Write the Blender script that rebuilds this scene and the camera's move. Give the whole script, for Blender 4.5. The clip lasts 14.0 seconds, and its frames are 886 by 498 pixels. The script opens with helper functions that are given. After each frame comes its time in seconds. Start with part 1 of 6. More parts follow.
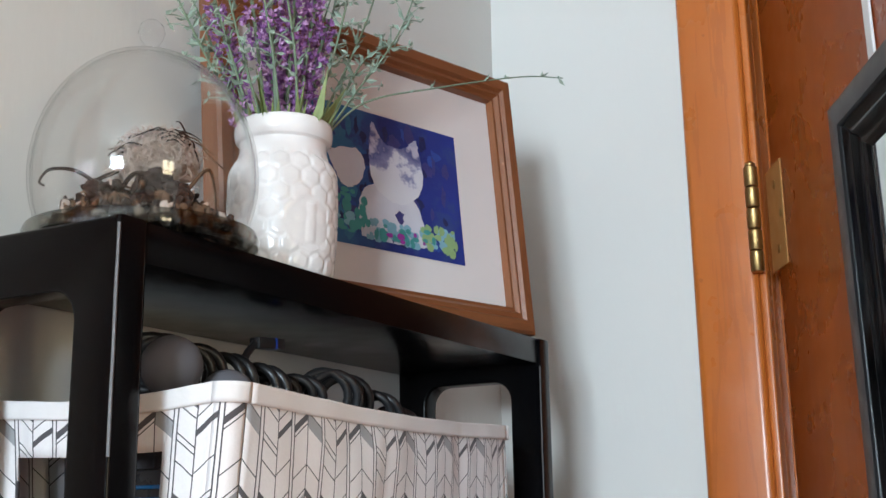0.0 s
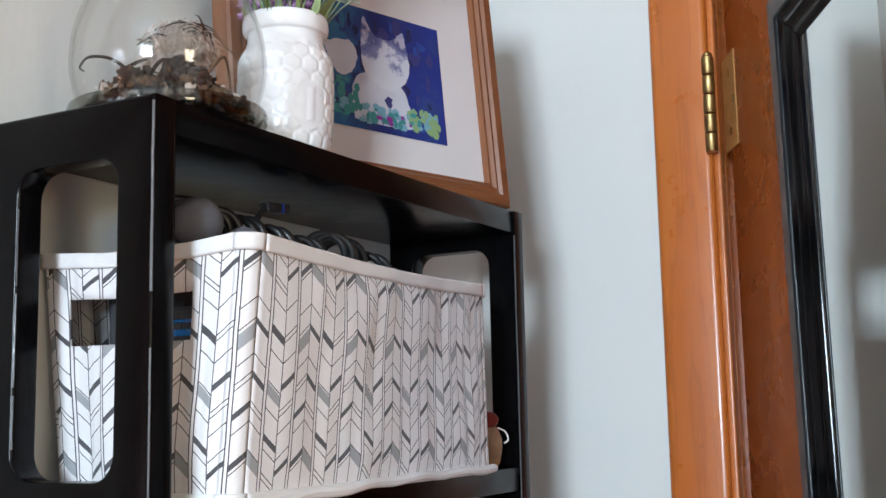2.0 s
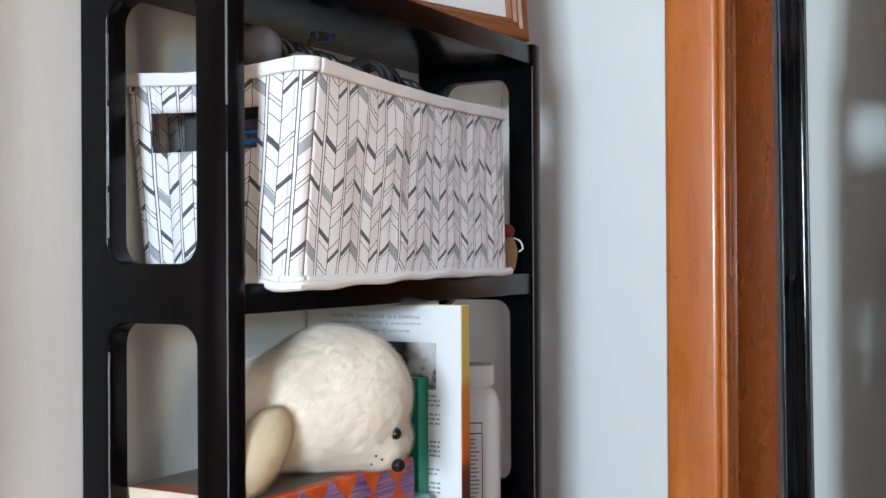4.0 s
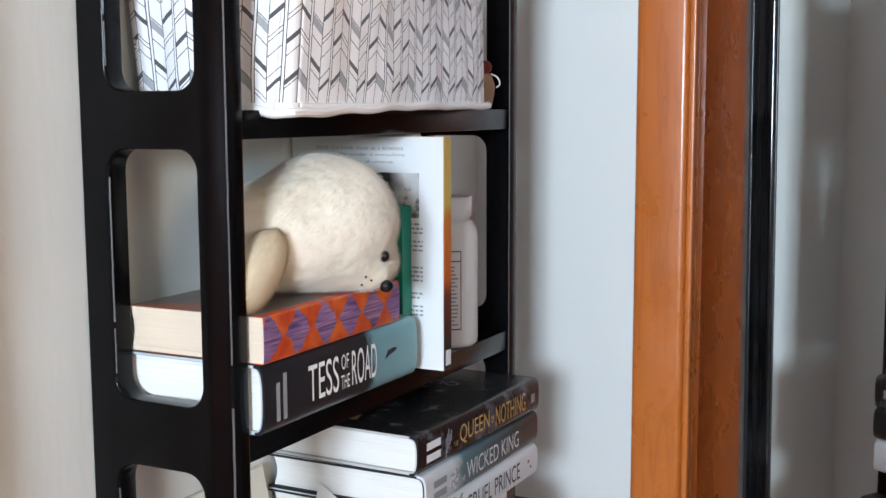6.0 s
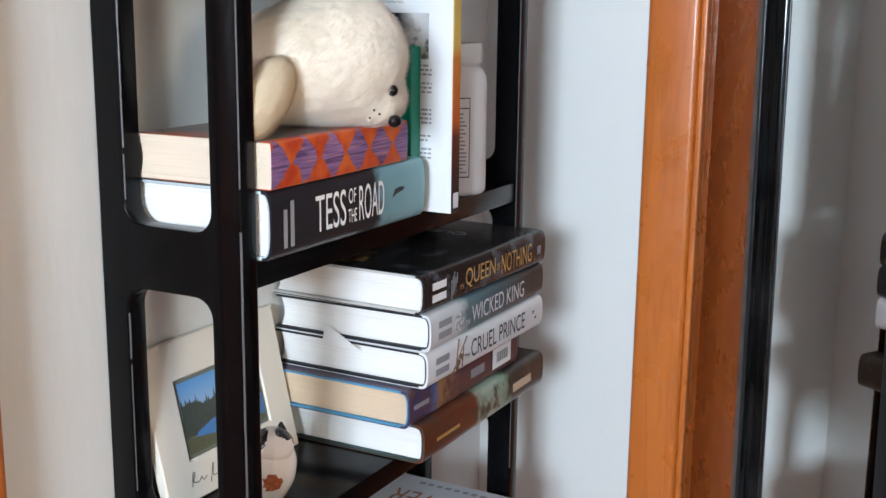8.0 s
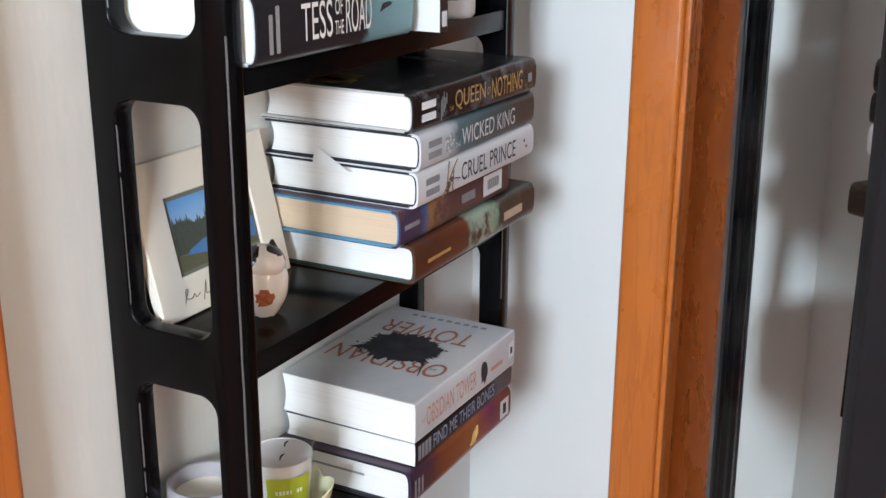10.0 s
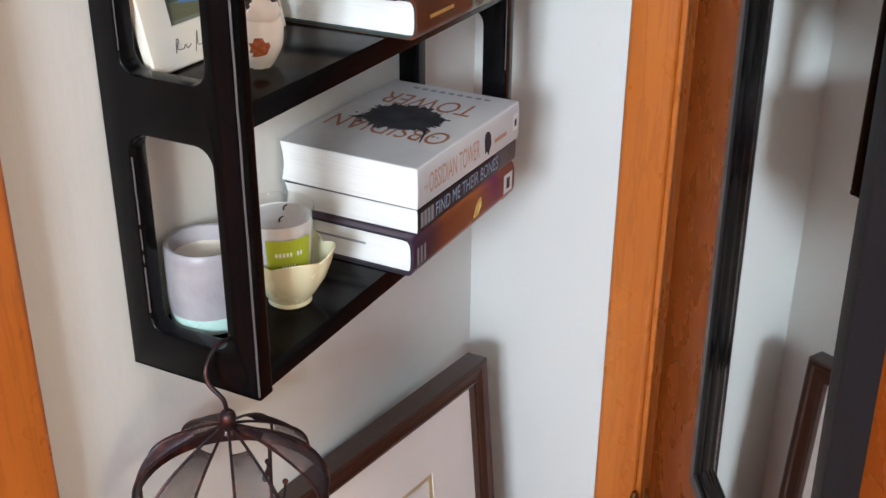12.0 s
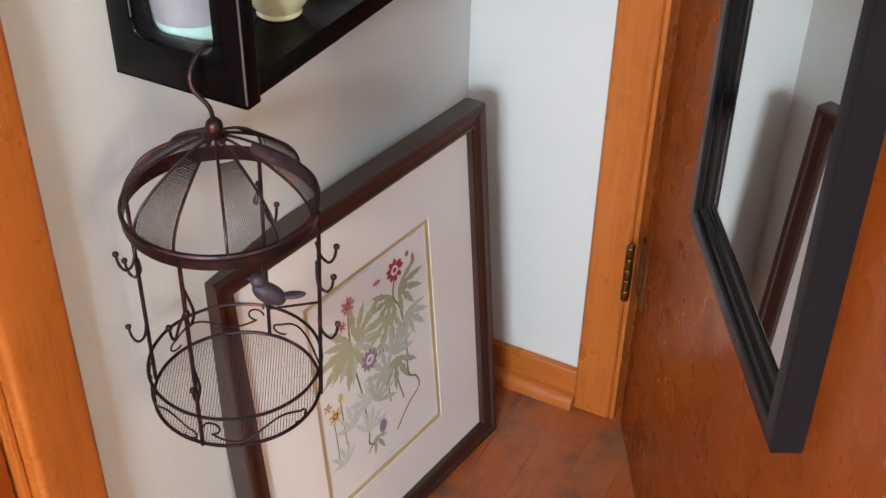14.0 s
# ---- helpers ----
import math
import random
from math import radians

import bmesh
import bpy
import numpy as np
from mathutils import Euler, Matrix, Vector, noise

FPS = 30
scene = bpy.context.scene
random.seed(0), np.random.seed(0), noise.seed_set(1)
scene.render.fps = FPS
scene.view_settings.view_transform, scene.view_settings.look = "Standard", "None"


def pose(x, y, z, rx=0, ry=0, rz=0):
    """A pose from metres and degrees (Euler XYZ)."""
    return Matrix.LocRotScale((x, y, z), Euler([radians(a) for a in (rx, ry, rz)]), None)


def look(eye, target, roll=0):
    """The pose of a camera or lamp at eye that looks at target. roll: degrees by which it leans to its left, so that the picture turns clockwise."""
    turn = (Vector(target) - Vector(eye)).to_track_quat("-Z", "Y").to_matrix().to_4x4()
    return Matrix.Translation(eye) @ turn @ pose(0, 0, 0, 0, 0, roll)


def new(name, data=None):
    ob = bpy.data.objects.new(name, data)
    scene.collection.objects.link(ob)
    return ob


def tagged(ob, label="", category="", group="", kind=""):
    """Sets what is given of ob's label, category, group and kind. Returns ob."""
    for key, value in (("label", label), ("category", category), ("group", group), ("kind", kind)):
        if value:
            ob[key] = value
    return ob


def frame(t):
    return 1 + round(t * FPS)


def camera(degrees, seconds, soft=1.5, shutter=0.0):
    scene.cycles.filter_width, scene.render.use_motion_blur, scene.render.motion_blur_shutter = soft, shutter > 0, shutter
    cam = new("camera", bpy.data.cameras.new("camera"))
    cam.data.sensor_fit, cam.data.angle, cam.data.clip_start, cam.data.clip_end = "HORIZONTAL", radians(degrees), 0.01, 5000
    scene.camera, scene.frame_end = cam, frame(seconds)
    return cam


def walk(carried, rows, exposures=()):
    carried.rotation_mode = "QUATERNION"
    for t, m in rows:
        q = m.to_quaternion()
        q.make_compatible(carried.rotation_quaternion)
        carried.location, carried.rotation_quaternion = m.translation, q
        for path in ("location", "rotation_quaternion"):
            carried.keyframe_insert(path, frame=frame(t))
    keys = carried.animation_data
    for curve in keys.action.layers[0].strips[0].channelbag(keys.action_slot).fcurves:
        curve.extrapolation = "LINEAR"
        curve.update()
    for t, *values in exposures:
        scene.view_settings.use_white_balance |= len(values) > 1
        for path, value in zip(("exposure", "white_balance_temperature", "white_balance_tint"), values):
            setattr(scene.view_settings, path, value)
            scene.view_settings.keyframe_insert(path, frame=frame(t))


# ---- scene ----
cam = camera(41.8, 14.0)
PATH = [
    (0, (0.456, -0.92, 1.418), (-0.491, 0.781, 1.873), -0.9),
    (0.5, (0.456, -0.937, 1.411), (-0.486, 0.783, 1.801), -0.9),
    (1, (0.464, -0.96, 1.398), (-0.448, 0.785, 1.747), -1.5),
    (1.5, (0.481, -0.979, 1.388), (-0.418, 0.778, 1.714), -1.5),
    (2, (0.508, -1.001, 1.382), (-0.447, 0.733, 1.666), -1.2),
    (2.5, (0.533, -1.029, 1.374), (-0.472, 0.685, 1.6), -0.4),
    (3, (0.55, -1.052, 1.365), (-0.474, 0.659, 1.524), 0.1),
    (5.5, (0.552, -1.138, 1.349), (-0.368, 0.628, 1.157), -0.6),
    (6, (0.551, -1.138, 1.341), (-0.366, 0.623, 1.102), -0.2),
    (6.5, (0.553, -1.14, 1.331), (-0.366, 0.614, 1.048), 0.1),
    (7, (0.553, -1.139, 1.322), (-0.364, 0.607, 0.989), 0.2),
    (7.5, (0.554, -1.141, 1.311), (-0.365, 0.595, 0.937), 0.5),
    (10, (0.566, -1.151, 1.253), (-0.32, 0.534, 0.642), 0.3),
    (10.5, (0.567, -1.149, 1.241), (-0.308, 0.519, 0.57), 0.1),
    (11, (0.567, -1.149, 1.224), (-0.294, 0.501, 0.494), 0.2),
    (11.5, (0.561, -1.148, 1.206), (-0.288, 0.475, 0.403), 0.0),
    (12, (0.557, -1.144, 1.189), (-0.273, 0.449, 0.309), 0.3),
    (12.5, (0.559, -1.146, 1.175), (-0.252, 0.42, 0.232), 0.4),
    (13, (0.561, -1.148, 1.156), (-0.232, 0.379, 0.137), 0.5),
    (13.5, (0.561, -1.144, 1.136), (-0.206, 0.339, 0.034), 0.9),
    (14, (0.561, -1.144, 1.118), (-0.183, 0.294, -0.058), 1.1),
]
walk(cam, [(t, look(eye, target, roll)) for t, eye, target, roll in PATH],
     exposures=[(0.0, -0.20, 6150, 1), (3.0, -0.06, 5900, 1), (6.5, 0.06, 5900, 2), (10.0, 0.24, 6100, 4), (14.0, 0.27, 6350, 5)])

# ---- world and light ----
world = bpy.data.worlds.new("sky")
scene.world = world
world.use_nodes = True
wn = world.node_tree.nodes
sky = wn.new("ShaderNodeTexSky")
sky.sky_type, sky.sun_disc, sky.sun_elevation, sky.sun_rotation = "NISHITA", False, radians(40), radians(150)
wn["Background"].inputs["Strength"].default_value = 0.1
world.node_tree.links.new(sky.outputs[0], wn["Background"].inputs["Color"])


def window_lamp(name, m, w, h, watts, colour):
    lamp = bpy.data.lights.new(name, "AREA")
    lamp.shape, lamp.size, lamp.size_y, lamp.energy, lamp.color = "RECTANGLE", w, h, watts, colour
    ob = new(name, lamp)
    ob.matrix_world = m
    return ob


WIN_A = (0.60, 1.28, 1.38, 1.98)   # window behind the walk: x0, x1, z0, z1 at y = -3.4
WIN_B = (-2.3, -1.6, 1.15, 1.95)     # window in the far side wall: y0, y1, z0, z1 at x = 3.2
window_lamp("window_light", look((0.94, -3.44, 1.68), (0.8, 0, 1.2)), 0.66, 0.58, 132, (0.88, 0.965, 1.11))
# unseen east window, assumed; its warm tint stands in for bounce off orange wood
window_lamp("window_light", look((3.24, -1.95, 1.55), (0, -0.6, 1.1)), 0.68, 0.78, 30, (1.0, 0.78, 0.52))


# ---- mesh helpers ----
def link_mesh(name, bm, mats, smooth=False):
    me = bpy.data.meshes.new(name)
    bm.normal_update()
    bm.to_mesh(me)
    bm.free()
    for m in mats if isinstance(mats, (list, tuple)) else [mats]:
        me.materials.append(m)
    if smooth:
        me.polygons.foreach_set("use_smooth", [True] * len(me.polygons))
        me.set_sharp_from_angle(angle=radians(38))
    return me


def part(name, bm, mat, parent=None, label="", m=None, smooth=True):
    ob = new(name, link_mesh(name, bm, mat, smooth))
    ob.parent = parent
    if m is not None:
        ob.matrix_basis = m
    if label:
        ob["label"] = label
    return ob


def thing(name, m, label, category, group="", kind=""):
    ob = new(name)
    ob.empty_display_size = 0.02
    ob.matrix_basis = m
    return tagged(ob, label, category, group, kind)


def box(x0, x1, y0, y1, z0, z1, bevel=0.0, segs=2, bm=None):
    own = bmesh.new()
    vs = bmesh.ops.create_cube(own, size=1.0)["verts"]
    for v in vs:
        v.co = Vector((x0 + (v.co.x + 0.5) * (x1 - x0), y0 + (v.co.y + 0.5) * (y1 - y0), z0 + (v.co.z + 0.5) * (z1 - z0)))
    if bevel:
        bmesh.ops.bevel(own, geom=own.edges[:], offset=bevel, segments=segs, affect="EDGES", profile=0.6)
    return merge(bm, own)


def merge(bm, own, m=None, index=None):
    """Adds own to bm and returns bm."""
    if m is not None:
        own.transform(m)
    if index is not None:
        for f in own.faces:
            f.material_index = index
    if bm is None:
        return own
    tmp = bpy.data.meshes.new("tmp")
    own.to_mesh(tmp)
    own.free()
    bm.from_mesh(tmp)
    bpy.data.meshes.remove(tmp)
    return bm


def lathe(profile, segs=48, bm=None, m=None):
    own = bmesh.new()
    rings = []
    for r, z in profile:
        if r < 1e-6:
            rings.append([own.verts.new((0, 0, z))])
        else:
            rings.append([own.verts.new((r * math.cos(2 * math.pi * i / segs), r * math.sin(2 * math.pi * i / segs), z)) for i in range(segs)])
    for a, b in zip(rings, rings[1:]):
        for i in range(segs):
            j = (i + 1) % segs
            if len(a) == 1 and len(b) > 1:
                own.faces.new((a[0], b[j], b[i]))
            elif len(b) == 1 and len(a) > 1:
                own.faces.new((a[i], a[j], b[0]))
            elif len(a) > 1:
                own.faces.new((a[i], a[j], b[j], b[i]))
    bmesh.ops.recalc_face_normals(own, faces=own.faces[:])
    return merge(bm, own, m)


def tube(points, r, segs=8, closed=False, bm=None, taper=None, m=None):
    own = bmesh.new()
    pts = [Vector(p) for p in points]
    n = len(pts)
    up = Vector((0.13, 0.21, 0.97)).normalized()
    rings = []
    for i, p in enumerate(pts):
        t = (pts[(i + 1) % n] - pts[i - 1]) if closed or 0 < i < n - 1 else (pts[1] - pts[0] if i == 0 else pts[-1] - pts[-2])
        t.normalize()
        a = up - t * up.dot(t)
        if a.length < 1e-3:
            a = t.orthogonal()
        a.normalize()
        up = a
        b = t.cross(a)
        rr = r if taper is None else r * (1 + (taper - 1) * i / max(1, n - 1))
        rings.append([own.verts.new(p + rr * (math.cos(2 * math.pi * k / segs) * a + math.sin(2 * math.pi * k / segs) * b)) for k in range(segs)])
    pairs = list(zip(rings, rings[1:])) + ([(rings[-1], rings[0])] if closed else [])
    for a, b in pairs:
        for k in range(segs):
            own.faces.new((a[k], a[(k + 1) % segs], b[(k + 1) % segs], b[k]))
    if not closed:
        own.faces.new(rings[0][::-1])
        own.faces.new(rings[-1])
    return merge(bm, own, m)


def ball(r, m, bm=None, index=None, sub=3):
    own = bmesh.new()
    bmesh.ops.create_icosphere(own, subdivisions=sub, radius=r)
    return merge(bm, own, m, index)


def bez(points, n=8):
    """Catmull-Rom curve through the points."""
    p = [Vector(q) for q in points]
    p = [2 * p[0] - p[1]] + p + [2 * p[-1] - p[-2]]
    out = []
    for i in range(1, len(p) - 2):
        for k in range(n):
            t = k / n
            out.append(0.5 * (2 * p[i] + (p[i + 1] - p[i - 1]) * t + (2 * p[i - 1] - 5 * p[i] + 4 * p[i + 1] - p[i + 2]) * t * t
                              + (3 * p[i] - p[i - 1] - 3 * p[i + 1] + p[i + 2]) * t ** 3))
    out.append(p[-2])
    return out


def panel_with_holes(w, h, holes, depth, r, bevel):
    """A board in the xz plane, y from 0 to depth, with rounded holes (x0, x1, z0, z1)."""
    def loop(x0, x1, z0, z1, rad):
        pts = []
        for cx, cz, a0 in ((x1 - rad, z1 - rad, 0), (x0 + rad, z1 - rad, 90), (x0 + rad, z0 + rad, 180), (x1 - rad, z0 + rad, 270)):
            pts += [(cx + rad * math.cos(radians(a0 + k * 15)), cz + rad * math.sin(radians(a0 + k * 15))) for k in range(7)]
        return pts
    cu = bpy.data.curves.new("panel", "CURVE")
    cu.dimensions, cu.fill_mode, cu.extrude, cu.bevel_depth, cu.bevel_resolution = "2D", "BOTH", depth / 2 - bevel, bevel, 2
    cu.offset = -bevel
    for pts in [loop(0, w, 0, h, 0.0006)] + [loop(*q, r) for q in holes]:
        sp = cu.splines.new("POLY")
        sp.points.add(len(pts) - 1)
        for v, (x, z) in zip(sp.points, pts):
            v.co = (x, z, 0, 1)
        sp.use_cyclic_u = True
    return curve_mesh(cu, pose(0, depth / 2, 0, 90))


def curve_mesh(cu, m):
    ob = new("tmp", cu)
    me = bpy.data.meshes.new_from_object(ob.evaluated_get(bpy.context.evaluated_depsgraph_get()))
    bm = bmesh.new()
    bm.from_mesh(me)
    bmesh.ops.remove_doubles(bm, verts=bm.verts[:], dist=0.00002)
    bm.transform(m)
    bpy.data.objects.remove(ob)
    bpy.data.curves.remove(cu)
    bpy.data.meshes.remove(me)
    return bm


def text(name, words, m, width, height, mat, parent, label=""):
    """Lettering in the xy plane of m, its lower left corner at the origin, stretched to width and height."""
    cu = bpy.data.curves.new("letters", "FONT")
    cu.body, cu.size, cu.extrude = words, 1.0, 0.0
    bm = curve_mesh(cu, Matrix())
    xs, ys = [v.co.x for v in bm.verts], [v.co.y for v in bm.verts]
    sx, sy = width / (max(xs) - min(xs)), height / (max(ys) - min(ys))
    for v in bm.verts:
        v.co = Vector(((v.co.x - min(xs)) * sx, (v.co.y - min(ys)) * sy, 0))
    return part(name, bm, mat, parent, label, m, False)


def flat(points, z=0.0, bm=None, index=None):
    own = bmesh.new()
    own.faces.new([own.verts.new((x, y, z)) for x, y in points])
    return merge(bm, own, None, index)


def rect(x0, x1, y0, y1, z=0.0, bm=None, index=None):
    return flat([(x0, y0), (x1, y0), (x1, y1), (x0, y1)], z, bm, index)


# faces +x, reading along +y, up +z
SPINE = Matrix(((0, 0, 1, 0), (1, 0, 0, 0), (0, 1, 0, 0), (0, 0, 0, 1)))


# ---- materials ----
class Sock:
    """Arithmetic on shader sockets."""
    def __init__(self, tree, sock):
        self.tree, self.sock = tree, sock

    def op(self, kind, *others):
        node = self.tree.nodes.new("ShaderNodeMath")
        node.operation = kind
        for i, o in enumerate((self, *others)):
            if isinstance(o, Sock):
                self.tree.links.new(o.sock, node.inputs[i])
            else:
                node.inputs[i].default_value = o
        return Sock(self.tree, node.outputs[0])

    def __add__(self, o): return self.op("ADD", o)
    def __sub__(self, o): return self.op("SUBTRACT", o)
    def __mul__(self, o): return self.op("MULTIPLY", o)
    def lt(self, o): return self.op("LESS_THAN", o)
    def gt(self, o): return self.op("GREATER_THAN", o)
    def floor(self): return self.op("FLOOR")
    def fract(self): return self.op("FRACT")
    def abs(self): return self.op("ABSOLUTE")
    def max(self, o): return self.op("MAXIMUM", o)


def rgba(c):
    return (*c, 1.0)


def coords(tree, kind="Object", scale=(1, 1, 1), rot=(0, 0, 0)):
    tc, mp = tree.nodes.new("ShaderNodeTexCoord"), tree.nodes.new("ShaderNodeMapping")
    mp.inputs["Scale"].default_value = scale
    mp.inputs["Rotation"].default_value = rot
    tree.links.new(tc.outputs[kind], mp.inputs[0])
    return mp.outputs[0]


def noise_tex(tree, vec, scale, detail=4, rough=0.55):
    n = tree.nodes.new("ShaderNodeTexNoise")
    n.inputs["Scale"].default_value, n.inputs["Detail"].default_value, n.inputs["Roughness"].default_value = scale, detail, rough
    tree.links.new(vec, n.inputs["Vector"])
    return n.outputs["Fac"]


def ramp(tree, fac, stops, mode="LINEAR"):
    r = tree.nodes.new("ShaderNodeValToRGB")
    r.color_ramp.interpolation = mode
    while len(r.color_ramp.elements) < len(stops):
        r.color_ramp.elements.new(0.5)
    for e, (p, c) in zip(r.color_ramp.elements, stops):
        e.position, e.color = p, rgba(c)
    tree.links.new(fac, r.inputs[0])
    return r.outputs[0]


def mix(tree, fac, a, b, blend="MIX"):
    n = tree.nodes.new("ShaderNodeMix")
    n.data_type, n.blend_type = "RGBA", blend
    for sock, v in ((n.inputs[0], fac), (n.inputs[6], a), (n.inputs[7], b)):
        if isinstance(v, (int, float)):
            sock.default_value = v
        elif isinstance(v, tuple):
            sock.default_value = rgba(v)
        else:
            tree.links.new(v, sock)
    return n.outputs[2]


def blank(name, rough=0.5, metal=0.0):
    m = bpy.data.materials.new(name)
    m.use_nodes = True
    b = m.node_tree.nodes["Principled BSDF"]
    b.inputs["Roughness"].default_value, b.inputs["Metallic"].default_value = rough, metal
    return m, m.node_tree, b


def bump(tree, b, height, strength, dist=0.001):
    n = tree.nodes.new("ShaderNodeBump")
    n.inputs["Strength"].default_value, n.inputs["Distance"].default_value = strength, dist
    tree.links.new(height, n.inputs["Height"])
    tree.links.new(n.outputs[0], b.inputs["Normal"])


def plain(name, c, rough=0.5, metal=0.0, vary=0.12, fine=220, coarse=18, relief=0.08, dist=0.0006, var_rough=0.12, spec=0.5):
    """A painted, cast or moulded surface with grain and blotches."""
    m, t, b = blank(name, rough, metal)
    b.inputs["Specular IOR Level"].default_value = spec
    v = coords(t)
    lo, hi = tuple(x * (1 - vary) for x in c), tuple(min(1, x * (1 + vary * 0.6)) for x in c)
    col = mix(t, noise_tex(t, v, fine), mix(t, noise_tex(t, v, coarse), lo, hi), c)
    t.links.new(col, b.inputs["Base Color"])
    rr = ramp(t, noise_tex(t, v, coarse * 3), [(0.3, (max(0, rough - var_rough),) * 3), (0.7, (min(1, rough + var_rough),) * 3)])
    t.links.new(rr, b.inputs["Roughness"])
    if relief:
        bump(t, b, noise_tex(t, v, fine), relief, dist)
    return m


def wood(name, dark, light, axis="z", rough=0.32, scale=1.0, coat=0.3, stain=0.0, spec=0.5, pores=0.35, figure=1.0):
    """Varnished softwood, its grain along an axis, with flame figure and pores."""
    m, t, b = blank(name, rough)
    st = {"x": (0.6, 9, 9), "y": (9, 0.6, 9), "z": (9, 9, 0.6)}[axis]
    v = coords(t, scale=tuple(q * scale for q in st))
    info = t.nodes.new("ShaderNodeObjectInfo")
    add = t.nodes.new("ShaderNodeVectorMath")
    t.links.new(v, add.inputs[0])
    comb = t.nodes.new("ShaderNodeCombineXYZ")
    t.links.new((Sock(t, info.outputs["Random"]) * 37.0).sock, comb.inputs[0])
    t.links.new(comb.outputs[0], add.inputs[1])
    v = add.outputs[0]
    big, fine = noise_tex(t, v, 2.2, 5, 0.6), noise_tex(t, v, 22, 4, 0.7)
    rings = (Sock(t, big) * 9.0).fract()
    col = ramp(t, big, [(0.3, dark), (0.7, light)])
    col = mix(t, (rings.gt(0.78) * (0.28 * figure)).sock, col, tuple(q * 0.62 for q in dark))
    col = mix(t, (Sock(t, fine) * (0.45 * figure)).sock, col, tuple(q * 0.72 for q in dark))
    spots = Sock(t, noise_tex(t, coords(t), 55, 2)).gt(0.72) * pores
    col = mix(t, spots.sock, col, tuple(q * 0.4 for q in dark))
    if stain:
        geo = t.nodes.new("ShaderNodeNewGeometry")
        worn = ramp(t, noise_tex(t, geo.outputs["Position"], 11, 6, 0.7), [(0.5, (0, 0, 0)), (0.66, (stain,) * 3)])
        col = mix(t, worn, col, (0.06, 0.04, 0.03))
        pale = ramp(t, noise_tex(t, geo.outputs["Position"], 5, 5, 0.7), [(0.52, (0, 0, 0)), (0.7, (stain * 0.6,) * 3)])
        col = mix(t, pale, col, (0.3, 0.16, 0.09))
    t.links.new(col, b.inputs["Base Color"])
    rr = ramp(t, noise_tex(t, coords(t), 14), [(0.3, (rough - 0.08,) * 3), (0.7, (rough + 0.12,) * 3)])
    t.links.new(rr, b.inputs["Roughness"])
    b.inputs["Coat Weight"].default_value, b.inputs["Coat Roughness"].default_value = coat, 0.22
    b.inputs["Specular IOR Level"].default_value = spec
    bump(t, b, (Sock(t, fine) + Sock(t, noise_tex(t, coords(t), 160)) * 0.8).sock, 0.18 * figure, 0.0008)
    return m


def wall_paint(name, c):
    m, t, b = blank(name, 0.62)
    v = coords(t)
    roller = noise_tex(t, coords(t, scale=(1, 1, 0.25)), 60, 3)
    col = mix(t, noise_tex(t, v, 2.5), tuple(q * 0.95 for q in c), tuple(min(1, q * 1.03) for q in c))
    col = mix(t, (Sock(t, noise_tex(t, v, 30)).gt(0.74) * 0.25).sock, col, tuple(q * 0.82 for q in c))
    t.links.new(col, b.inputs["Base Color"])
    bump(t, b, (Sock(t, roller) * 0.6 + Sock(t, noise_tex(t, v, 9)) * 1.0).sock, 0.35, 0.0022)
    return m


def page_edges(name, c, axis_z=True):
    """The cut edge of a block of paper: fine leaves, slightly uneven."""
    m, t, b = blank(name, 0.8)
    v = coords(t, scale=(14, 14, 2600) if axis_z else (14, 2600, 14))
    n = noise_tex(t, v, 1.0, 2, 0.5)
    col = ramp(t, n, [(0.3, tuple(q * 0.8 for q in c)), (0.55, c)])
    col = mix(t, noise_tex(t, coords(t), 30), col, tuple(q * 0.95 for q in c))
    gather = noise_tex(t, coords(t, scale=(5, 5, 330) if axis_z else (5, 330, 5)), 1.0, 3, 0.6)
    gaps = ramp(t, gather, [(0.28, (0.45,) * 3), (0.38, (0.0,) * 3)])
    col = mix(t, gaps, col, tuple(q * 0.55 for q in c))
    t.links.new(col, b.inputs["Base Color"])
    bump(t, b, (Sock(t, n) + Sock(t, gather) * 1.5).sock, 0.4, 0.0005)
    return m


def jacket(name, stops, axis=1, jag=0.1, scale=30, rough=0.3, span=(-0.1, 0.1), mottles=None):
    """A printed cover whose colour changes along one axis, with an irregular border."""
    m, t, b = blank(name, rough)
    sep = t.nodes.new("ShaderNodeSeparateXYZ")
    t.links.new(coords(t), sep.inputs[0])
    u = (Sock(t, sep.outputs[axis]) - span[0]) * (1.0 / (span[1] - span[0]))
    u = u + (Sock(t, noise_tex(t, coords(t), scale)) - 0.5) * (jag * 2)
    col = ramp(t, u.sock, stops)
    if mottles:
        col = mix(t, ramp(t, noise_tex(t, coords(t), 45, 5, 0.65), [(0.52, (0, 0, 0)), (0.62, (1, 1, 1))]), col, mottles)
    col = mix(t, (Sock(t, noise_tex(t, coords(t), 260)) * 0.02).sock, col, (0.5, 0.48, 0.45))
    b.inputs["Specular IOR Level"].default_value = 0.32
    t.links.new(col, b.inputs["Base Color"])
    bump(t, b, noise_tex(t, coords(t), 90), 0.06, 0.0006)
    return m


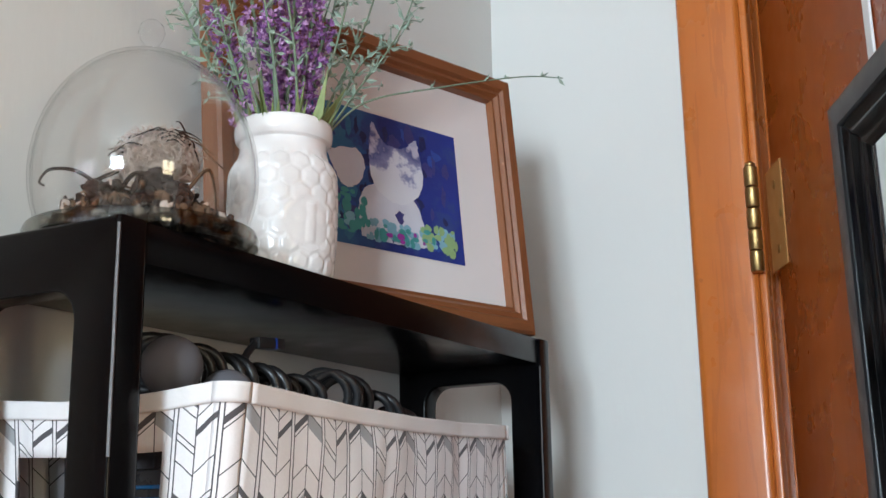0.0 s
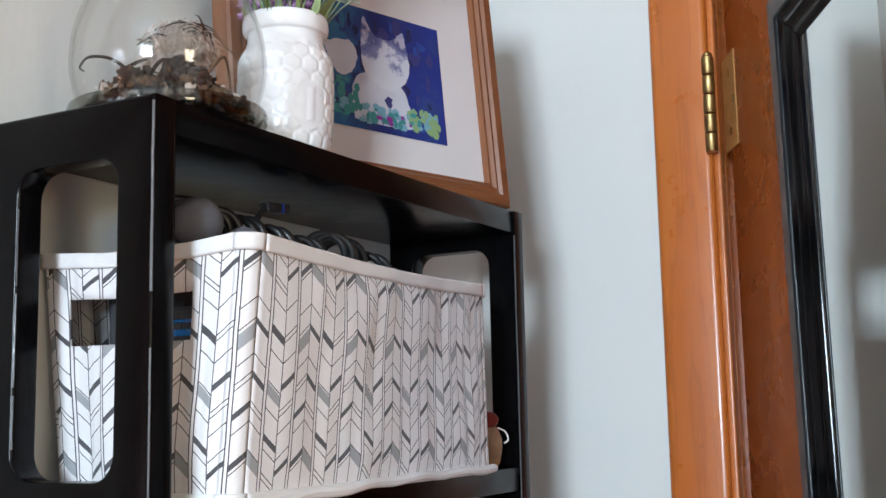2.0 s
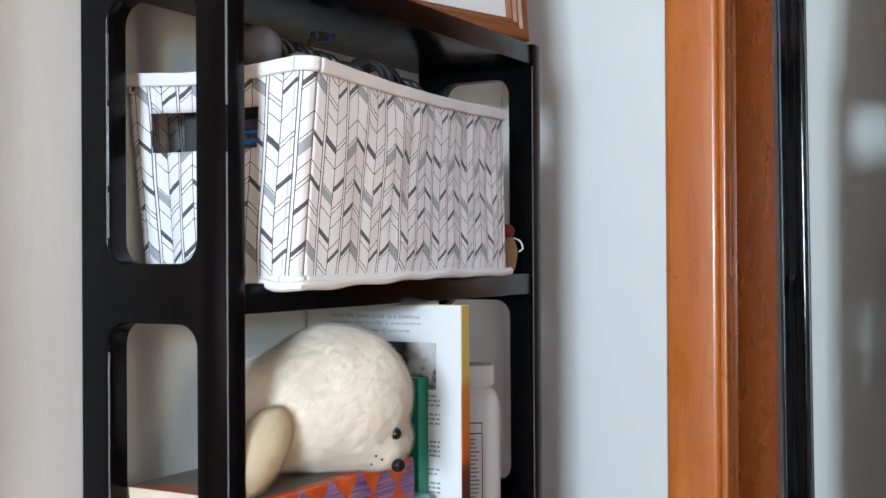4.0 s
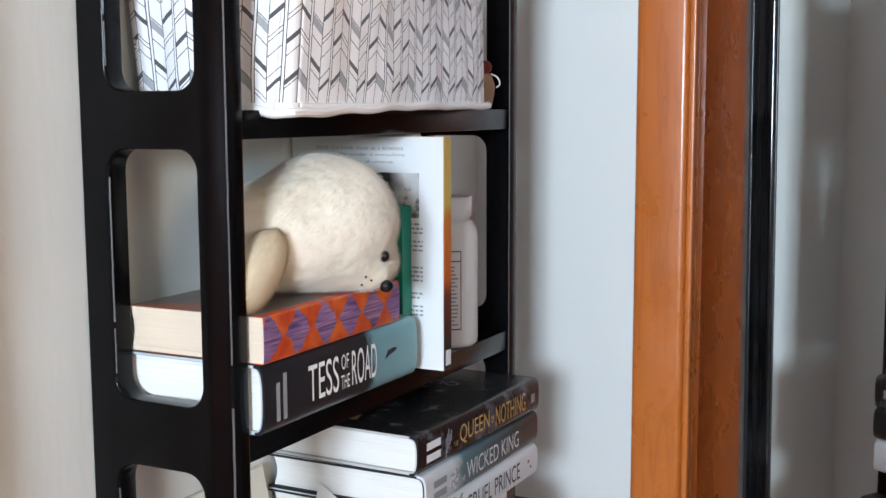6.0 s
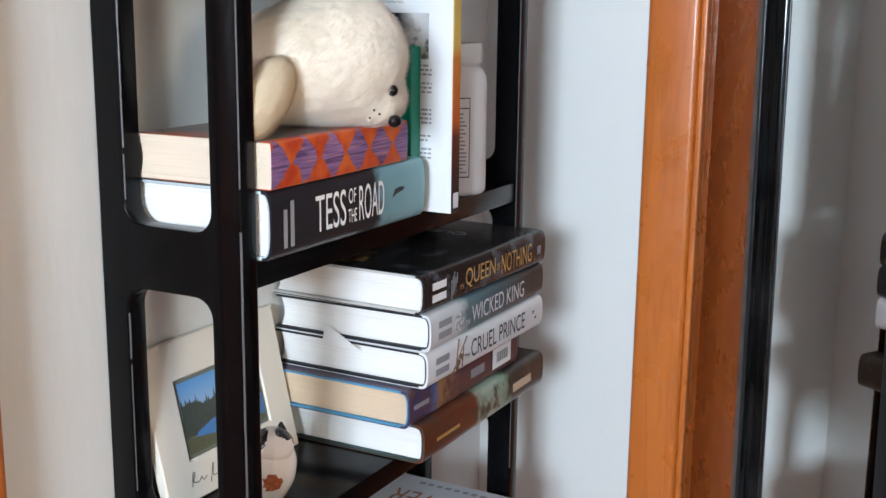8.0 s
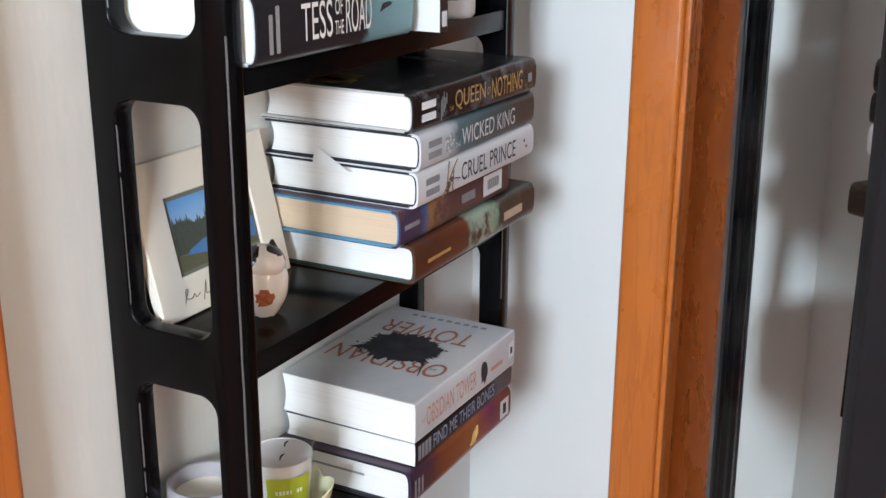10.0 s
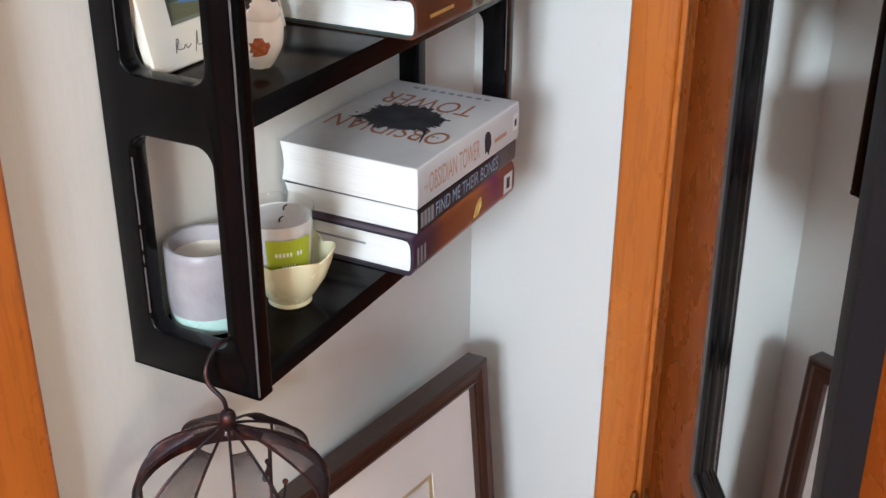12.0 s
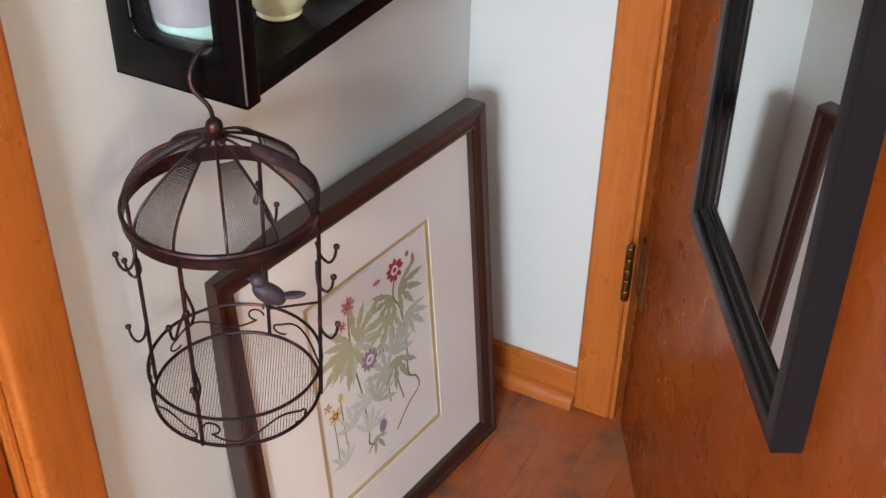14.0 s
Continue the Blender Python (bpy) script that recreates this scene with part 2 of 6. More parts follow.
def glass(name, tint=(1, 1, 1), gloss=1.0):
    """Thin blown glass: clear, with a true Fresnel reflection on each face."""
    m, t, b = blank(name)
    out = t.nodes["Material Output"]
    clear, shine, mx, lw = (t.nodes.new("ShaderNode" + k) for k in ("BsdfTransparent", "BsdfGlossy", "MixShader", "LayerWeight"))
    clear.inputs["Color"].default_value = rgba(tint)
    shine.inputs["Roughness"].default_value = 0.02
    lw.inputs["Blend"].default_value = 0.5
    fac = Sock(t, lw.outputs["Facing"]).op("POWER", 5.0) * (0.85 * gloss) + 0.04 * gloss
    t.links.new(fac.sock, mx.inputs[0])
    t.links.new(clear.outputs[0], mx.inputs[1])
    t.links.new(shine.outputs[0], mx.inputs[2])
    t.links.new(mx.outputs[0], out.inputs["Surface"])
    return m


M_WALL = wall_paint("wall_paint_pale_grey_green", (0.67, 0.67, 0.635))
M_CEIL = wall_paint("ceiling_white", (0.78, 0.78, 0.76))
M_CASING = wood("orange_varnished_fir", (0.445, 0.116, 0.016), (0.585, 0.175, 0.028), "z", 0.3)
M_CASING_Y = wood("orange_varnished_fir_flat", (0.445, 0.116, 0.016), (0.585, 0.175, 0.028), "x", 0.3)
M_BASE_Y = wood("orange_varnished_fir_side", (0.45, 0.10, 0.011), (0.58, 0.155, 0.02), "y", 0.3)
M_DOOR = wood("orange_birch_door", (0.265, 0.050, 0.004), (0.345, 0.077, 0.007), "z", 0.27, 0.6, 0.0, 0.0, 0.17, 0.0, 0.35)
M_FLOOR = wood("worn_floorboard", (0.32, 0.075, 0.018), (0.44, 0.115, 0.028), "y", 0.4, 0.8, 0.1, 0.7)
M_BLACK = plain("black_satin_lacquer", (0.0028, 0.0026, 0.003), 0.2, vary=0.2, relief=0.03, var_rough=0.05, spec=0.14)
# grey of the lines that imitate highlights on the shelf's edges
M_GLINT = plain("edge_glint_grey", (0.10, 0.095, 0.095), 0.4, vary=0.9, coarse=60, fine=300)
M_MFRAME = plain("mirror_frame_black", (0.0025, 0.0027, 0.003), 0.13, vary=0.3, relief=0.03, var_rough=0.05, spec=0.3)
M_MIRROR = blank("silvered_glass", 0.015, 1.0)[0]
M_MIRROR.node_tree.nodes["Principled BSDF"].inputs["Base Color"].default_value = (0.77, 0.80, 0.785, 1)
M_BRASS = plain("aged_brass", (0.40, 0.27, 0.11), 0.4, 1.0, vary=0.4, coarse=60)
M_LEAF = plain("varnished_hinge_leaf", (0.40, 0.19, 0.055), 0.45, vary=0.25)
M_WHITE = plain("white_enamel", (0.75, 0.75, 0.73), 0.4, vary=0.05)
M_GLASS = glass("clear_glass", (0.985, 0.99, 0.988))
M_DISH = glass("thick_glass", (0.66, 0.67, 0.64), 1.5)
M_DOME = glass("blown_glass", (0.998, 0.999, 0.998), 1.1)
M_PAPER = plain("white_paper", (0.76, 0.75, 0.72), 0.7, vary=0.05, relief=0.03)
M_INK = plain("dark_ink", (0.03, 0.03, 0.035), 0.6, vary=0.1, relief=0)
M_GREYINK = plain("grey_ink", (0.28, 0.28, 0.29), 0.6, vary=0.1, relief=0)
M_PAGES = page_edges("white_page_edges", (0.85, 0.825, 0.78))
M_PAGES_V = page_edges("white_page_edges_upright", (0.86, 0.85, 0.82), False)
M_CREAM = page_edges("yellowed_page_edges", (0.66, 0.5, 0.34))
M_WTEXT = plain("white_lettering", (0.8, 0.8, 0.78), 0.5, vary=0.03, relief=0)
M_GOLD = plain("gold_lettering", (0.62, 0.4, 0.12), 0.4, 0.3, vary=0.1, relief=0)
M_CORAL = plain("coral_lettering", (0.58, 0.30, 0.20), 0.5, vary=0.1, relief=0)

# ---- the room ----
def structure(name, bm, mat, label, m=None):
    return tagged(part(name, bm, mat, None, "", m), label, name.rstrip("_123").replace("_", " "), kind="structure")


R, T = 3.2, 0.12
# wall with the hanging shelf, x = 0, with a doorway from y -1.56 to -0.76
bm = box(-T, 0, -0.748, 0.0, 0, 2.44)
box(-T, 0, -3.4, -1.56, 0, 2.44, bm=bm)
box(-T, 0, -1.56, -0.748, 2.03, 2.44, bm=bm)
structure("wall_west", bm, M_WALL, "pale grey-green painted plaster wall behind the shelf")
# wall with the open door, y = 0
bm = box(-T, 0.2365, 0.0, T, 0, 2.44)
box(1.0, R + T, 0.0, T, 0, 2.44, bm=bm)
box(0.2365, 1.0, 0.0, T, 2.05, 2.44, bm=bm)
structure("wall_north", bm, M_WALL, "pale grey-green painted plaster wall with doorway")
bm = box(-T, WIN_A[0], -3.4 - T, -3.4, 0, 2.44)
box(WIN_A[1], R + T, -3.4 - T, -3.4, 0, 2.44, bm=bm)
box(WIN_A[0], WIN_A[1], -3.4 - T, -3.4, 0, WIN_A[2], bm=bm)
box(WIN_A[0], WIN_A[1], -3.4 - T, -3.4, WIN_A[3], 2.44, bm=bm)
structure("wall_south", bm, M_WALL, "pale grey-green painted wall with a window")
bm = box(R, R + T, -3.4, WIN_B[0], 0, 2.44)
box(R, R + T, WIN_B[1], 0, 0, 2.44, bm=bm)
box(R, R + T, WIN_B[0], WIN_B[1], 0, WIN_B[2], bm=bm)
box(R, R + T, WIN_B[0], WIN_B[1], WIN_B[3], 2.44, bm=bm)
structure("wall_east", bm, M_WALL, "pale grey-green painted wall with a window")
# unseen walls, added to close off whatever lies past the doorway
bm = box(0.1, 1.2, 0.9, 0.95, 0, 2.44)
box(0.1, 0.15, T, 0.9, 0, 2.44, bm=bm)
box(1.15, 1.2, T, 0.9, 0, 2.44, bm=bm)
structure("wall_closet", bm, M_WALL, "plain added walls closing the unseen space past the doorway")
structure("ceiling", box(-T, R + T, -3.4 - T, 0.95, 2.44, 2.5), M_CEIL, "plain white painted ceiling")


def window(name, w, h, m):
    """A white casement window, two panes, in its opening."""
    win = tagged(new(name), "white wooden casement window with two panes", "window", kind="structure")
    win.matrix_basis = m
    for x0, x1, z0, z1 in ((0, 0.05, 0, h), (w - 0.05, w, 0, h), (0.05, w - 0.05, 0, 0.05), (0.05, w - 0.05, h - 0.05, h)):
        part("window_frame", box(x0, x1, 0.02, 0.07, z0, z1, 0.003), M_WHITE, win)
    part("muntin", box(w / 2 - 0.014, w / 2 + 0.014, 0.03, 0.06, 0.05, h - 0.05, 0.003), M_WHITE, win)
    part("window_sill", box(-0.04, w + 0.04, -0.06 + 0.08, 0.1, -0.03, -0.001, 0.004), M_WHITE, win)


window("window_1", WIN_A[1] - WIN_A[0], WIN_A[3] - WIN_A[2], pose(WIN_A[1], -3.34, WIN_A[2], 0, 0, 180) @ pose(0, -0.06, 0))
window("window_2", WIN_B[1] - WIN_B[0], WIN_B[3] - WIN_B[2], pose(3.14, WIN_B[1], WIN_B[2], 0, 0, -90) @ pose(0, 0.0, 0))


def board(name, x0, x1, y0, y1, z0, z1, mat, parent, bevel=0.004, label=""):
    """A board whose grain starts at its own corner."""
    return part(name, box(0, x1 - x0, 0, y1 - y0, 0, z1 - z0, bevel, 3), mat, parent, label, pose(x0, y0, z0))


# doorway trim and jamb on the north wall
trim = tagged(new("trim_doorway"), "orange varnished wooden door casing", "door casing", kind="structure")
board("side_casing", 0.1845, 0.237, -0.0195, 0.0, 0.0, 2.055, M_CASING, trim, 0.006)
board("back_bead", 0.237, 0.2435, -0.0155, 0.0, 0.0, 2.055, M_CASING, trim, 0.002)
board("jamb_edge", 0.2368, 0.2434, 0.0003, 0.0237, 0.0, 2.05, M_CASING, trim, 0.0005)
board("side_jamb", 0.2368, 0.262, 0.024, T, 0.0, 2.05, M_CASING, trim, 0.001)
board("door_stop", 0.262, 0.274, 0.045, 0.085, 0.0, 2.04, M_CASING, trim, 0.002)
board("side_casing", 1.018, 1.07, -0.0195, 0.0, 0.0, 2.055, M_CASING, trim, 0.006)
board("side_jamb", 1.0, 1.018, -0.002, T, 0.0, 2.05, M_CASING, trim, 0.001)
board("head_casing", 0.1845, 1.07, -0.0195, 0.0, 2.056, 2.11, M_CASING_Y, trim, 0.006)
# closed door and its trim on the west wall
trim2 = tagged(new("trim_west"), "orange varnished wooden door casing", "door casing", kind="structure")
board("side_casing", 0.0, 0.018, -0.748, -0.686, 0.0, 2.055, M_CASING, trim2, 0.006)
board("side_casing", 0.0, 0.018, -1.63, -1.572, 0.0, 2.055, M_CASING, trim2, 0.006)
board("head_casing", 0.0, 0.018, -1.63, -0.686, 2.056, 2.11, M_BASE_Y, trim2, 0.006)
board("side_jamb", -T, 0.004, -0.7535, -0.748, 0.0, 2.03, M_CASING, trim2, 0.001)
door2 = tagged(new("door_2"), "closed flush wooden door, orange-brown varnish with scratches", "door", kind="structure")
board("leaf", -0.04, -0.003, -1.556, -0.7565, 0.006, 2.025, M_DOOR, door2, 0.002)
# baseboards with shoe moulding
base = tagged(new("baseboard"), "low orange varnished baseboard with shoe moulding", "baseboard", kind="structure")
board("board", 0.0, 0.1845, -0.012, 0.0, 0.0, 0.058, M_CASING_Y, base, 0.003)
board("board", 0.0, 0.012, -0.686, -0.013, 0.0, 0.058, M_BASE_Y, base, 0.003)


def shoe(length, m, mat):
    own = bmesh.new()
    prof = [(0, 0)] + [(0.016 * math.cos(radians(a)), 0.02 * math.sin(radians(a))) for a in range(0, 91, 15)]
    ends = [[own.verts.new((x, -p, q)) for p, q in prof] for x in (0, length)]
    for i in range(len(prof)):
        j = (i + 1) % len(prof)
        own.faces.new((ends[0][i], ends[0][j], ends[1][j], ends[1][i]))
    own.faces.new(ends[0])
    own.faces.new(ends[1][::-1])
    bmesh.ops.recalc_face_normals(own, faces=own.faces[:])
    return part("shoe_moulding", own, mat, base, "", m)


shoe(0.1845 - 0.028, pose(0.028, -0.012, 0), M_CASING_Y)
shoe(0.674, pose(0.012, -0.686, 0, 0, 0, 90), M_CASING_Y)

# ---- the open door with its mirror ----
DOOR = pose(0.2536, -0.0170, 0, 0, 0, -61.5)
door = tagged(new("door_1"), "open flush wooden door, glossy orange-brown varnish", "door", kind="structure")
door.matrix_basis = DOOR
part("leaf", box(0.0, 0.72, 0.0, 0.035, 0.008, 2.035, 0.0015), M_DOOR, door)


def hinge(z0, z1, mat, leaf):
    """A butt hinge: its leaf let into the door's face, five knuckles and a pin beside it."""
    h = part("hinge", box(-0.013, 0.029, -0.0014, 0.0, z0 + 0.002, z1 - 0.001, 0.0004, 1), leaf, door, "varnished hinge leaf")
    for k in range(5):
        a, b = z0 + (z1 - z0) * k / 5, z0 + (z1 - z0) * (k + 1) / 5
        part("knuckle", lathe([(0, a + 0.0005), (0.0046, a + 0.0005), (0.0054, a + 0.0016), (0.0054, b - 0.0014), (0.0046, b - 0.0004), (0, b - 0.0004)], 20),
             mat, h, "aged brass knuckle", pose(0.0035, -0.0175, 0))
    part("pin", lathe([(0, z1), (0.0042, z1), (0.0042, z1 + 0.002), (0.002, z1 + 0.004), (0, z1 + 0.004)], 16), mat, h, "", pose(0.0035, -0.0175, 0))
    for sx, f in ((0.010, 0.2), (0.022, 0.5), (0.010, 0.8)):
        part("screw", lathe([(0, 0.0), (0.0036, 0.0), (0.003, 0.0007), (0, 0.0009)], 14), mat, h, "", pose(sx, -0.0014, z0 + (z1 - z0) * f, 90, 0, 0))


M_DBRASS = plain("darkened_brass", (0.26, 0.15, 0.05), 0.4, 1.0, vary=0.4, coarse=60)
M_DLEAF = plain("browned_hinge_leaf", (0.16, 0.07, 0.02), 0.5, 0.2, vary=0.3)
hinge(1.602, 1.688, M_BRASS, M_LEAF)
hinge(0.218, 0.300, M_DBRASS, M_DLEAF)

MW, MH = 0.310, 1.145
mirror = thing("wall_mirror", DOOR @ pose(0.2535, -0.0005, 0.515, 0, -2.0, 0), "tall mirror in a black frame hung on the open door", "mirror")


def frame_member(length, profile, m, mat, parent, name="frame_side", label=""):
    """A mitred moulding along x; profile: (inset, height towards the viewer) from the outer edge inwards."""
    own = bmesh.new()
    a = [own.verts.new((p, -q, p)) for p, q in profile]
    b = [own.verts.new((length - p, -q, p)) for p, q in profile]
    n = len(profile)
    for i in range(n):
        j = (i + 1) % n
        own.faces.new((a[i], b[i], b[j], a[j]))
    own.faces.new(a)
    own.faces.new(b[::-1])
    bmesh.ops.recalc_face_normals(own, faces=own.faces[:])
    return part(name, own, mat, parent, label, m)


def frame_round(w, h, profile, mat, parent, name="frame_side", label=""):
    """Four mitred members round an opening; lower left outer corner at the origin, facing -y."""
    g = 0.0002
    for m, length in ((pose(0, 0, 0), w), (pose(w, 0, g, 0, -90, 0), h), (pose(w, 0, h, 0, 180, 0), w), (pose(0, 0, h, 0, 90, 0), h)):
        frame_member(length, profile, m, mat, parent, name, label)


M_MSATIN = plain("mirror_frame_satin_black", (0.010, 0.011, 0.0125), 0.36, vary=0.25, relief=0.04, var_rough=0.06, spec=0.30)
frame_round(MW, MH, [(0, 0), (0, 0.0222), (0.0010, 0.0232), (0.0028, 0.0237), (0.0160, 0.0237), (0.0175, 0.0225), (0.0175, 0)], M_MSATIN, mirror, "frame_side", "flat satin black band")
frame_round(MW, MH, [(0.0177, 0), (0.0177, 0.0215), (0.0200, 0.0203), (0.0225, 0.0193), (0.0248, 0.0195), (0.0275, 0.0172), (0.0300, 0.0160), (0.0330, 0.0161), (0.0360, 0.0140), (0.0380, 0.0131), (0.0380, 0)],
            M_MFRAME, mirror, "frame_lip", "glossy black stepped inner moulding")
part("mirror_glass", box(0.0370, MW - 0.0370, -0.0127, -0.0105, 0.0370, MH - 0.0370), M_MIRROR, mirror, "silvered mirror glass", None, False)
part("backing", box(0.006, MW - 0.006, -0.0100, -0.0005, 0.006, MH - 0.006), M_MFRAME, mirror)
part("hanging_strap", box(0.020, 0.030, -0.0035, -0.0015, MH - 0.02, MH + 0.35, 0.0005, 1), M_WHITE, mirror, "white metal over-door strap", pose(0, 0.0015, 0))

# ---- the hanging shelf unit ----
Y0, Y1, DEP, ZB, ZT = -0.583, -0.156, 0.117, 0.722, 1.543
LEVELS = ((1.525, 1.543), (1.323, 1.341), (1.120, 1.138), (0.925, 0.943), (0.725, 0.743))
shelf = thing("hanging_shelf", pose(0, 0, 0), "black lacquered wooden wall shelf with drawn edge highlights, four open tiers", "shelf")
HOLES = [(0.023, 0.093, 1.353 - ZB, 1.514 - ZB), (0.023, 0.093, 1.156 - ZB, 1.317 - ZB), (0.022, 0.092, 0.953 - ZB, 1.113 - ZB), (0.022, 0.092, 0.755 - ZB, 0.911 - ZB)]
side = part("side_panel", panel_with_holes(DEP, ZT - ZB, HOLES, 0.017, 0.014, 0.0020), M_BLACK, shelf, "", pose(0, Y0, ZB))
side2 = part("side_panel", panel_with_holes(DEP, ZT - ZB, HOLES, 0.017, 0.014, 0.0020), M_BLACK, shelf, "", pose(0, Y1 - 0.017, ZB))
for za, zb in LEVELS:
    part("shelf_board", box(0.001, DEP - 0.0015, Y0 + 0.0172, Y1 - 0.0172, za, zb, 0.0012), M_BLACK, shelf)


# thin grey tubes along the arrises, drawn in place of the lacquer's edge highlights
def worn_edge(points, seed, r=0.0009):
    rnd = random.Random(seed)
    bm = None
    pts = [Vector(p) for p in points]
    n = 60
    a, b = pts
    run = []
    for i in range(n + 1):
        p = a.lerp(b, i / n) + Vector((rnd.uniform(-1, 1), rnd.uniform(-1, 1), rnd.uniform(-1, 1))) * 0.00012
        if rnd.random() < 0.03 and len(run) > 2:
            bm = tube(run, r * rnd.uniform(0.6, 1.1), 5, bm=bm)
            run = []
        else:
            run.append(p)
    if len(run) > 2:
        bm = tube(run, r, 5, bm=bm)
    return part("worn_edge", bm, M_GLINT, shelf, "thin grey line standing in for an edge highlight")


worn_edge([(DEP - 0.0004, Y0 + 0.0004, ZT - 0.004), (DEP - 0.0004, Y0 + 0.0004, ZB + 0.004)], 1, 0.0008)
worn_edge([(DEP - 0.0004, Y1 - 0.017 + 0.0004, ZT - 0.02), (DEP - 0.0004, Y1 - 0.017 + 0.0004, ZB + 0.1)], 2, 0.0006)
for k, (x0, x1, z0, z1) in enumerate(HOLES):
    worn_edge([(x0 + 0.0003, Y0 + 0.0004, z0 + ZB + 0.016), (x0 + 0.0003, Y0 + 0.0004, z1 + ZB - 0.018)], 5 + k, 0.0006)
# ---- books ----
M_CASE = plain("black_book_cloth", (0.012, 0.012, 0.016), 0.7)
M_CASE_PALE = plain("pale_book_cloth", (0.55, 0.53, 0.5), 0.7)
M_CASE_TEAL = plain("pale_teal_book_cloth", (0.48, 0.54, 0.54), 0.7)
M_CASE_GREEN = plain("dark_green_book_cloth", (0.03, 0.05, 0.045), 0.7)


def prism(profile, y0, y1, bm=None):
    """Extrudes an xz outline along y."""
    own = bmesh.new()
    a = [own.verts.new((x, y0, z)) for x, z in profile]
    b = [own.verts.new((x, y1, z)) for x, z in profile]
    n = len(profile)
    for i in range(n):
        own.faces.new((a[i], a[(i + 1) % n], b[(i + 1) % n], b[i]))
    own.faces.new(a[::-1])
    own.faces.new(b)
    bmesh.ops.recalc_face_normals(own, faces=own.faces[:])
    return merge(bm, own)


def arc(xf, b, z0, z1, e=0.62, n=12):
    """Bowed line in xz from the bottom to the top of a spine, furthest out at xf."""
    out = []
    for k in range(n + 1):
        a = radians(-90 + 180 * k / n)
        s = math.sin(a)
        out.append((xf - b + b * abs(math.cos(a)) ** e, (z0 + z1) / 2 + (z1 - z0) / 2 * math.copysign(abs(s) ** e, s)))
    return out


def book(label, xf, y0, L, z0, T, W, cover, pages, hard=True, rz=0.0, group="", m=None, case=None):
    """A closed book lying flat, its spine towards +x. The origin lies under its middle."""
    bk = thing("book", m if m is not None else pose(xf - W / 2, y0 + L / 2, z0, 0, 0, rz), label, "book", group)
    t, o, b = (0.0026, 0.0032, 0.008) if hard else (0.0006, 0.0, 0.0022)
    h = W / 2
    outer = arc(h, b, 0, T)
    inner = arc(h - 0.0016 if hard else h - 0.0005, b - 0.001, t * 0.8, T - t * 0.8)
    part("spine", prism(outer + inner[::-1], -L / 2, L / 2), cover, bk)
    if hard:
        case = case or M_CASE
        j = 0.0005
        for nm, z0_, z1_, zj in (("front_cover", T - t, T - j, T - j), ("back_cover", j, t, 0)):
            bd = part(nm, box(-h, h - b, -L / 2 - 0.0002, L / 2 + 0.0002, z0_, z1_, 0.0005, 1), case, bk, "cloth-covered board")
            part("jacket", box(-h - 0.0002, h - b, -L / 2, L / 2, zj, zj + j), cover, bd)
        shell = arc(h - 0.0016, b - 0.001, t * 0.8, T - t * 0.8)
        shell2 = arc(h - 0.0027, b - 0.0018, t, T - t)
        part("case_spine", prism(shell + shell2[::-1], -L / 2 - 0.0003, L / 2 + 0.0003), case, bk, "case edge")
    else:
        part("front_cover", box(-h, h - b, -L / 2, L / 2, T - t, T, 0.0002, 1), cover, bk)
        part("back_cover", box(-h, h - b, -L / 2, L / 2, 0, t, 0.0002, 1), cover, bk)
    rnd = random.Random(int(T * 1e5 + L * 1e4))
    body = [(-h + o + 0.0004, t + 0.0002)] + arc(h - 0.003 if hard else h - 0.0008, b - 0.002, t + 0.0002, T - t - 0.0002) + [(-h + o + 0.0004, T - t - 0.0002)]
    # concave fore-edge
    body += [(-h + o + 0.0004 + 0.003 * math.sin(math.pi * k / 6), T - t - 0.0002 - (T - 2 * t - 0.0004) * k / 6) for k in range(1, 6)]
    part("page_block", prism(body, -L / 2 + o, L / 2 - o), pages, bk)
    bk["spine_x"] = h + 0.0003
    return bk


def on_spine(bk, words, u, v, w, h, mat, L):
    return text("title", words, pose(bk["spine_x"], -L / 2 + u, v) @ SPINE, w, h, mat, bk, "spine lettering")


def bar(bk, u0, u1, v0, v1, mat, L, name="printed_bar", off=0.0):
    return part(name, rect(u0 - L / 2, u1 - L / 2, v0, v1), mat, bk, "", pose(bk["spine_x"] + off, 0, 0) @ SPINE, False)


J_TESS = jacket("jacket_black_to_teal", [(0.0, (0.012, 0.012, 0.016)), (0.62, (0.015, 0.016, 0.02)), (0.66, (0.16, 0.3, 0.34)), (1.0, (0.24, 0.42, 0.44))], jag=0.09, scale=45)
J_QUEEN = jacket("jacket_black_smoke", [(0.0, (0.012, 0.011, 0.011)), (1.0, (0.02, 0.018, 0.016))], mottles=(0.085, 0.088, 0.10), rough=0.26)
J_WICKED = jacket("jacket_white_to_slate", [(0.0, (0.62, 0.63, 0.63)), (0.2, (0.58, 0.6, 0.6)), (0.27, (0.1, 0.17, 0.19)), (0.6, (0.05, 0.085, 0.095)), (0.92, (0.02, 0.022, 0.022))], jag=0.07, scale=60)
J_CRUEL = jacket("jacket_white_branches", [(0.0, (0.7, 0.7, 0.69)), (1.0, (0.68, 0.68, 0.67))], jag=0.02)
J_GOLD = jacket("jacket_aubergine", [(0.0, (0.05, 0.035, 0.08)), (0.16, (0.055, 0.04, 0.085)), (0.19, (0.06, 0.12, 0.30)), (0.25, (0.32, 0.17, 0.06)), (0.35, (0.2, 0.11, 0.08)), (0.42, (0.10, 0.045, 0.05)), (1.0, (0.085, 0.04, 0.04))], jag=0.05, scale=90, mottles=(0.11, 0.055, 0.04))
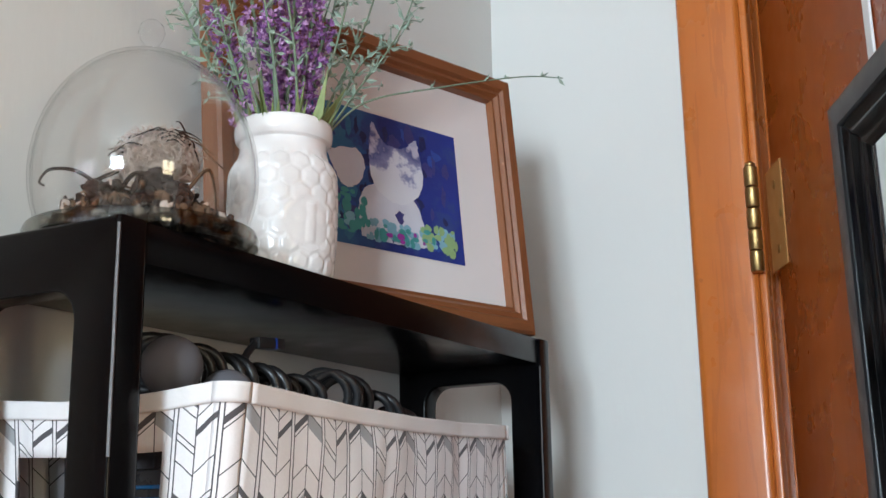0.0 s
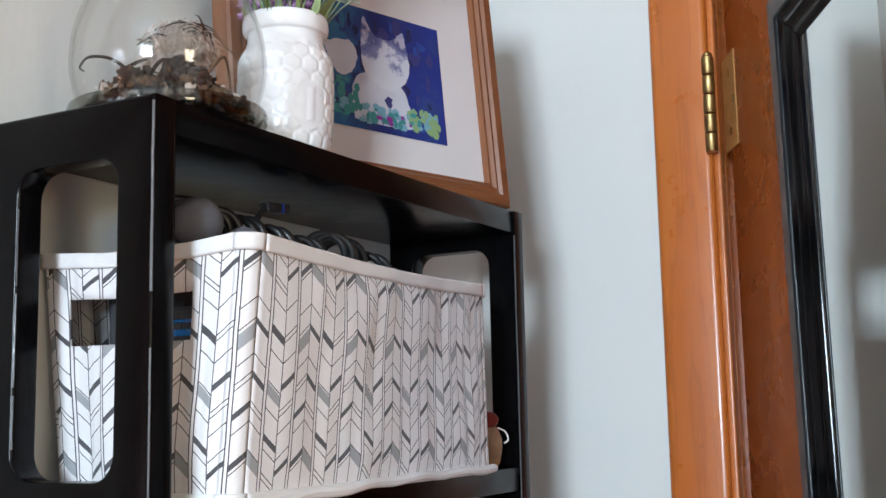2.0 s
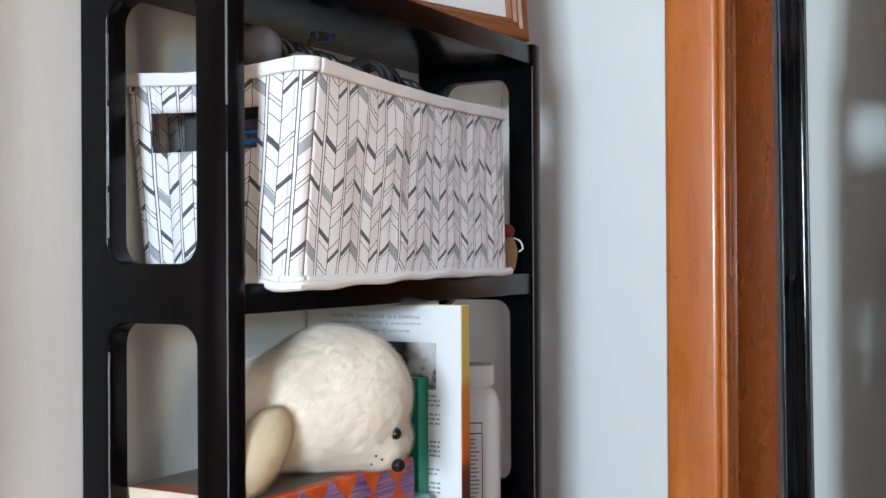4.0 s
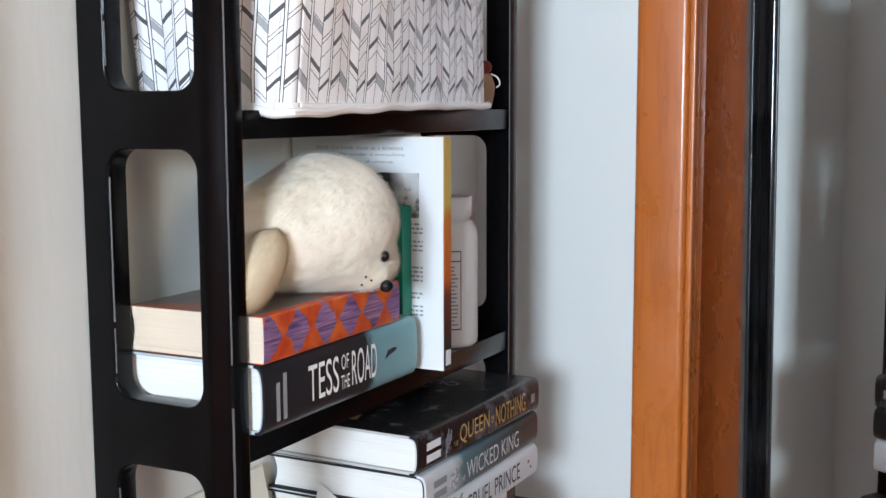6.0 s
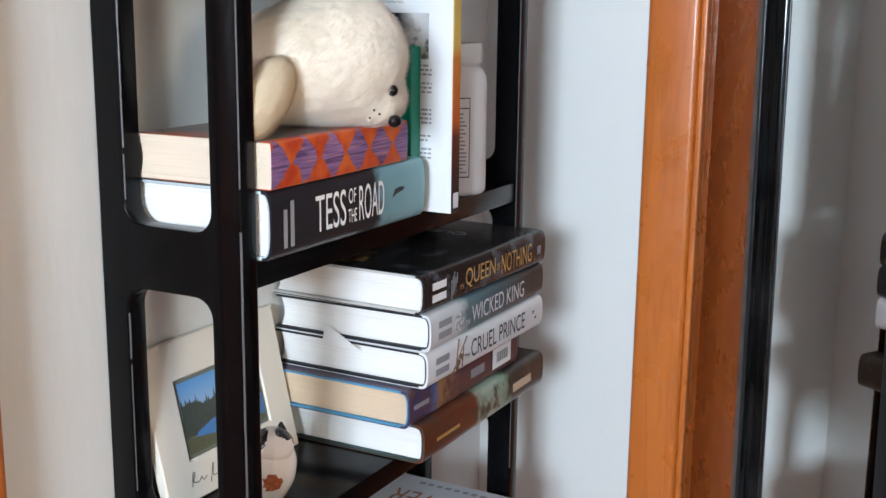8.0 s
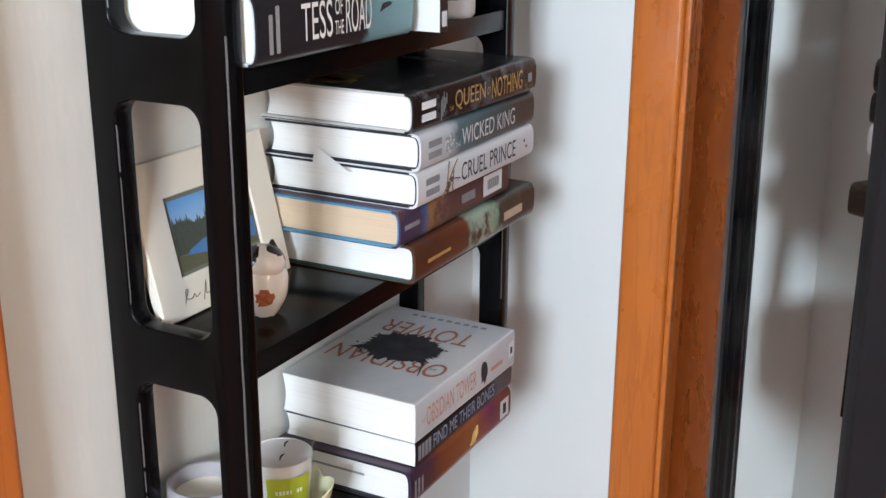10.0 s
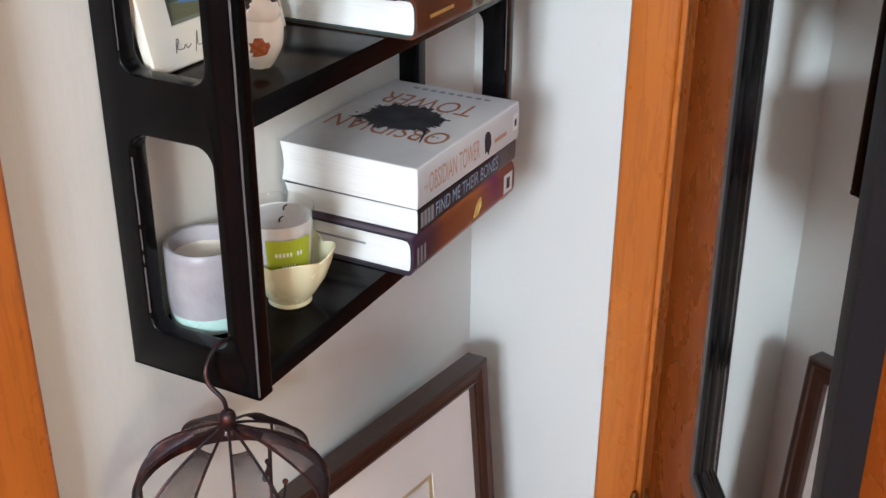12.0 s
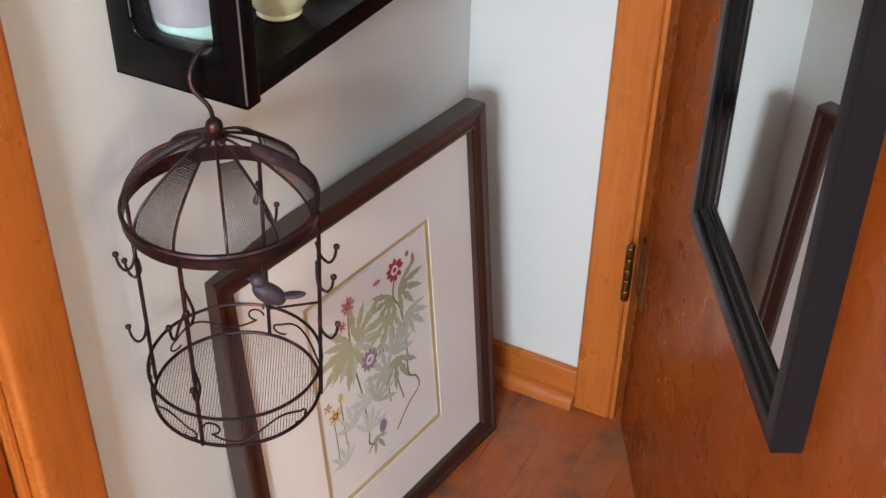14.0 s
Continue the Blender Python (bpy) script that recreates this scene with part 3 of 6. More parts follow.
J_LOW = jacket("jacket_rust_to_green", [(0.0, (0.09, 0.028, 0.012)), (0.36, (0.14, 0.038, 0.015)), (0.43, (0.30, 0.38, 0.28)), (0.55, (0.36, 0.42, 0.33)), (0.66, (0.20, 0.30, 0.20)), (0.72, (0.035, 0.03, 0.022)), (1.0, (0.03, 0.025, 0.018))], jag=0.14, scale=60, mottles=(0.07, 0.045, 0.03))
J_OBS = jacket("cover_pale_grey", [(0.0, (0.52, 0.52, 0.53)), (0.5, (0.70, 0.69, 0.67)), (1.0, (0.58, 0.58, 0.59))], jag=0.45, scale=14)
J_FIND = jacket("cover_black_blue", [(0.0, (0.01, 0.01, 0.013)), (0.75, (0.012, 0.013, 0.02)), (0.82, (0.1, 0.1, 0.11)), (1.0, (0.03, 0.03, 0.03))], jag=0.1, scale=70)
J_BROWN = jacket("jacket_purple_to_russet", [(0.0, (0.045, 0.025, 0.05)), (0.16, (0.07, 0.028, 0.04)), (0.3, (0.2, 0.055, 0.02)), (0.6, (0.3, 0.1, 0.035)), (0.78, (0.16, 0.03, 0.09)), (0.86, (0.2, 0.05, 0.03)), (1.0, (0.16, 0.04, 0.025))], jag=0.07, scale=40)
J_BLUE = plain("cover_blue_edge", (0.08, 0.26, 0.42), 0.4)
M_CREAMSTRIPE = page_edges("cream_page_edges", (0.72, 0.6, 0.46))


def woven_cover():
    """Orange and purple diamonds, brushed."""
    m, t, b = blank("cover_diamonds", 0.38)
    sep = t.nodes.new("ShaderNodeSeparateXYZ")
    t.links.new(coords(t), sep.inputs[0])
    wob = (Sock(t, noise_tex(t, coords(t, scale=(1, 1, 1)), 70)) - 0.5) * 0.5
    u = Sock(t, sep.outputs[1]) * 31.0 + wob
    v = (Sock(t, sep.outputs[2]) - 0.0155) * 30.0
    d = (u.fract() - 0.5).abs() * 2.0 + v.abs() * 1.75
    strokes = noise_tex(t, coords(t, scale=(30, 30, 700)), 1.0, 3)
    purple = ramp(t, strokes, [(0.34, (0.07, 0.035, 0.11)), (0.48, (0.2, 0.11, 0.25)), (0.6, (0.27, 0.15, 0.28)), (0.68, (0.42, 0.2, 0.22))])
    orange = ramp(t, noise_tex(t, coords(t), 60), [(0.35, (0.42, 0.035, 0.010)), (0.65, (0.58, 0.12, 0.02))])
    top = ramp(t, noise_tex(t, coords(t), 22), [(0.4, (0.36, 0.09, 0.04)), (0.5, (0.15, 0.12, 0.10)), (0.62, (0.11, 0.105, 0.10))])
    col = mix(t, d.lt(0.87).sock, orange, purple)
    col = mix(t, (Sock(t, sep.outputs[0]).lt(0.045)).sock, col, top)
    t.links.new(col, b.inputs["Base Color"])
    bump(t, b, strokes, 0.2, 0.0006)
    return m


bk = book("thick hardback with a black and teal jacket, lying flat", 0.127, -0.5645, 0.197, 1.138, 0.0455, 0.124, J_TESS, M_PAGES, case=M_CASE_TEAL, group="books on the second shelf")
L = 0.197
on_spine(bk, "TESS", 0.048, 0.011, 0.037, 0.025, M_WTEXT, L)
on_spine(bk, "OF", 0.0885, 0.025, 0.0095, 0.0105, M_WTEXT, L)
on_spine(bk, "THE", 0.088, 0.0115, 0.011, 0.0095, M_WTEXT, L)
on_spine(bk, "ROAD", 0.102, 0.011, 0.034, 0.025, M_WTEXT, L)
for u, top in ((0.012, 0.032), (0.0195, 0.037)):
    bar(bk, u, u + 0.0042, 0.007, top, M_GREYINK, L)
part("figure_mark", flat([(0, 0), (0.006, 0.002), (0.016, 0.004), (0.018, 0.006), (0.012, 0.007), (0.004, 0.006)]), M_INK, bk, "", pose(bk["spine_x"], 0.049, 0.021) @ SPINE, False)
book("paperback with orange and purple diamond spine, lying flat", 0.1265, -0.5645, 0.172, 1.1837, 0.0305, 0.107, woven_cover(), M_CREAMSTRIPE, False, 0.6, "books on the second shelf")

# stack on the third shelf, from below
G3 = "stacked books on the third shelf"
bk = book("hardback in a rust and green jacket, bottom of a stack", 0.142, -0.391, 0.234, 0.943, 0.032, 0.138, J_LOW, M_PAGES, case=M_CASE_GREEN, group=G3)
bar(bk, 0.165, 0.205, 0.011, 0.019, M_CREAM, 0.234)
bar(bk, 0.02, 0.06, 0.013, 0.016, M_GOLD, 0.234)
bk = book("hardback with yellowed pages, blue lining and a dark purple jacket", 0.136, -0.404, 0.2, 0.9752, 0.031, 0.132, J_GOLD, M_CREAM, case=J_BLUE, group=G3)
bar(bk, 0.006, 0.03, 0.014, 0.018, M_GREYINK, 0.2)
bar(bk, 0.104, 0.13, 0.012, 0.02, M_GREYINK, 0.2)
bar(bk, 0.146, 0.184, 0.008, 0.0265, M_WTEXT, 0.2, "sticker", 0.0001)
for k in range(11):
    bar(bk, 0.154 + k * 0.0022, 0.154 + k * 0.0022 + (0.0008, 0.0014)[k % 2], 0.013, 0.022, M_INK, 0.2, "barcode_bar", 0.0003)
bk = book("hardback in a white jacket with black lettering", 0.147, -0.393, 0.217, 1.0064, 0.0295, 0.145, J_CRUEL, M_PAGES, group=G3, rz=-0.5)
on_spine(bk, "CRUEL PRINCE", 0.072, 0.0075, 0.105, 0.015, M_INK, 0.217)
on_spine(bk, "THE", 0.062, 0.009, 0.007, 0.004, M_GREYINK, 0.217)
for z0 in (0.0075, 0.0165):
    bar(bk, 0.012, 0.034, z0, z0 + 0.0055, M_GREYINK, 0.217)
M_TWIG = plain("printed_branch_brown", (0.16, 0.1, 0.06), 0.5)
for k, (a, b) in enumerate((((0.038, 0.001), (0.064, 0.028)), ((0.046, 0.01), (0.05, 0.029)), ((0.05, 0.014), (0.07, 0.011)), ((0.058, 0.02), (0.056, 0.004)))):
    part("printed_branch", tube([(a[0] - 0.1085, a[1], 0), (b[0] - 0.1085, b[1], 0)], 0.0005, 4), M_TWIG, bk, "brown printed branch", pose(bk["spine_x"], 0, 0) @ SPINE, False)
for u, v, r in ((0.049, 0.009, 0.004), (0.054, 0.013, 0.0032), (0.047, 0.005, 0.003), (0.195, 0.018, 0.0022), (0.2, 0.012, 0.002)):
    part("printed_leaf", flat([(u - 0.1085 + r * math.cos(a * 0.9) * (1 + 0.3 * math.sin(a * 3)), v + r * 0.8 * math.sin(a * 0.9)) for a in range(7)], 0.0002), M_TWIG, bk, "brown printed leaf", pose(bk["spine_x"], 0, 0) @ SPINE, False)
# folded flap of the jacket between two books
part("jacket_flap", flat([(-0.015, 0.0), (0.022, -0.003), (-0.013, 0.0155)]), M_PAPER, bk, "white folded jacket corner", pose(-0.008, -0.1125, 0.0265, 84, 0, 0), False)
bk = book("hardback in a white and slate-blue jacket", 0.147, -0.393, 0.219, 1.0362, 0.0295, 0.145, J_WICKED, M_PAGES, group=G3, rz=0.4)
on_spine(bk, "WICKED KING", 0.07, 0.0075, 0.105, 0.0145, M_WTEXT, 0.219)
on_spine(bk, "THE", 0.059, 0.008, 0.008, 0.004, M_WTEXT, 0.219)
for z0 in (0.0075, 0.0165):
    bar(bk, 0.012, 0.034, z0, z0 + 0.0055, M_GREYINK, 0.219)
bm = None
for k in range(26):
    a, r = k * 2.4, 0.0016 * math.sqrt(k)
    bm = flat([(0.047 - 0.1095 + r * math.cos(a) + 0.0014 * math.cos(q), 0.0145 + r * math.sin(a) + 0.0011 * math.sin(q)) for q in (0.3, 1.9, 3.6, 5.1)], 0.0001 + k * 0.00001, bm, k % 2)
part("printed_knot", bm, [M_GREYINK, M_WTEXT], bk, "grey printed scrollwork", pose(bk["spine_x"], 0, 0) @ SPINE, False)
bk = book("hardback in a black jacket with gold lettering, top of a stack", 0.146, -0.395, 0.221, 1.066, 0.031, 0.144, J_QUEEN, M_PAGES, case=M_CASE_PALE, group=G3, rz=-1.2)
on_spine(bk, "QUEEN", 0.066, 0.0075, 0.053, 0.0165, M_GOLD, 0.221)
on_spine(bk, "OF", 0.122, 0.012, 0.006, 0.006, M_GOLD, 0.221)
on_spine(bk, "NOTHING", 0.131, 0.0075, 0.06, 0.0165, M_GOLD, 0.221)
on_spine(bk, "THE", 0.056, 0.009, 0.007, 0.004, M_GOLD, 0.221)
for z0 in (0.0075, 0.017):
    bar(bk, 0.012, 0.034, z0, z0 + 0.006, M_WTEXT, 0.221)
bar(bk, 0.203, 0.211, 0.011, 0.019, M_GREYINK, 0.221)
for k in range(5):
    bar(bk, 0.042 + k * 0.0022, 0.0434 + k * 0.0022, 0.004 + k * 0.003, 0.02 + (k * 7 % 5) * 0.0015, M_GREYINK, 0.221)
part("cover_panel", rect(-0.045, -0.005, -0.1, -0.055), plain("gold_print", (0.2, 0.125, 0.04), 0.4), bk, "gold printed panel", pose(0, 0, 0.0313), False)
part("printed_blade", flat([(-0.046, -0.088), (0.004, -0.091), (0.0, -0.076), (-0.04, -0.066)], 0), M_GOLD, bk, "gold printed blade on the cover", pose(0.0, 0.0, 0.0313), False)
text("cover_title", "QUEEN", pose(0.02, 0.06, 0.0313, 0, 0, 180), 0.06, 0.014, M_GREYINK, bk)

# stack on the lowest shelf
G4 = "stacked books on the lowest shelf"
bk = book("hardback in a purple and russet jacket, bottom of a stack", 0.14, -0.396, 0.2, 0.743, 0.0345, 0.136, J_BROWN, M_PAGES, group=G4)
bar(bk, 0.175, 0.194, 0.008, 0.027, M_WTEXT, 0.2, "sticker", 0.0001)
bar(bk, 0.181, 0.188, 0.012, 0.023, M_INK, 0.2, "printed_mark", 0.0003)
for k in range(3):
    bar(bk, 0.006 + k * 0.006, 0.009 + k * 0.006, 0.008, 0.024, M_GREYINK, 0.2)
bm = None
for k in range(3):
    bm = tube(bez([(0.112 - 0.1 + k * 0.004, 0.009, 0), (0.118 - 0.1 + k * 0.004, 0.02, 0), (0.126 - 0.1, 0.024 - k * 0.004, 0), (0.121 - 0.1, 0.012, 0)], 5), 0.0006, 4, bm=bm)
part("printed_scroll", bm, M_GOLD, bk, "gold printed scroll", pose(bk["spine_x"], 0, 0) @ SPINE, False)
part("bookmark_line", box(-0.055, 0.02, -0.0972, -0.0968, 0.0185, 0.0205), M_GREYINK, bk, "faint stamped line")
bk = book("black paperback with pale blue lettering", 0.139, -0.386, 0.193, 0.7778, 0.0222, 0.132, J_FIND, M_PAGES, False, 0, G4)
on_spine(bk, "FIND ME THEIR BONES", 0.031, 0.005, 0.122, 0.0125, plain("pale_blue_lettering", (0.36, 0.46, 0.6), 0.5, relief=0), 0.193)
for k in range(4):
    bar(bk, 0.004 + k * 0.006, 0.0085 + k * 0.006, 0.004, 0.018, M_GREYINK, 0.193)
def blob_pts(cx, cy, rx, ry, rnd, n=9):
    return [(cx + rx * rnd.uniform(0.6, 1.3) * math.cos(2 * math.pi * k / n), cy + ry * rnd.uniform(0.6, 1.3) * math.sin(2 * math.pi * k / n)) for k in range(n)]


bk = book("thick pale grey paperback with coral lettering and a black print", 0.141, -0.386, 0.192, 0.8002, 0.0365, 0.136, J_OBS, M_PAGES, False, -0.8, G4)
on_spine(bk, "OBSIDIAN TOWER", 0.018, 0.009, 0.092, 0.0175, M_CORAL, 0.192)
on_spine(bk, "THE", 0.009, 0.014, 0.007, 0.004, M_CORAL, 0.192)
rnd = random.Random(8)
part("printed_mark", flat([(0.126 - 0.096 + (0.008 + rnd.uniform(-0.002, 0.003)) * math.cos(a * 0.45), 0.018 + (0.011 + rnd.uniform(-0.003, 0.003)) * math.sin(a * 0.45)) for a in range(14)]), M_INK, bk, "black printed mark", pose(bk["spine_x"], 0, 0) @ SPINE, False)
bar(bk, 0.14, 0.165, 0.012, 0.016, M_CORAL, 0.192)
bar(bk, 0.178, 0.189, 0.011, 0.027, M_WTEXT, 0.192, "sticker", 0.0001)
bar(bk, 0.181, 0.1855, 0.015, 0.022, M_INK, 0.192, "printed_mark", 0.0003)
CV = pose(-0.068, -0.096, 0.0367)     # cover: x from fore-edge to spine, y along the book
M_CORALD = plain("dull_coral_print", (0.40, 0.15, 0.08), 0.5, vary=0.25, coarse=200, relief=0)
text("cover_title", "OBSIDIAN", CV @ pose(0.126, 0.082, 0.0003, 0, 0, 180), 0.118, 0.029, M_CORALD, bk, "coral lettering")
text("cover_title", "TOWER", CV @ pose(0.114, 0.158, 0.0003, 0, 0, 180), 0.096, 0.030, M_CORALD, bk, "coral lettering")
text("cover_title", "THE", CV @ pose(0.118, 0.071, 0.0004, 0, 0, 180), 0.008, 0.004, M_INK, bk, "black lettering")
pts = []
for k in range(120):
    a = 2 * math.pi * k / 120
    rag = 0.015 * max(0, noise.noise(Vector((math.cos(a) * 3.1, math.sin(a) * 3.1, 2.0)))) + 0.012 * abs(noise.noise(Vector((math.cos(a) * 14, math.sin(a) * 11, 5.0))))
    pts.append((0.064 + (0.034 + rag * 1.2) * math.cos(a), 0.1 + (0.028 + rag * 1.3) * math.sin(a)))
bm = flat(pts, 0.0004)
rnd = random.Random(21)
for k in range(22):
    a = rnd.uniform(0, 6.28)
    x, y = 0.064 + rnd.uniform(0.032, 0.046) * math.cos(a), 0.1 + rnd.uniform(0.026, 0.042) * math.sin(a)
    bm = flat(blob_pts(x, y, rnd.uniform(0.0006, 0.003), rnd.uniform(0.0005, 0.0016), rnd), 0.00041 + k * 0.000002, bm)
bm = flat([(0.086, 0.09), (0.1, 0.072), (0.108, 0.05), (0.109, 0.05), (0.102, 0.074), (0.09, 0.094)], 0.00042, bm)
part("cover_print", bm, M_INK, bk, "black ink splash print", CV, False)
for k in range(9):
    part("cover_bar", rect(0.03 + k * 0.0095, 0.036 + k * 0.0095, 0.176, 0.181), M_GREYINK, bk, "", CV @ pose(0, 0, 0.0003), False)

# upright books behind the plush toy
J_BACK = jacket("cover_white_back", [(0.0, (0.74, 0.74, 0.73)), (1.0, (0.76, 0.76, 0.75))], axis=0, jag=0.05)
J_SPINE = jacket("spine_yellow_orange", [(0.0, (0.02, 0.018, 0.015)), (0.1, (0.025, 0.02, 0.016)), (0.33, (0.12, 0.03, 0.015)), (0.4, (0.5, 0.12, 0.02)), (0.66, (0.52, 0.18, 0.03)), (0.72, (0.6, 0.42, 0.1)), (1.0, (0.62, 0.44, 0.12))], axis=2, jag=0.02, span=(0.0, 0.182))
up = thing("book", pose(0.0, -0.350, 1.138), "upright paperback, white back cover with a photo, yellow-orange spine", "book", "books on the second shelf")
part("back_cover", box(0.002, 0.1408, 0.0, 0.0007, 0, 0.182), J_BACK, up)
part("front_cover", box(0.002, 0.1408, 0.0113, 0.012, 0, 0.182), J_SPINE, up)
part("spine", box(0.1408, 0.1418, 0.0, 0.012, 0, 0.182, 0.0004, 1), J_SPINE, up, "yellow and orange spine")
part("page_block", box(0.003, 0.1406, 0.0009, 0.0111, 0.0005, 0.1815), M_PAGES_V, up)
FACE = pose(0, -0.0003, 0, 90)
for k, (w, x0, x1) in enumerate((("Hold this book close as a timeless", 0.026, 0.106), ("reminder that wonder is everywhere.", 0.024, 0.108), ("Your daily map of universe.", 0.034, 0.098))):
    text("blurb", w, FACE @ pose(x0, 0.1715 - k * 0.0056, 0), x1 - x0, 0.0034, M_GREYINK, up, "small grey lettering")
M_PHOTO = jacket("printed_grey_photo", [(0.0, (0.01, 0.01, 0.01)), (0.70, (0.014, 0.014, 0.014)), (0.76, (0.32, 0.31, 0.30)), (0.86, (0.66, 0.65, 0.63)), (1.0, (0.5, 0.5, 0.48))], axis=0, jag=0.13, scale=60, span=(0.03, 0.12), mottles=(0.10, 0.095, 0.09))
part("printed_photo", rect(0.03, 0.12, 0.119, 0.154), M_PHOTO, up, "dark grey printed photograph", FACE, False)
rnd = random.Random(5)
bm, y = None, 0.1135
while y > 0.04:
    if rnd.random() < 0.8:
        x, stop = 0.02, 0.123 - rnd.choice((0, 0, 0.003, 0.012))
        while x < stop:
            w = min(stop - x, rnd.uniform(0.0018, 0.0062))
            bm = rect(x, x + w, y, y + 0.0015, 0, bm)
            x += w + 0.0011
    y -= 0.0034
tagged(part("text_lines", bm, M_GREYINK, up, "grey bars of small print", FACE, False), kind="stuff")
part("sticker", box(0.1419, 0.1421, 0.002, 0.010, 0.004, 0.016), M_WTEXT, up)
bb = thing("book", pose(0.0, -0.3370, 1.138), "tall upright book with white covers behind the others", "book", "books on the second shelf")
part("front_cover", box(0.010, 0.106, 0.0, 0.001, 0, 0.1843, 0.0003, 1), J_BACK, bb)
part("back_cover", box(0.010, 0.106, 0.0130, 0.0140, 0, 0.1843, 0.0003, 1), J_BACK, bb)
part("spine", box(0.1062, 0.1072, 0.0, 0.0140, 0, 0.1843, 0.0003, 1), J_BACK, bb)
part("page_block", box(0.012, 0.1058, 0.0012, 0.0128, 0.001, 0.1833), M_PAGES_V, bb)
gr = thing("book", pose(0.0, -0.3655, 1.138), "thin upright book with a green spine", "book", "books on the second shelf")
M_GREEN = plain("green_cover", (0.0, 0.19, 0.11), 0.4)
part("spine", box(0.1125, 0.1135, 0.0, 0.0145, 0, 0.129, 0.0005, 1), M_GREEN, gr)
part("front_cover", box(0.004, 0.1125, 0.0, 0.0008, 0, 0.129), M_GREEN, gr)
part("back_cover", box(0.004, 0.1125, 0.0137, 0.0145, 0, 0.129), M_GREEN, gr)
part("page_block", box(0.006, 0.112, 0.001, 0.0135, 0.001, 0.128), M_PAGES_V, gr)

# ---- fabric storage bin with its contents ----
def arrow_print():
    """White canvas printed with columns of outlined arrow feathers, pointing up and down by turns."""
    m, t, b = blank("canvas_arrow_print", 0.85)
    sep = t.nodes.new("ShaderNodeSeparateXYZ")
    t.links.new(coords(t, "UV"), sep.inputs[0])
    wob = (Sock(t, noise_tex(t, coords(t), 30)) - 0.5) * 0.05
    u = Sock(t, sep.outputs[0]) * (1 / 0.0236) + wob + 40.0
    fu = u.fract()
    s = (fu - 0.5).abs() * 2.0
    half = fu.gt(0.5)
    down = ((u.floor() * 0.5).fract().gt(0.25))
    drop = Sock(t, sep.outputs[1]) * -1000.0 + 134.0 - 5.0
    turn = down * 2.0 - 1.0
    # millimetres down a feather, within one repeat of 102 mm
    w = (drop + turn * s * 8.4 + 204.0 + wob * 14.0) * (1 / 102.0)
    w = w.fract() * 102.0

    def bands(items):
        out = None
        for a, b_ in items:
            q = w.gt(a) * w.lt(b_)
            out = q if out is None else out.max(q)
        return out

    def lines(places):
        return bands([(p - 0.36, p + 0.36) for p in places])

    up_l = (lines((2, 7, 26, 37, 55, 64, 67, 79, 89)), bands(((2.2, 5.2), (79, 82))), bands(((39, 47),)))
    up_r = (lines((1, 26, 37, 55, 64, 79, 82, 89)), bands(((37, 40), (64, 67.2))), bands(((1, 8.5),)))
    dn_l = (lines((9, 21, 24, 33, 60, 76, 90)), bands(((1, 4.6), (46.5, 51))), bands(((77, 83),)))
    dn_r = (lines((8, 14, 32, 46, 49, 60, 85, 88, 97)), bands(((14, 16.6), (71, 74.5))), bands(((14, 14.2),)))

    def pick(k):
        up = up_l[k] * (half * -1.0 + 1.0) + up_r[k] * half
        dn = dn_l[k] * (half * -1.0 + 1.0) + dn_r[k] * half
        return up * (down * -1.0 + 1.0) + dn * down

    inner = fu.gt(0.05) * fu.lt(0.95)
    line, dark, grey = (pick(k) * inner for k in range(3))
    line = line.max((fu - 0.5).abs().lt(0.014)).max((fu - 0.05).abs().lt(0.017)).max((fu - 0.95).abs().lt(0.017))
    cloth = noise_tex(t, coords(t), 700, 2)
    col = mix(t, cloth, (0.76, 0.725, 0.71), (0.84, 0.81, 0.80))
    col = mix(t, grey.sock, col, (0.34, 0.34, 0.345))
    col = mix(t, dark.sock, col, (0.075, 0.07, 0.075))
    col = mix(t, line.sock, col, (0.07, 0.066, 0.07))
    t.links.new(col, b.inputs["Base Color"])
    b.inputs["Sheen Weight"].default_value = 0.25
    bump(t, b, cloth, 0.3, 0.0004)
    return m


M_CANVAS = plain("white_canvas_hem", (0.77, 0.74, 0.72), 0.85, vary=0.06, fine=700, relief=0.3, dist=0.0004)
M_PRINT = arrow_print()
BX0, BX1, BY0, BY1, BZ0, BZ1 = 0.004, 0.135, -0.541, -0.237, 1.3415, 1.4755
binn = thing("storage_bin", pose(0, 0, 0), "white canvas storage bin with grey arrow print and cut-out handle", "storage bin")


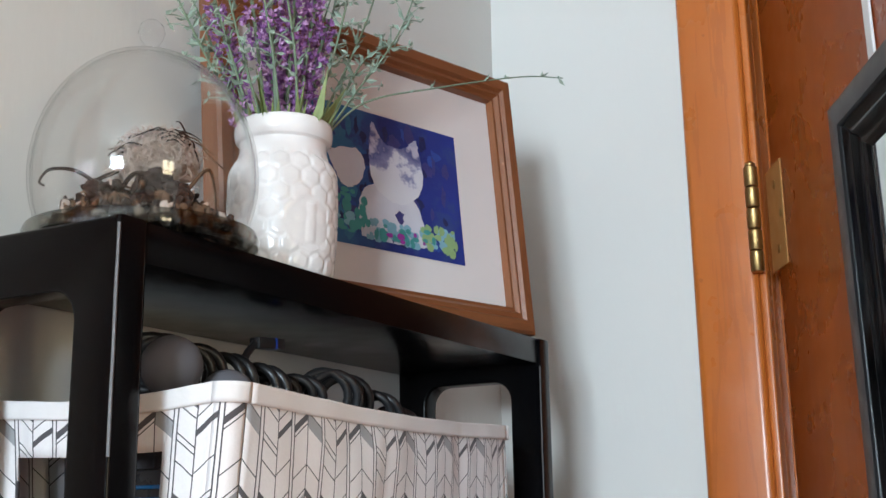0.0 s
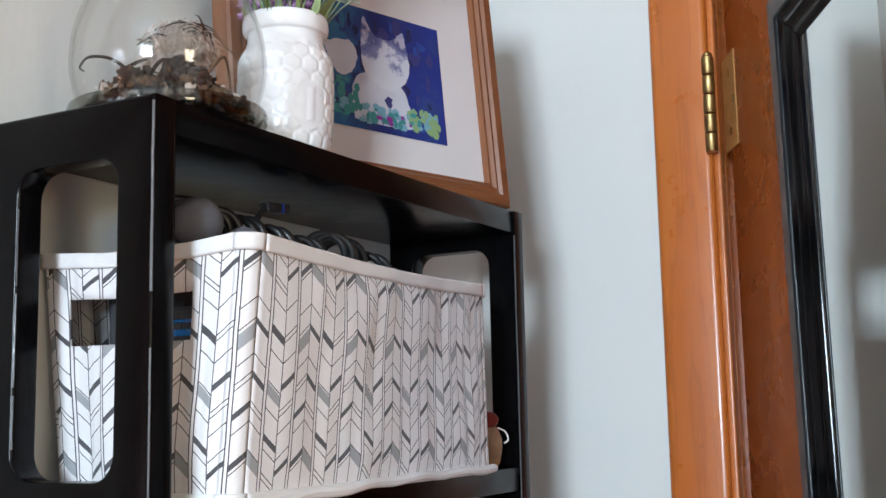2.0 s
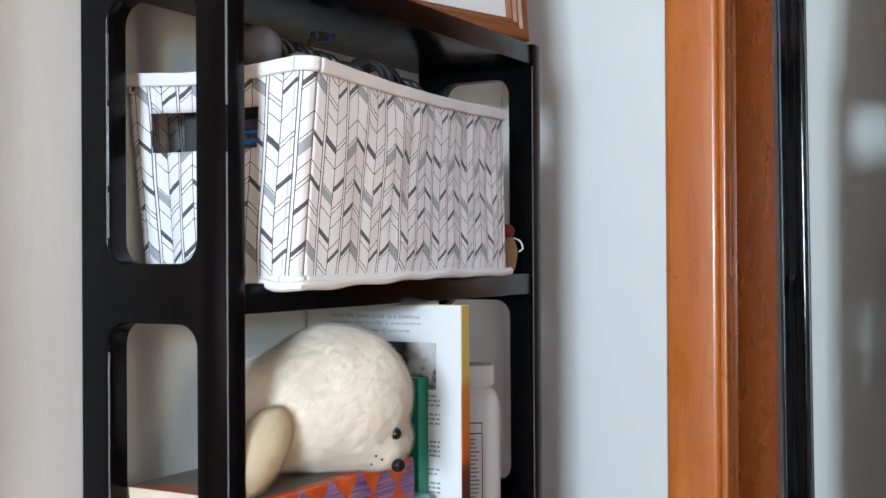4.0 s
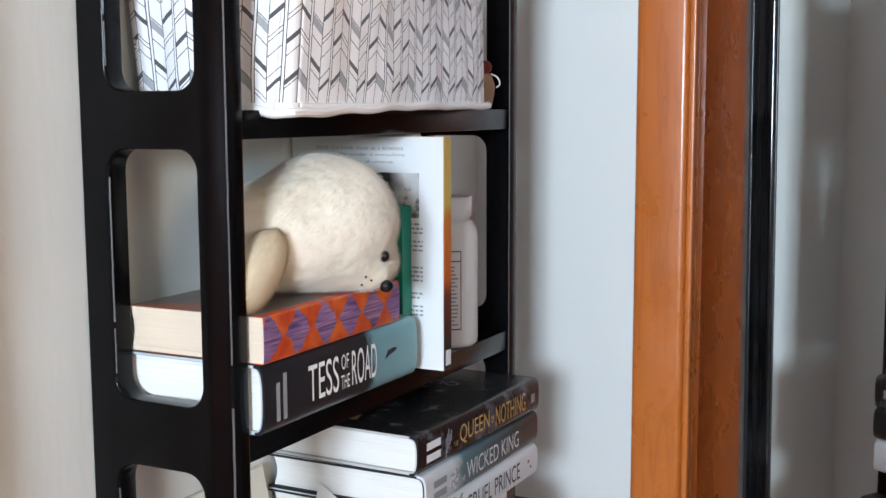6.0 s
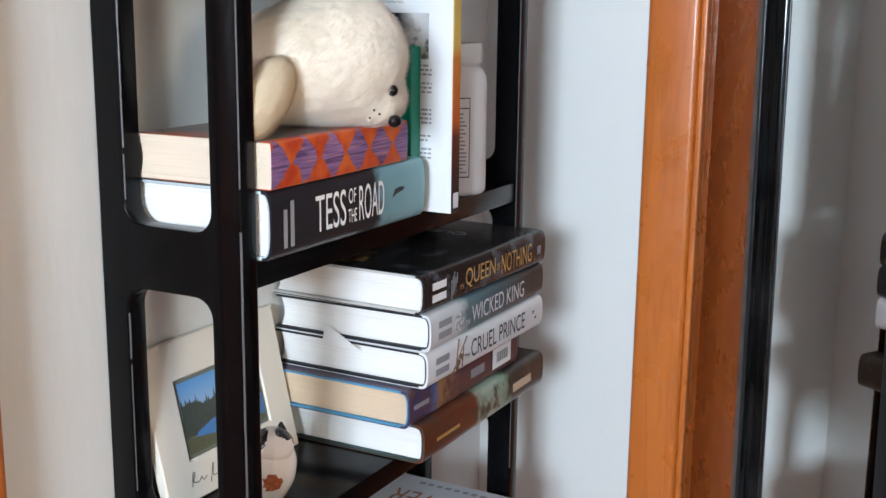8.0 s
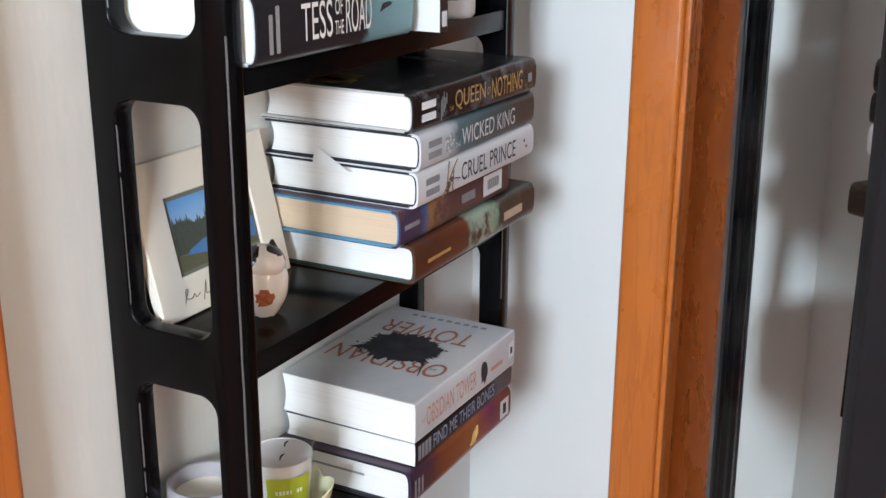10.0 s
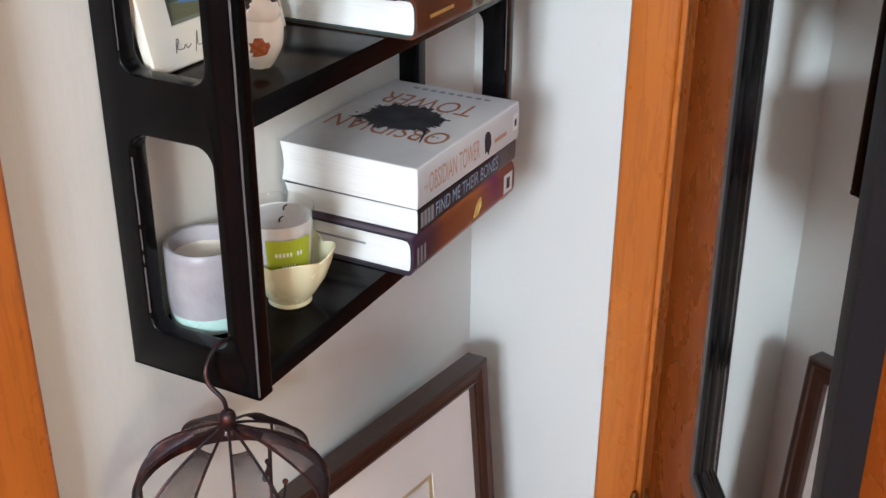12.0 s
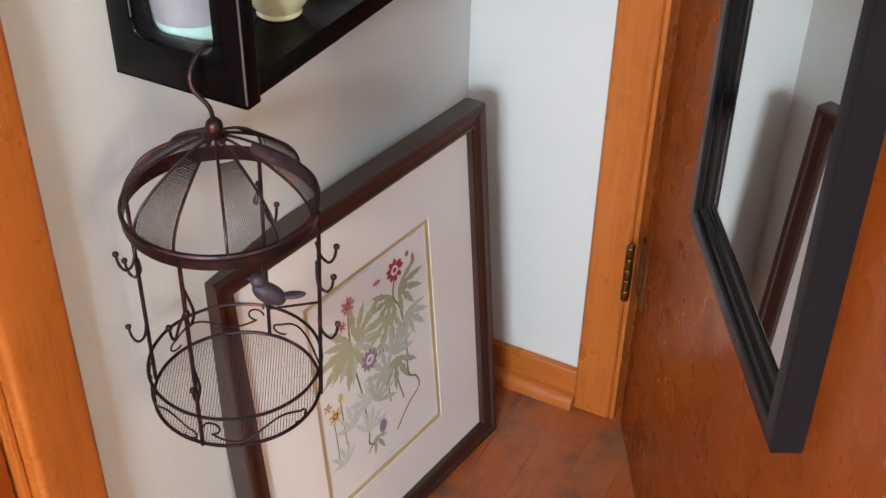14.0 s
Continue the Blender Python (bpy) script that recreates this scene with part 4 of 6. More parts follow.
def bin_wall(a, b, a2, b2, z0, z1, uoff, hole=None, seed=0, nu=64, nv=26, bulge=0.004, vr=(0.0, 1.0)):
    """A cloth wall between the upper edge a-b and the lower edge a2-b2 (xy), with a handle hole (u0, u1, v0, v1)."""
    own = bmesh.new()
    uvl = own.loops.layers.uv.new("UVMap")
    a, b, a2, b2 = (Vector((*q, 0)) for q in (a, b, a2, b2))
    n = (b - a).normalized().cross(Vector((0, 0, 1)))
    us, vs = [k / nu for k in range(nu + 1)], [vr[0] + (vr[1] - vr[0]) * k / nv for k in range(nv + 1)]
    grid = {}
    for iu, u in enumerate(us):
        for iv, v in enumerate(vs):
            p = (a2.lerp(b2, u)).lerp(a.lerp(b, u), v)
            ed = min(1, u * (1 - u) * 14) * min(1, (1 - v) * 5 + 0.25) * min(1, v * 6 + 0.2)
            p = p + n * ed * (bulge * math.sin(math.pi * u) * 0.6 + 0.0026 * noise.noise(Vector((u * 7 + seed, v * 2.2, seed))) + 0.0012 * noise.noise(Vector((u * 22, v * 1.3 + seed, 3))))
            sag = -0.004 * math.sin(math.pi * u) * v ** 3
            p.z = z0 + (z1 - z0) * v + sag
            grid[iu, iv] = (own.verts.new(p), (uoff + u * (b - a).length, v * (z1 - z0)))
    for iu in range(nu):
        for iv in range(nv):
            uc, vc = (iu + 0.5) / nu, (iv + 0.5) / nv
            if hole and hole[0] < uc < hole[1] and hole[2] < vc < hole[3]:
                continue
            q = [grid[iu, iv], grid[iu + 1, iv], grid[iu + 1, iv + 1], grid[iu, iv + 1]]
            f = own.faces.new([e[0] for e in q])
            for lp, e in zip(f.loops, q):
                lp[uvl].uv = e[1]
    return own


UP = ((BX0, BY0 - 0.006), (0.145, BY0), (0.124, -0.240), (BX0, BY1))
LO = ((BX0 + 0.008, BY0 + 0.003), (0.132, BY0), (0.130, -0.247), (BX0 + 0.015, BY1 - 0.008))
CORNER = 0.010


def pulled(loop, k):
    """One side of a loop of corners, drawn back from its rounded ends."""
    a, b = Vector(loop[k]), Vector(loop[(k + 1) % 4])
    d = (b - a).normalized() * CORNER
    return (a + d if k in (1, 2) else a), (b - d if k in (0, 1) else b)


def bin_corner(k, uoff, vr=(0.0, 1.0), nu=8, nv=16):
    """The cloth turning the corner between two walls."""
    own = bmesh.new()
    uvl = own.loops.layers.uv.new("UVMap")
    ends = [(pulled(lp, k - 1)[1], Vector(lp[k]), pulled(lp, k)[0]) for lp in (LO, UP)]
    grid = {}
    for iu in range(nu + 1):
        t = iu / nu
        lo, hi = (p * (1 - t) ** 2 + q * 2 * t * (1 - t) + r * t * t for p, q, r in ends)
        for iv in range(nv + 1):
            v = vr[0] + (vr[1] - vr[0]) * iv / nv
            p = lo.lerp(hi, v)
            grid[iu, iv] = (own.verts.new((p.x, p.y, BZ0 + (BZ1 - BZ0) * v)), (uoff + t * CORNER * 1.6, v * (BZ1 - BZ0)))
    for iu in range(nu):
        for iv in range(nv):
            q = [grid[iu, iv], grid[iu + 1, iv], grid[iu + 1, iv + 1], grid[iu, iv + 1]]
            f = own.faces.new([e[0] for e in q])
            for lp, e in zip(f.loops, q):
                lp[uvl].uv = e[1]
    return own


def cloth(ob, thick, offset):
    sol = ob.modifiers.new("thickness", "SOLIDIFY")
    sol.thickness, sol.offset = thick, offset


uo = 0.0065
HEMS = (("rim_hem", (0.94, 1.005)), ("foot_hem", (-0.002, 0.03)))
for k, nm in enumerate(("side_wall", "front_wall", "side_wall", "back_wall")):
    hole = (0.125, 0.80, 0.60, 0.80) if k == 0 else None
    (ua, ub), (la, lb) = pulled(UP, k), pulled(LO, k)
    bulge = 0.006 if k == 1 else 0.002
    cloth(part(nm, bin_wall(ua, ub, la, lb, BZ0, BZ1, uo, hole, k * 3.7, bulge=bulge), M_PRINT, binn), 0.0022, -1)
    # hems along the rim and the foot
    for nm2, vr in HEMS:
        cloth(part(nm2, bin_wall(ua, ub, la, lb, BZ0, BZ1, 0, None, k * 3.7, 64, 6, bulge, vr), M_CANVAS, binn, "plain white hem"), 0.0036, 0.3)
    uo += (ub - ua).length
    if k < 2:
        cloth(part("rounded_corner", bin_corner(k + 1, uo), M_PRINT, binn), 0.0022, -1)
        for nm2, vr in HEMS:
            cloth(part(nm2, bin_corner(k + 1, 0, vr, 8, 4), M_CANVAS, binn, "plain white hem"), 0.0036, 0.3)
        uo += CORNER * 1.6
part("bottom", box(LO[0][0], LO[1][0], LO[0][1], LO[2][1], BZ0, BZ0 + 0.003), M_CANVAS, binn)
# the cloth's wavy piping hangs a little over the shelf edge
pts = []
for k in (0, 1):
    for q in range(41):
        f = q / 40
        p = Vector((*LO[k], 0)).lerp(Vector((*LO[k + 1], 0)), f)
        near = f if k == 0 else 1 - f
        out = Vector((0, -1, 0)) if k == 0 else Vector((1, 0, 0))
        p = p + out * (0.0014 + 0.0026 * near + 0.0008 * math.sin(f * 23))
        p.z = BZ0 + 0.0024 - 0.0052 * max(0.0, near - 0.45) / 0.55 + 0.0007 * math.sin(f * 31 + 1)
        pts.append(p)
part("piping", tube(pts, 0.003, 8), M_CANVAS, binn, "loose white piping along the foot")
# dark filler behind the handle hole: grey contents plus the shade inside
M_BIN_FILL = plain("charcoal_fill", (0.05, 0.05, 0.055), 0.85, vary=0.3, fine=500, relief=0.3)
pouch = thing("bin_filler", pose(0.052, -0.475, 1.3455, 0, 0, 3), "charcoal filler for grey contents and shade inside the canvas bin", "pouch")
part("body", box(-0.026, 0.021, -0.05, 0.055, 0, 0.116, 0.012, 4), M_BIN_FILL, pouch)
part("seam", tube([(0.021, -0.038, 0.012), (0.0216, -0.0385, 0.06), (0.02, -0.038, 0.104)], 0.0012, 6), M_BIN_FILL, pouch)
M_GREY = plain("grey_rubber", (0.12, 0.12, 0.135), 0.7, vary=0.15)
for x, y, z, r in ((0.092, -0.5215, 1.488, 0.0142), (0.1, -0.4915, 1.4755, 0.0135)):
    tagged(part("ball", ball(r, Matrix(), sub=4), M_GREY, None, "", pose(x, y, z)), "matt dark grey rubber ball lying in the canvas bin", "ball", "balls in the bin")
M_RUBBER = plain("black_cable_rubber", (0.012, 0.012, 0.013), 0.42, vary=0.3)
rnd = random.Random(11)
coil = thing("coiled_cable", pose(0, 0, 0), "coils of black cable heaped in the canvas bin", "cable")
for y, top, r in ((-0.517, 1.5025, 0.0125), (-0.49, 1.502, 0.0135), (-0.463, 1.499, 0.0125), (-0.443, 1.496, 0.0115), (-0.425, 1.493, 0.0105), (-0.408, 1.494, 0.011), (-0.389, 1.499, 0.0145), (-0.364, 1.5, 0.0145), (-0.34, 1.49, 0.012), (-0.318, 1.483, 0.011)):
    c = Vector((0.083 + rnd.uniform(-0.006, 0.006), y, top - r))
    tilt = pose(0, 0, 0, 90 + rnd.uniform(-10, 10), rnd.uniform(-18, 18), rnd.uniform(20, 70))
    for q in range(2):
        cc = c + Vector((0.0035, 0.0042, -0.0005)) * (q - 1) + Vector((0, 0, rnd.uniform(-0.001, 0.0005)))
        ring = [cc + (tilt @ Vector((r * math.cos(a * 0.2618), r * math.sin(a * 0.2618), 0.0012 * math.sin(a * 0.7)))) for a in range(24)]
        part("loop", tube(ring, 0.0026, 10, True), M_RUBBER, coil)
part("cable_run", tube(bez([(0.06, -0.52, 1.455), (0.05, -0.45, 1.47), (0.055, -0.38, 1.462), (0.06, -0.3, 1.465)]), 0.003, 8), M_RUBBER, coil)
part("lead", tube(bez([(0.085, -0.463, 1.49), (0.083, -0.458, 1.5), (0.083, -0.45, 1.5085)]), 0.002, 8), M_RUBBER, coil)
part("plug", box(-0.0035, 0.0035, -0.01, 0.012, -0.003, 0.003, 0.0012), M_RUBBER, coil, "black plug end", pose(0.083, -0.441, 1.509, 4, 0, 0))
part("plug_ring", box(-0.0036, 0.0036, 0.003, 0.006, -0.0031, 0.0031, 0.001), plain("blue_plastic", (0.01, 0.05, 0.35), 0.35), coil, "blue plastic ring", pose(0.083, -0.441, 1.509, 4, 0, 0))
M_BLUEP = plain("blue_wrapper", (0.015, 0.20, 0.62), 0.3)
packet = thing("packet", pose(0.098, -0.5045, 1.430, 0, 0, 4), "dark packet with blue stripes inside the canvas bin", "packet")
part("body", box(-0.02, 0.02, -0.03, 0.03, -0.08, 0.012, 0.004, 2), plain("dark_navy_wrapper", (0.012, 0.018, 0.035), 0.35), packet)
for z0, z1, mt in ((-0.004, -0.0005, M_BLUEP), (-0.0075, -0.0062, M_WHITE), (0.003, 0.0048, M_BLUEP)):
    part("stripe", box(-0.0205, 0.0205, -0.0305, 0.0305, z0, z1, 0.0004, 1), mt, packet, "pale printed stripe" if mt == M_WHITE else "bright blue stripe")

# ---- plush seal ----
def plush(name):
    m, t, b = blank(name, 0.9)
    v = coords(t)
    fur = noise_tex(t, coords(t, scale=(1, 1, 2.2)), 190, 4, 0.7)
    col = ramp(t, noise_tex(t, v, 16, 4), [(0.35, (0.74, 0.63, 0.46)), (0.6, (0.82, 0.74, 0.61))])
    col = mix(t, fur, col, (0.86, 0.80, 0.70))
    t.links.new(col, b.inputs["Base Color"])
    b.inputs["Sheen Weight"].default_value, b.inputs["Sheen Roughness"].default_value = 0.5, 0.5
    bump(t, b, (Sock(t, fur) + Sock(t, noise_tex(t, v, 45)) * 0.8).sock, 0.18, 0.0012)
    return m


M_PLUSH = plush("cream_plush")
M_FLIP = plain("tan_plush", (0.78, 0.66, 0.47), 0.9, vary=0.2, fine=260, relief=0.25, dist=0.0015)
M_BEAD = plain("black_bead", (0.006, 0.006, 0.007), 0.12, vary=0.1, relief=0)


def lump(c, s, rot=(0, 0, 0), sub=4, rough=0.0, seed=0.0):
    """A soft ellipsoid lump in place."""
    own = bmesh.new()
    bmesh.ops.create_icosphere(own, subdivisions=sub, radius=1.0)
    for v in own.verts:
        n = v.co.copy()
        v.co = Vector((n.x * s[0], n.y * s[1], n.z * s[2])) * (1 + rough * noise.noise(n * 2.1 + Vector((seed, 0, 0))) + rough * 0.4 * noise.noise(n * 5.3 + Vector((0, seed, 0))))
    own.transform(pose(*c, *rot))
    return own


ZS = 1.2142
def soft_body(centre, lumps, k=9.0, sub=6):
    """One skin drawn round several soft ellipsoids, melted into each other."""
    own = bmesh.new()
    bmesh.ops.create_icosphere(own, subdivisions=sub, radius=1.0)
    c0 = Vector(centre)

    def inside(p):
        q = 0.0
        for c, s in lumps:
            e = p - Vector(c)
            q += math.exp(-k * (math.sqrt((e.x / s[0]) ** 2 + (e.y / s[1]) ** 2 + (e.z / s[2]) ** 2) - 1))
        return q > 1
    for v in own.verts:
        n = v.co.normalized()
        lo, hi = 0.0, 0.13
        for _ in range(13):
            m_ = (lo + hi) / 2
            lo, hi = (m_, hi) if inside(c0 + n * m_) else (lo, m_)
        r = lo * (1 + 0.02 * noise.noise(n * 2.3) + 0.012 * noise.noise(n * 6.1) + 0.008 * noise.noise(n * 14.0))
        v.co = c0 + n * r
        v.co.z = max(v.co.z, ZS + 0.0002)
    return own


bm = merge(None, soft_body((0.103, -0.456, ZS + 0.034), (((0.099, -0.453, ZS + 0.0475), (0.052, 0.0545, 0.0485)), ((0.082, -0.487, ZS + 0.042), (0.044, 0.044, 0.038)),
                                                         ((0.122, -0.44, ZS + 0.0185), (0.024, 0.032, 0.0175)), ((0.1335, -0.447, ZS + 0.0125), (0.0125, 0.014, 0.011)))), None, 0)
own = lump((0, 0, 0), (0.0130, 0.0185, 0.0330), (0, 0, 0), 5, 0.025, 7.0)
own.transform(pose(0.1085, -0.5455, ZS + 0.0240, -46, 6, 0))
bm = merge(bm, own, None, 1)
for x, y, z, r in ((0.1472, -0.4515, ZS + 0.0262, 0.0042), (0.129, -0.4085, ZS + 0.0262, 0.004)):
    bm = ball(r, pose(x, y, z), bm, 2)
bm = merge(bm, lump((0.1474, -0.4480, ZS + 0.0048), (0.0045, 0.0058, 0.0045), (0, 0, 0), 3), None, 2)
for dy, dz in ((-0.018, 0.004), (-0.013, 0.001), (-0.022, -0.001)):
    bm = ball(0.0008, pose(0.147 + dy * 0.25, -0.4495 + dy, ZS + 0.0095 + dz), bm, 2, 2)
# short pile
rnd = random.Random(4)
own = bmesh.new()
bm.faces.ensure_lookup_table()
faces = [f for f in bm.faces if f.material_index < 2 and f.calc_center_median().x > 0.05]
for _ in range(76000):
    f = rnd.choice(faces)
    c = f.calc_center_median() + Vector((rnd.uniform(-1, 1), rnd.uniform(-1, 1), rnd.uniform(-1, 1))) * 0.0015
    f.normal_update()
    # combed back and down, lying close, with slow swirls
    swirl = noise.noise_vector(c * 55.0)
    comb = Vector((-0.25, -0.7, -0.55)) + swirl * 0.5 + Vector((rnd.uniform(-1, 1), rnd.uniform(-1, 1), rnd.uniform(-1, 1))) * 0.25
    comb = comb - f.normal * comb.dot(f.normal)
    d = (comb.normalized() + f.normal * rnd.uniform(0.03, 0.24)).normalized() * rnd.uniform(0.0024, 0.0055)
    sd = d.cross(f.normal).normalized() * 0.00022 if d.cross(f.normal).length > 1e-6 else Vector((0.0002, 0, 0))
    nf = own.faces.new([own.verts.new(c - sd), own.verts.new(c + sd), own.verts.new(c + d)])
    nf.material_index = f.material_index
bm = merge(bm, own)
tagged(part("plush_seal", bm, [M_PLUSH, M_FLIP, M_BEAD]), "cream plush seal toy lying on the stacked books", "plush toy")

# ---- white plastic bottle ----
bot = thing("bottle", pose(0.0945, -0.2505, 1.138), "white plastic supplement bottle with a printed label on the shelf", "bottle")
M_WPLAST = plain("white_plastic", (0.72, 0.7, 0.66), 0.42, vary=0.06)
part("body", lathe([(0, 0.0), (0.022, 0.0), (0.0245, 0.0025), (0.025, 0.006), (0.025, 0.094), (0.0242, 0.1), (0.021, 0.1065), (0.018, 0.109), (0.018, 0.113), (0, 0.113)], 56), M_WPLAST, bot)
part("cap", lathe([(0, 0.1125), (0.02, 0.1125), (0.0203, 0.114), (0.0203, 0.127), (0.0192, 0.1287), (0, 0.1287)], 56), M_WHITE, bot, "white screw cap")


def on_drum(r, a0, a1, z0, z1, n=6, bm=None):
    """A patch on an upright drum."""
    own = bmesh.new()
    lo = [own.verts.new((r * math.cos(a0 + (a1 - a0) * k / n), r * math.sin(a0 + (a1 - a0) * k / n), z0)) for k in range(n + 1)]
    hi = [own.verts.new((q.co.x, q.co.y, z1)) for q in lo]
    for k in range(n):
        own.faces.new((lo[k], lo[k + 1], hi[k + 1], hi[k]))
    return merge(bm, own)


A0 = radians(-58)
part("label_frame", on_drum(0.02515, A0 - 0.35, A0 - 0.32, 0.016, 0.084, 1, on_drum(0.02515, A0 + 0.32, A0 + 0.35, 0.016, 0.084, 1, on_drum(0.02515, A0 - 0.35, A0 + 0.35, 0.083, 0.084, 6, on_drum(0.02515, A0 - 0.35, A0 + 0.35, 0.016, 0.017, 6, on_drum(0.02515, A0 - 0.35, A0 + 0.35, 0.0745, 0.0755, 6))))), M_INK, bot, "", None, False)
bm = None
rnd = random.Random(6)
for k in range(16):
    a = A0 - 0.27 + rnd.uniform(0, 0.05)
    bm = on_drum(0.02515, a, A0 + rnd.uniform(0.05, 0.28), 0.02 + k * 0.0033, 0.0214 + k * 0.0033, 4, bm)
tagged(part("label_print", bm, M_GREYINK, bot, "grey bars of small print", None, False), kind="stuff")

# ---- picture in a white mount and cat-like figurine on the third shelf ----
ph = thing("photo_frame", pose(0.031, -0.5605, 0.944, 0, 0, 90) @ pose(0, 0, 0, -13, 0, 0), "small lake photograph in a cream frame leaning on the wall", "picture frame")
M_CREAMF = plain("cream_mount", (0.72, 0.66, 0.56), 0.55, vary=0.05)
PW, PH = 0.156, 0.118
frame_round(PW, PH, [(0, -0.006), (0, 0.0), (0.0012, 0.0012), (0.0285, 0.0012), (0.0295, 0.0), (0.0295, -0.006)], M_CREAMF, ph, "frame_side")
part("backing", box(0.001, PW - 0.001, 0.0062, 0.0072, 0.001, PH - 0.001), M_CREAMF, ph)
UPF = pose(0, 0, 0, 90)
part("slip", rect(0.0295, PW - 0.0295, 0.0295, PH - 0.0295, 0.0), plain("grey_green_slip", (0.14, 0.15, 0.12), 0.5), ph, "dark grey-green slip", UPF @ pose(0, 0, -0.0006), False)
px0, px1, py0, py1 = 0.0325, PW - 0.0325, 0.0325, PH - 0.0325
part("sky", rect(px0, px1, py0 + 0.026, py1), jacket("photo_sky", [(0.0, (0.42, 0.55, 0.68)), (1.0, (0.11, 0.3, 0.62))], axis=1, jag=0.1, span=(0.05, 0.085)), ph, "", UPF @ pose(0, 0, -0.0003), False)
rnd = random.Random(2)
pts = [(px1, py0 + 0.012), (px0, py0 + 0.012)]
for k in range(81):
    x = px0 + (px1 - px0) * k / 80
    pts.append((x, py0 + 0.035 - 0.004 * k / 80 + 0.0015 * math.sin(k * 0.2) + (0.007 if k % 2 else 0) * rnd.random()))
part("forest", flat(pts), plain("photo_forest", (0.05, 0.062, 0.048), 0.5, vary=0.75, coarse=260, fine=900, relief=0), ph, "", UPF @ pose(0, 0, -0.0001), False)
part("lake", flat([(px0 + 0.008, py0 + 0.007), (px1, py0 + 0.005), (px1, py0 + 0.021), (px0 + 0.03, py0 + 0.0185), (px0 + 0.012, py0 + 0.0135)]), plain("photo_lake", (0.06, 0.17, 0.4), 0.4, vary=0.4, coarse=300, relief=0), ph, "", UPF @ pose(0, 0, 0.0), False)
part("shore", flat([(px0, py0), (px1, py0), (px1, py0 + 0.005), (px0 + 0.03, py0 + 0.008), (px0, py0 + 0.012)]), plain("photo_shore", (0.1, 0.1, 0.05), 0.5, vary=0.6, coarse=400, relief=0), ph, "", UPF @ pose(0, 0, 0.0001), False)
bm = None
for run in ([(0.026, 0.011), (0.029, 0.02), (0.031, 0.019), (0.028, 0.014), (0.034, 0.0125), (0.037, 0.015), (0.039, 0.012), (0.043, 0.014)], [(0.046, 0.008), (0.052, 0.021), (0.05, 0.012), (0.056, 0.012)], [(0.058, 0.011), (0.066, 0.019), (0.064, 0.011), (0.074, 0.013), (0.084, 0.012)]):
    bm = tube(bez([(x, y, 0) for x, y in run], 6), 0.0003, 4, bm=bm)
part("pen_stroke", bm, M_INK, ph, "thin dark pen stroke", UPF @ pose(0, 0, 0.0014), False)

M_CHINA = plain("white_glazed_china", (0.80, 0.75, 0.70), 0.16, vary=0.06, relief=0)
M_CHBLK = plain("black_glaze", (0.02, 0.017, 0.016), 0.2, vary=0.3, relief=0)
M_CHORG = plain("rust_glaze", (0.36, 0.1, 0.04), 0.25, vary=0.3, coarse=90, relief=0)
bm = merge(None, lump((0, 0, 0.025), (0.0185, 0.018, 0.0265), sub=4, rough=0.04), None, 0)
for v in bm.verts:
    if v.co.z < 0.002:
        v.co.z = 0.0
bm = merge(bm, lump((0.002, -0.002, 0.041), (0.0160, 0.0150, 0.0140), sub=4, rough=0.03), None, 0)
bm.normal_update()
for f in bm.faces:
    c = f.calc_center_median()
    if (c - Vector((0.008, -0.016, 0.017))).length < 0.0075 + 0.002 * noise.noise(c * 200):
        f.material_index = 2
    if (c - Vector((-0.006, -0.012, 0.049))).length < 0.010 or (c - Vector((0.012, 0.0, 0.053))).length < 0.0075:
        f.material_index = 1
    if (c - Vector((0.0155, 0.004, 0.045))).length < 0.0045:
        f.material_index = 2
for x, y in ((0.009, -0.006), (0.004, 0.009)):
    own = bmesh.new()
    bmesh.ops.create_cone(own, segments=10, radius1=0.0042, radius2=0.001, depth=0.006, cap_ends=True)
    bm = merge(bm, own, pose(x, y, 0.0525), 1)
tagged(part("figurine", bm, [M_CHINA, M_CHBLK, M_CHORG], None, "", pose(0.0735, -0.4985, 0.943, 0, 0, 10)), "small white glazed china figurine with black and rust patches", "figurine")

# small figurine beside the bin
bm = merge(None, lump((0, 0, 0.017), (0.0105, 0.0095, 0.0175), sub=3, rough=0.05), None, 3)
bm = merge(bm, lump((0, 0, 0.007), (0.009, 0.008, 0.0075), sub=3, rough=0.05), None, 2)
bm = merge(bm, lump((0.001, -0.001, 0.0365), (0.0075, 0.007, 0.0065), sub=3, rough=0.1), None, 1)
bm = tube(bez([(0.006, 0.003, 0.031), (0.011, 0.006, 0.028), (0.013, 0.007, 0.022), (0.01, 0.006, 0.019)], 5), 0.0007, 6, bm=bm)
M_TAN = plain("tan_clay", (0.42, 0.24, 0.1), 0.6, vary=0.3, coarse=120)
tagged(part("figurine", bm, [M_CHINA, plain("red_glaze", (0.22, 0.016, 0.01), 0.35, vary=0.4, coarse=200), M_TAN, plain("pale_tan_clay", (0.36, 0.22, 0.12), 0.55, vary=0.3, coarse=120)], None, "", pose(0.104, -0.2015, 1.341)), "tiny tan clay figurine with a red top beside the bin", "figurine")

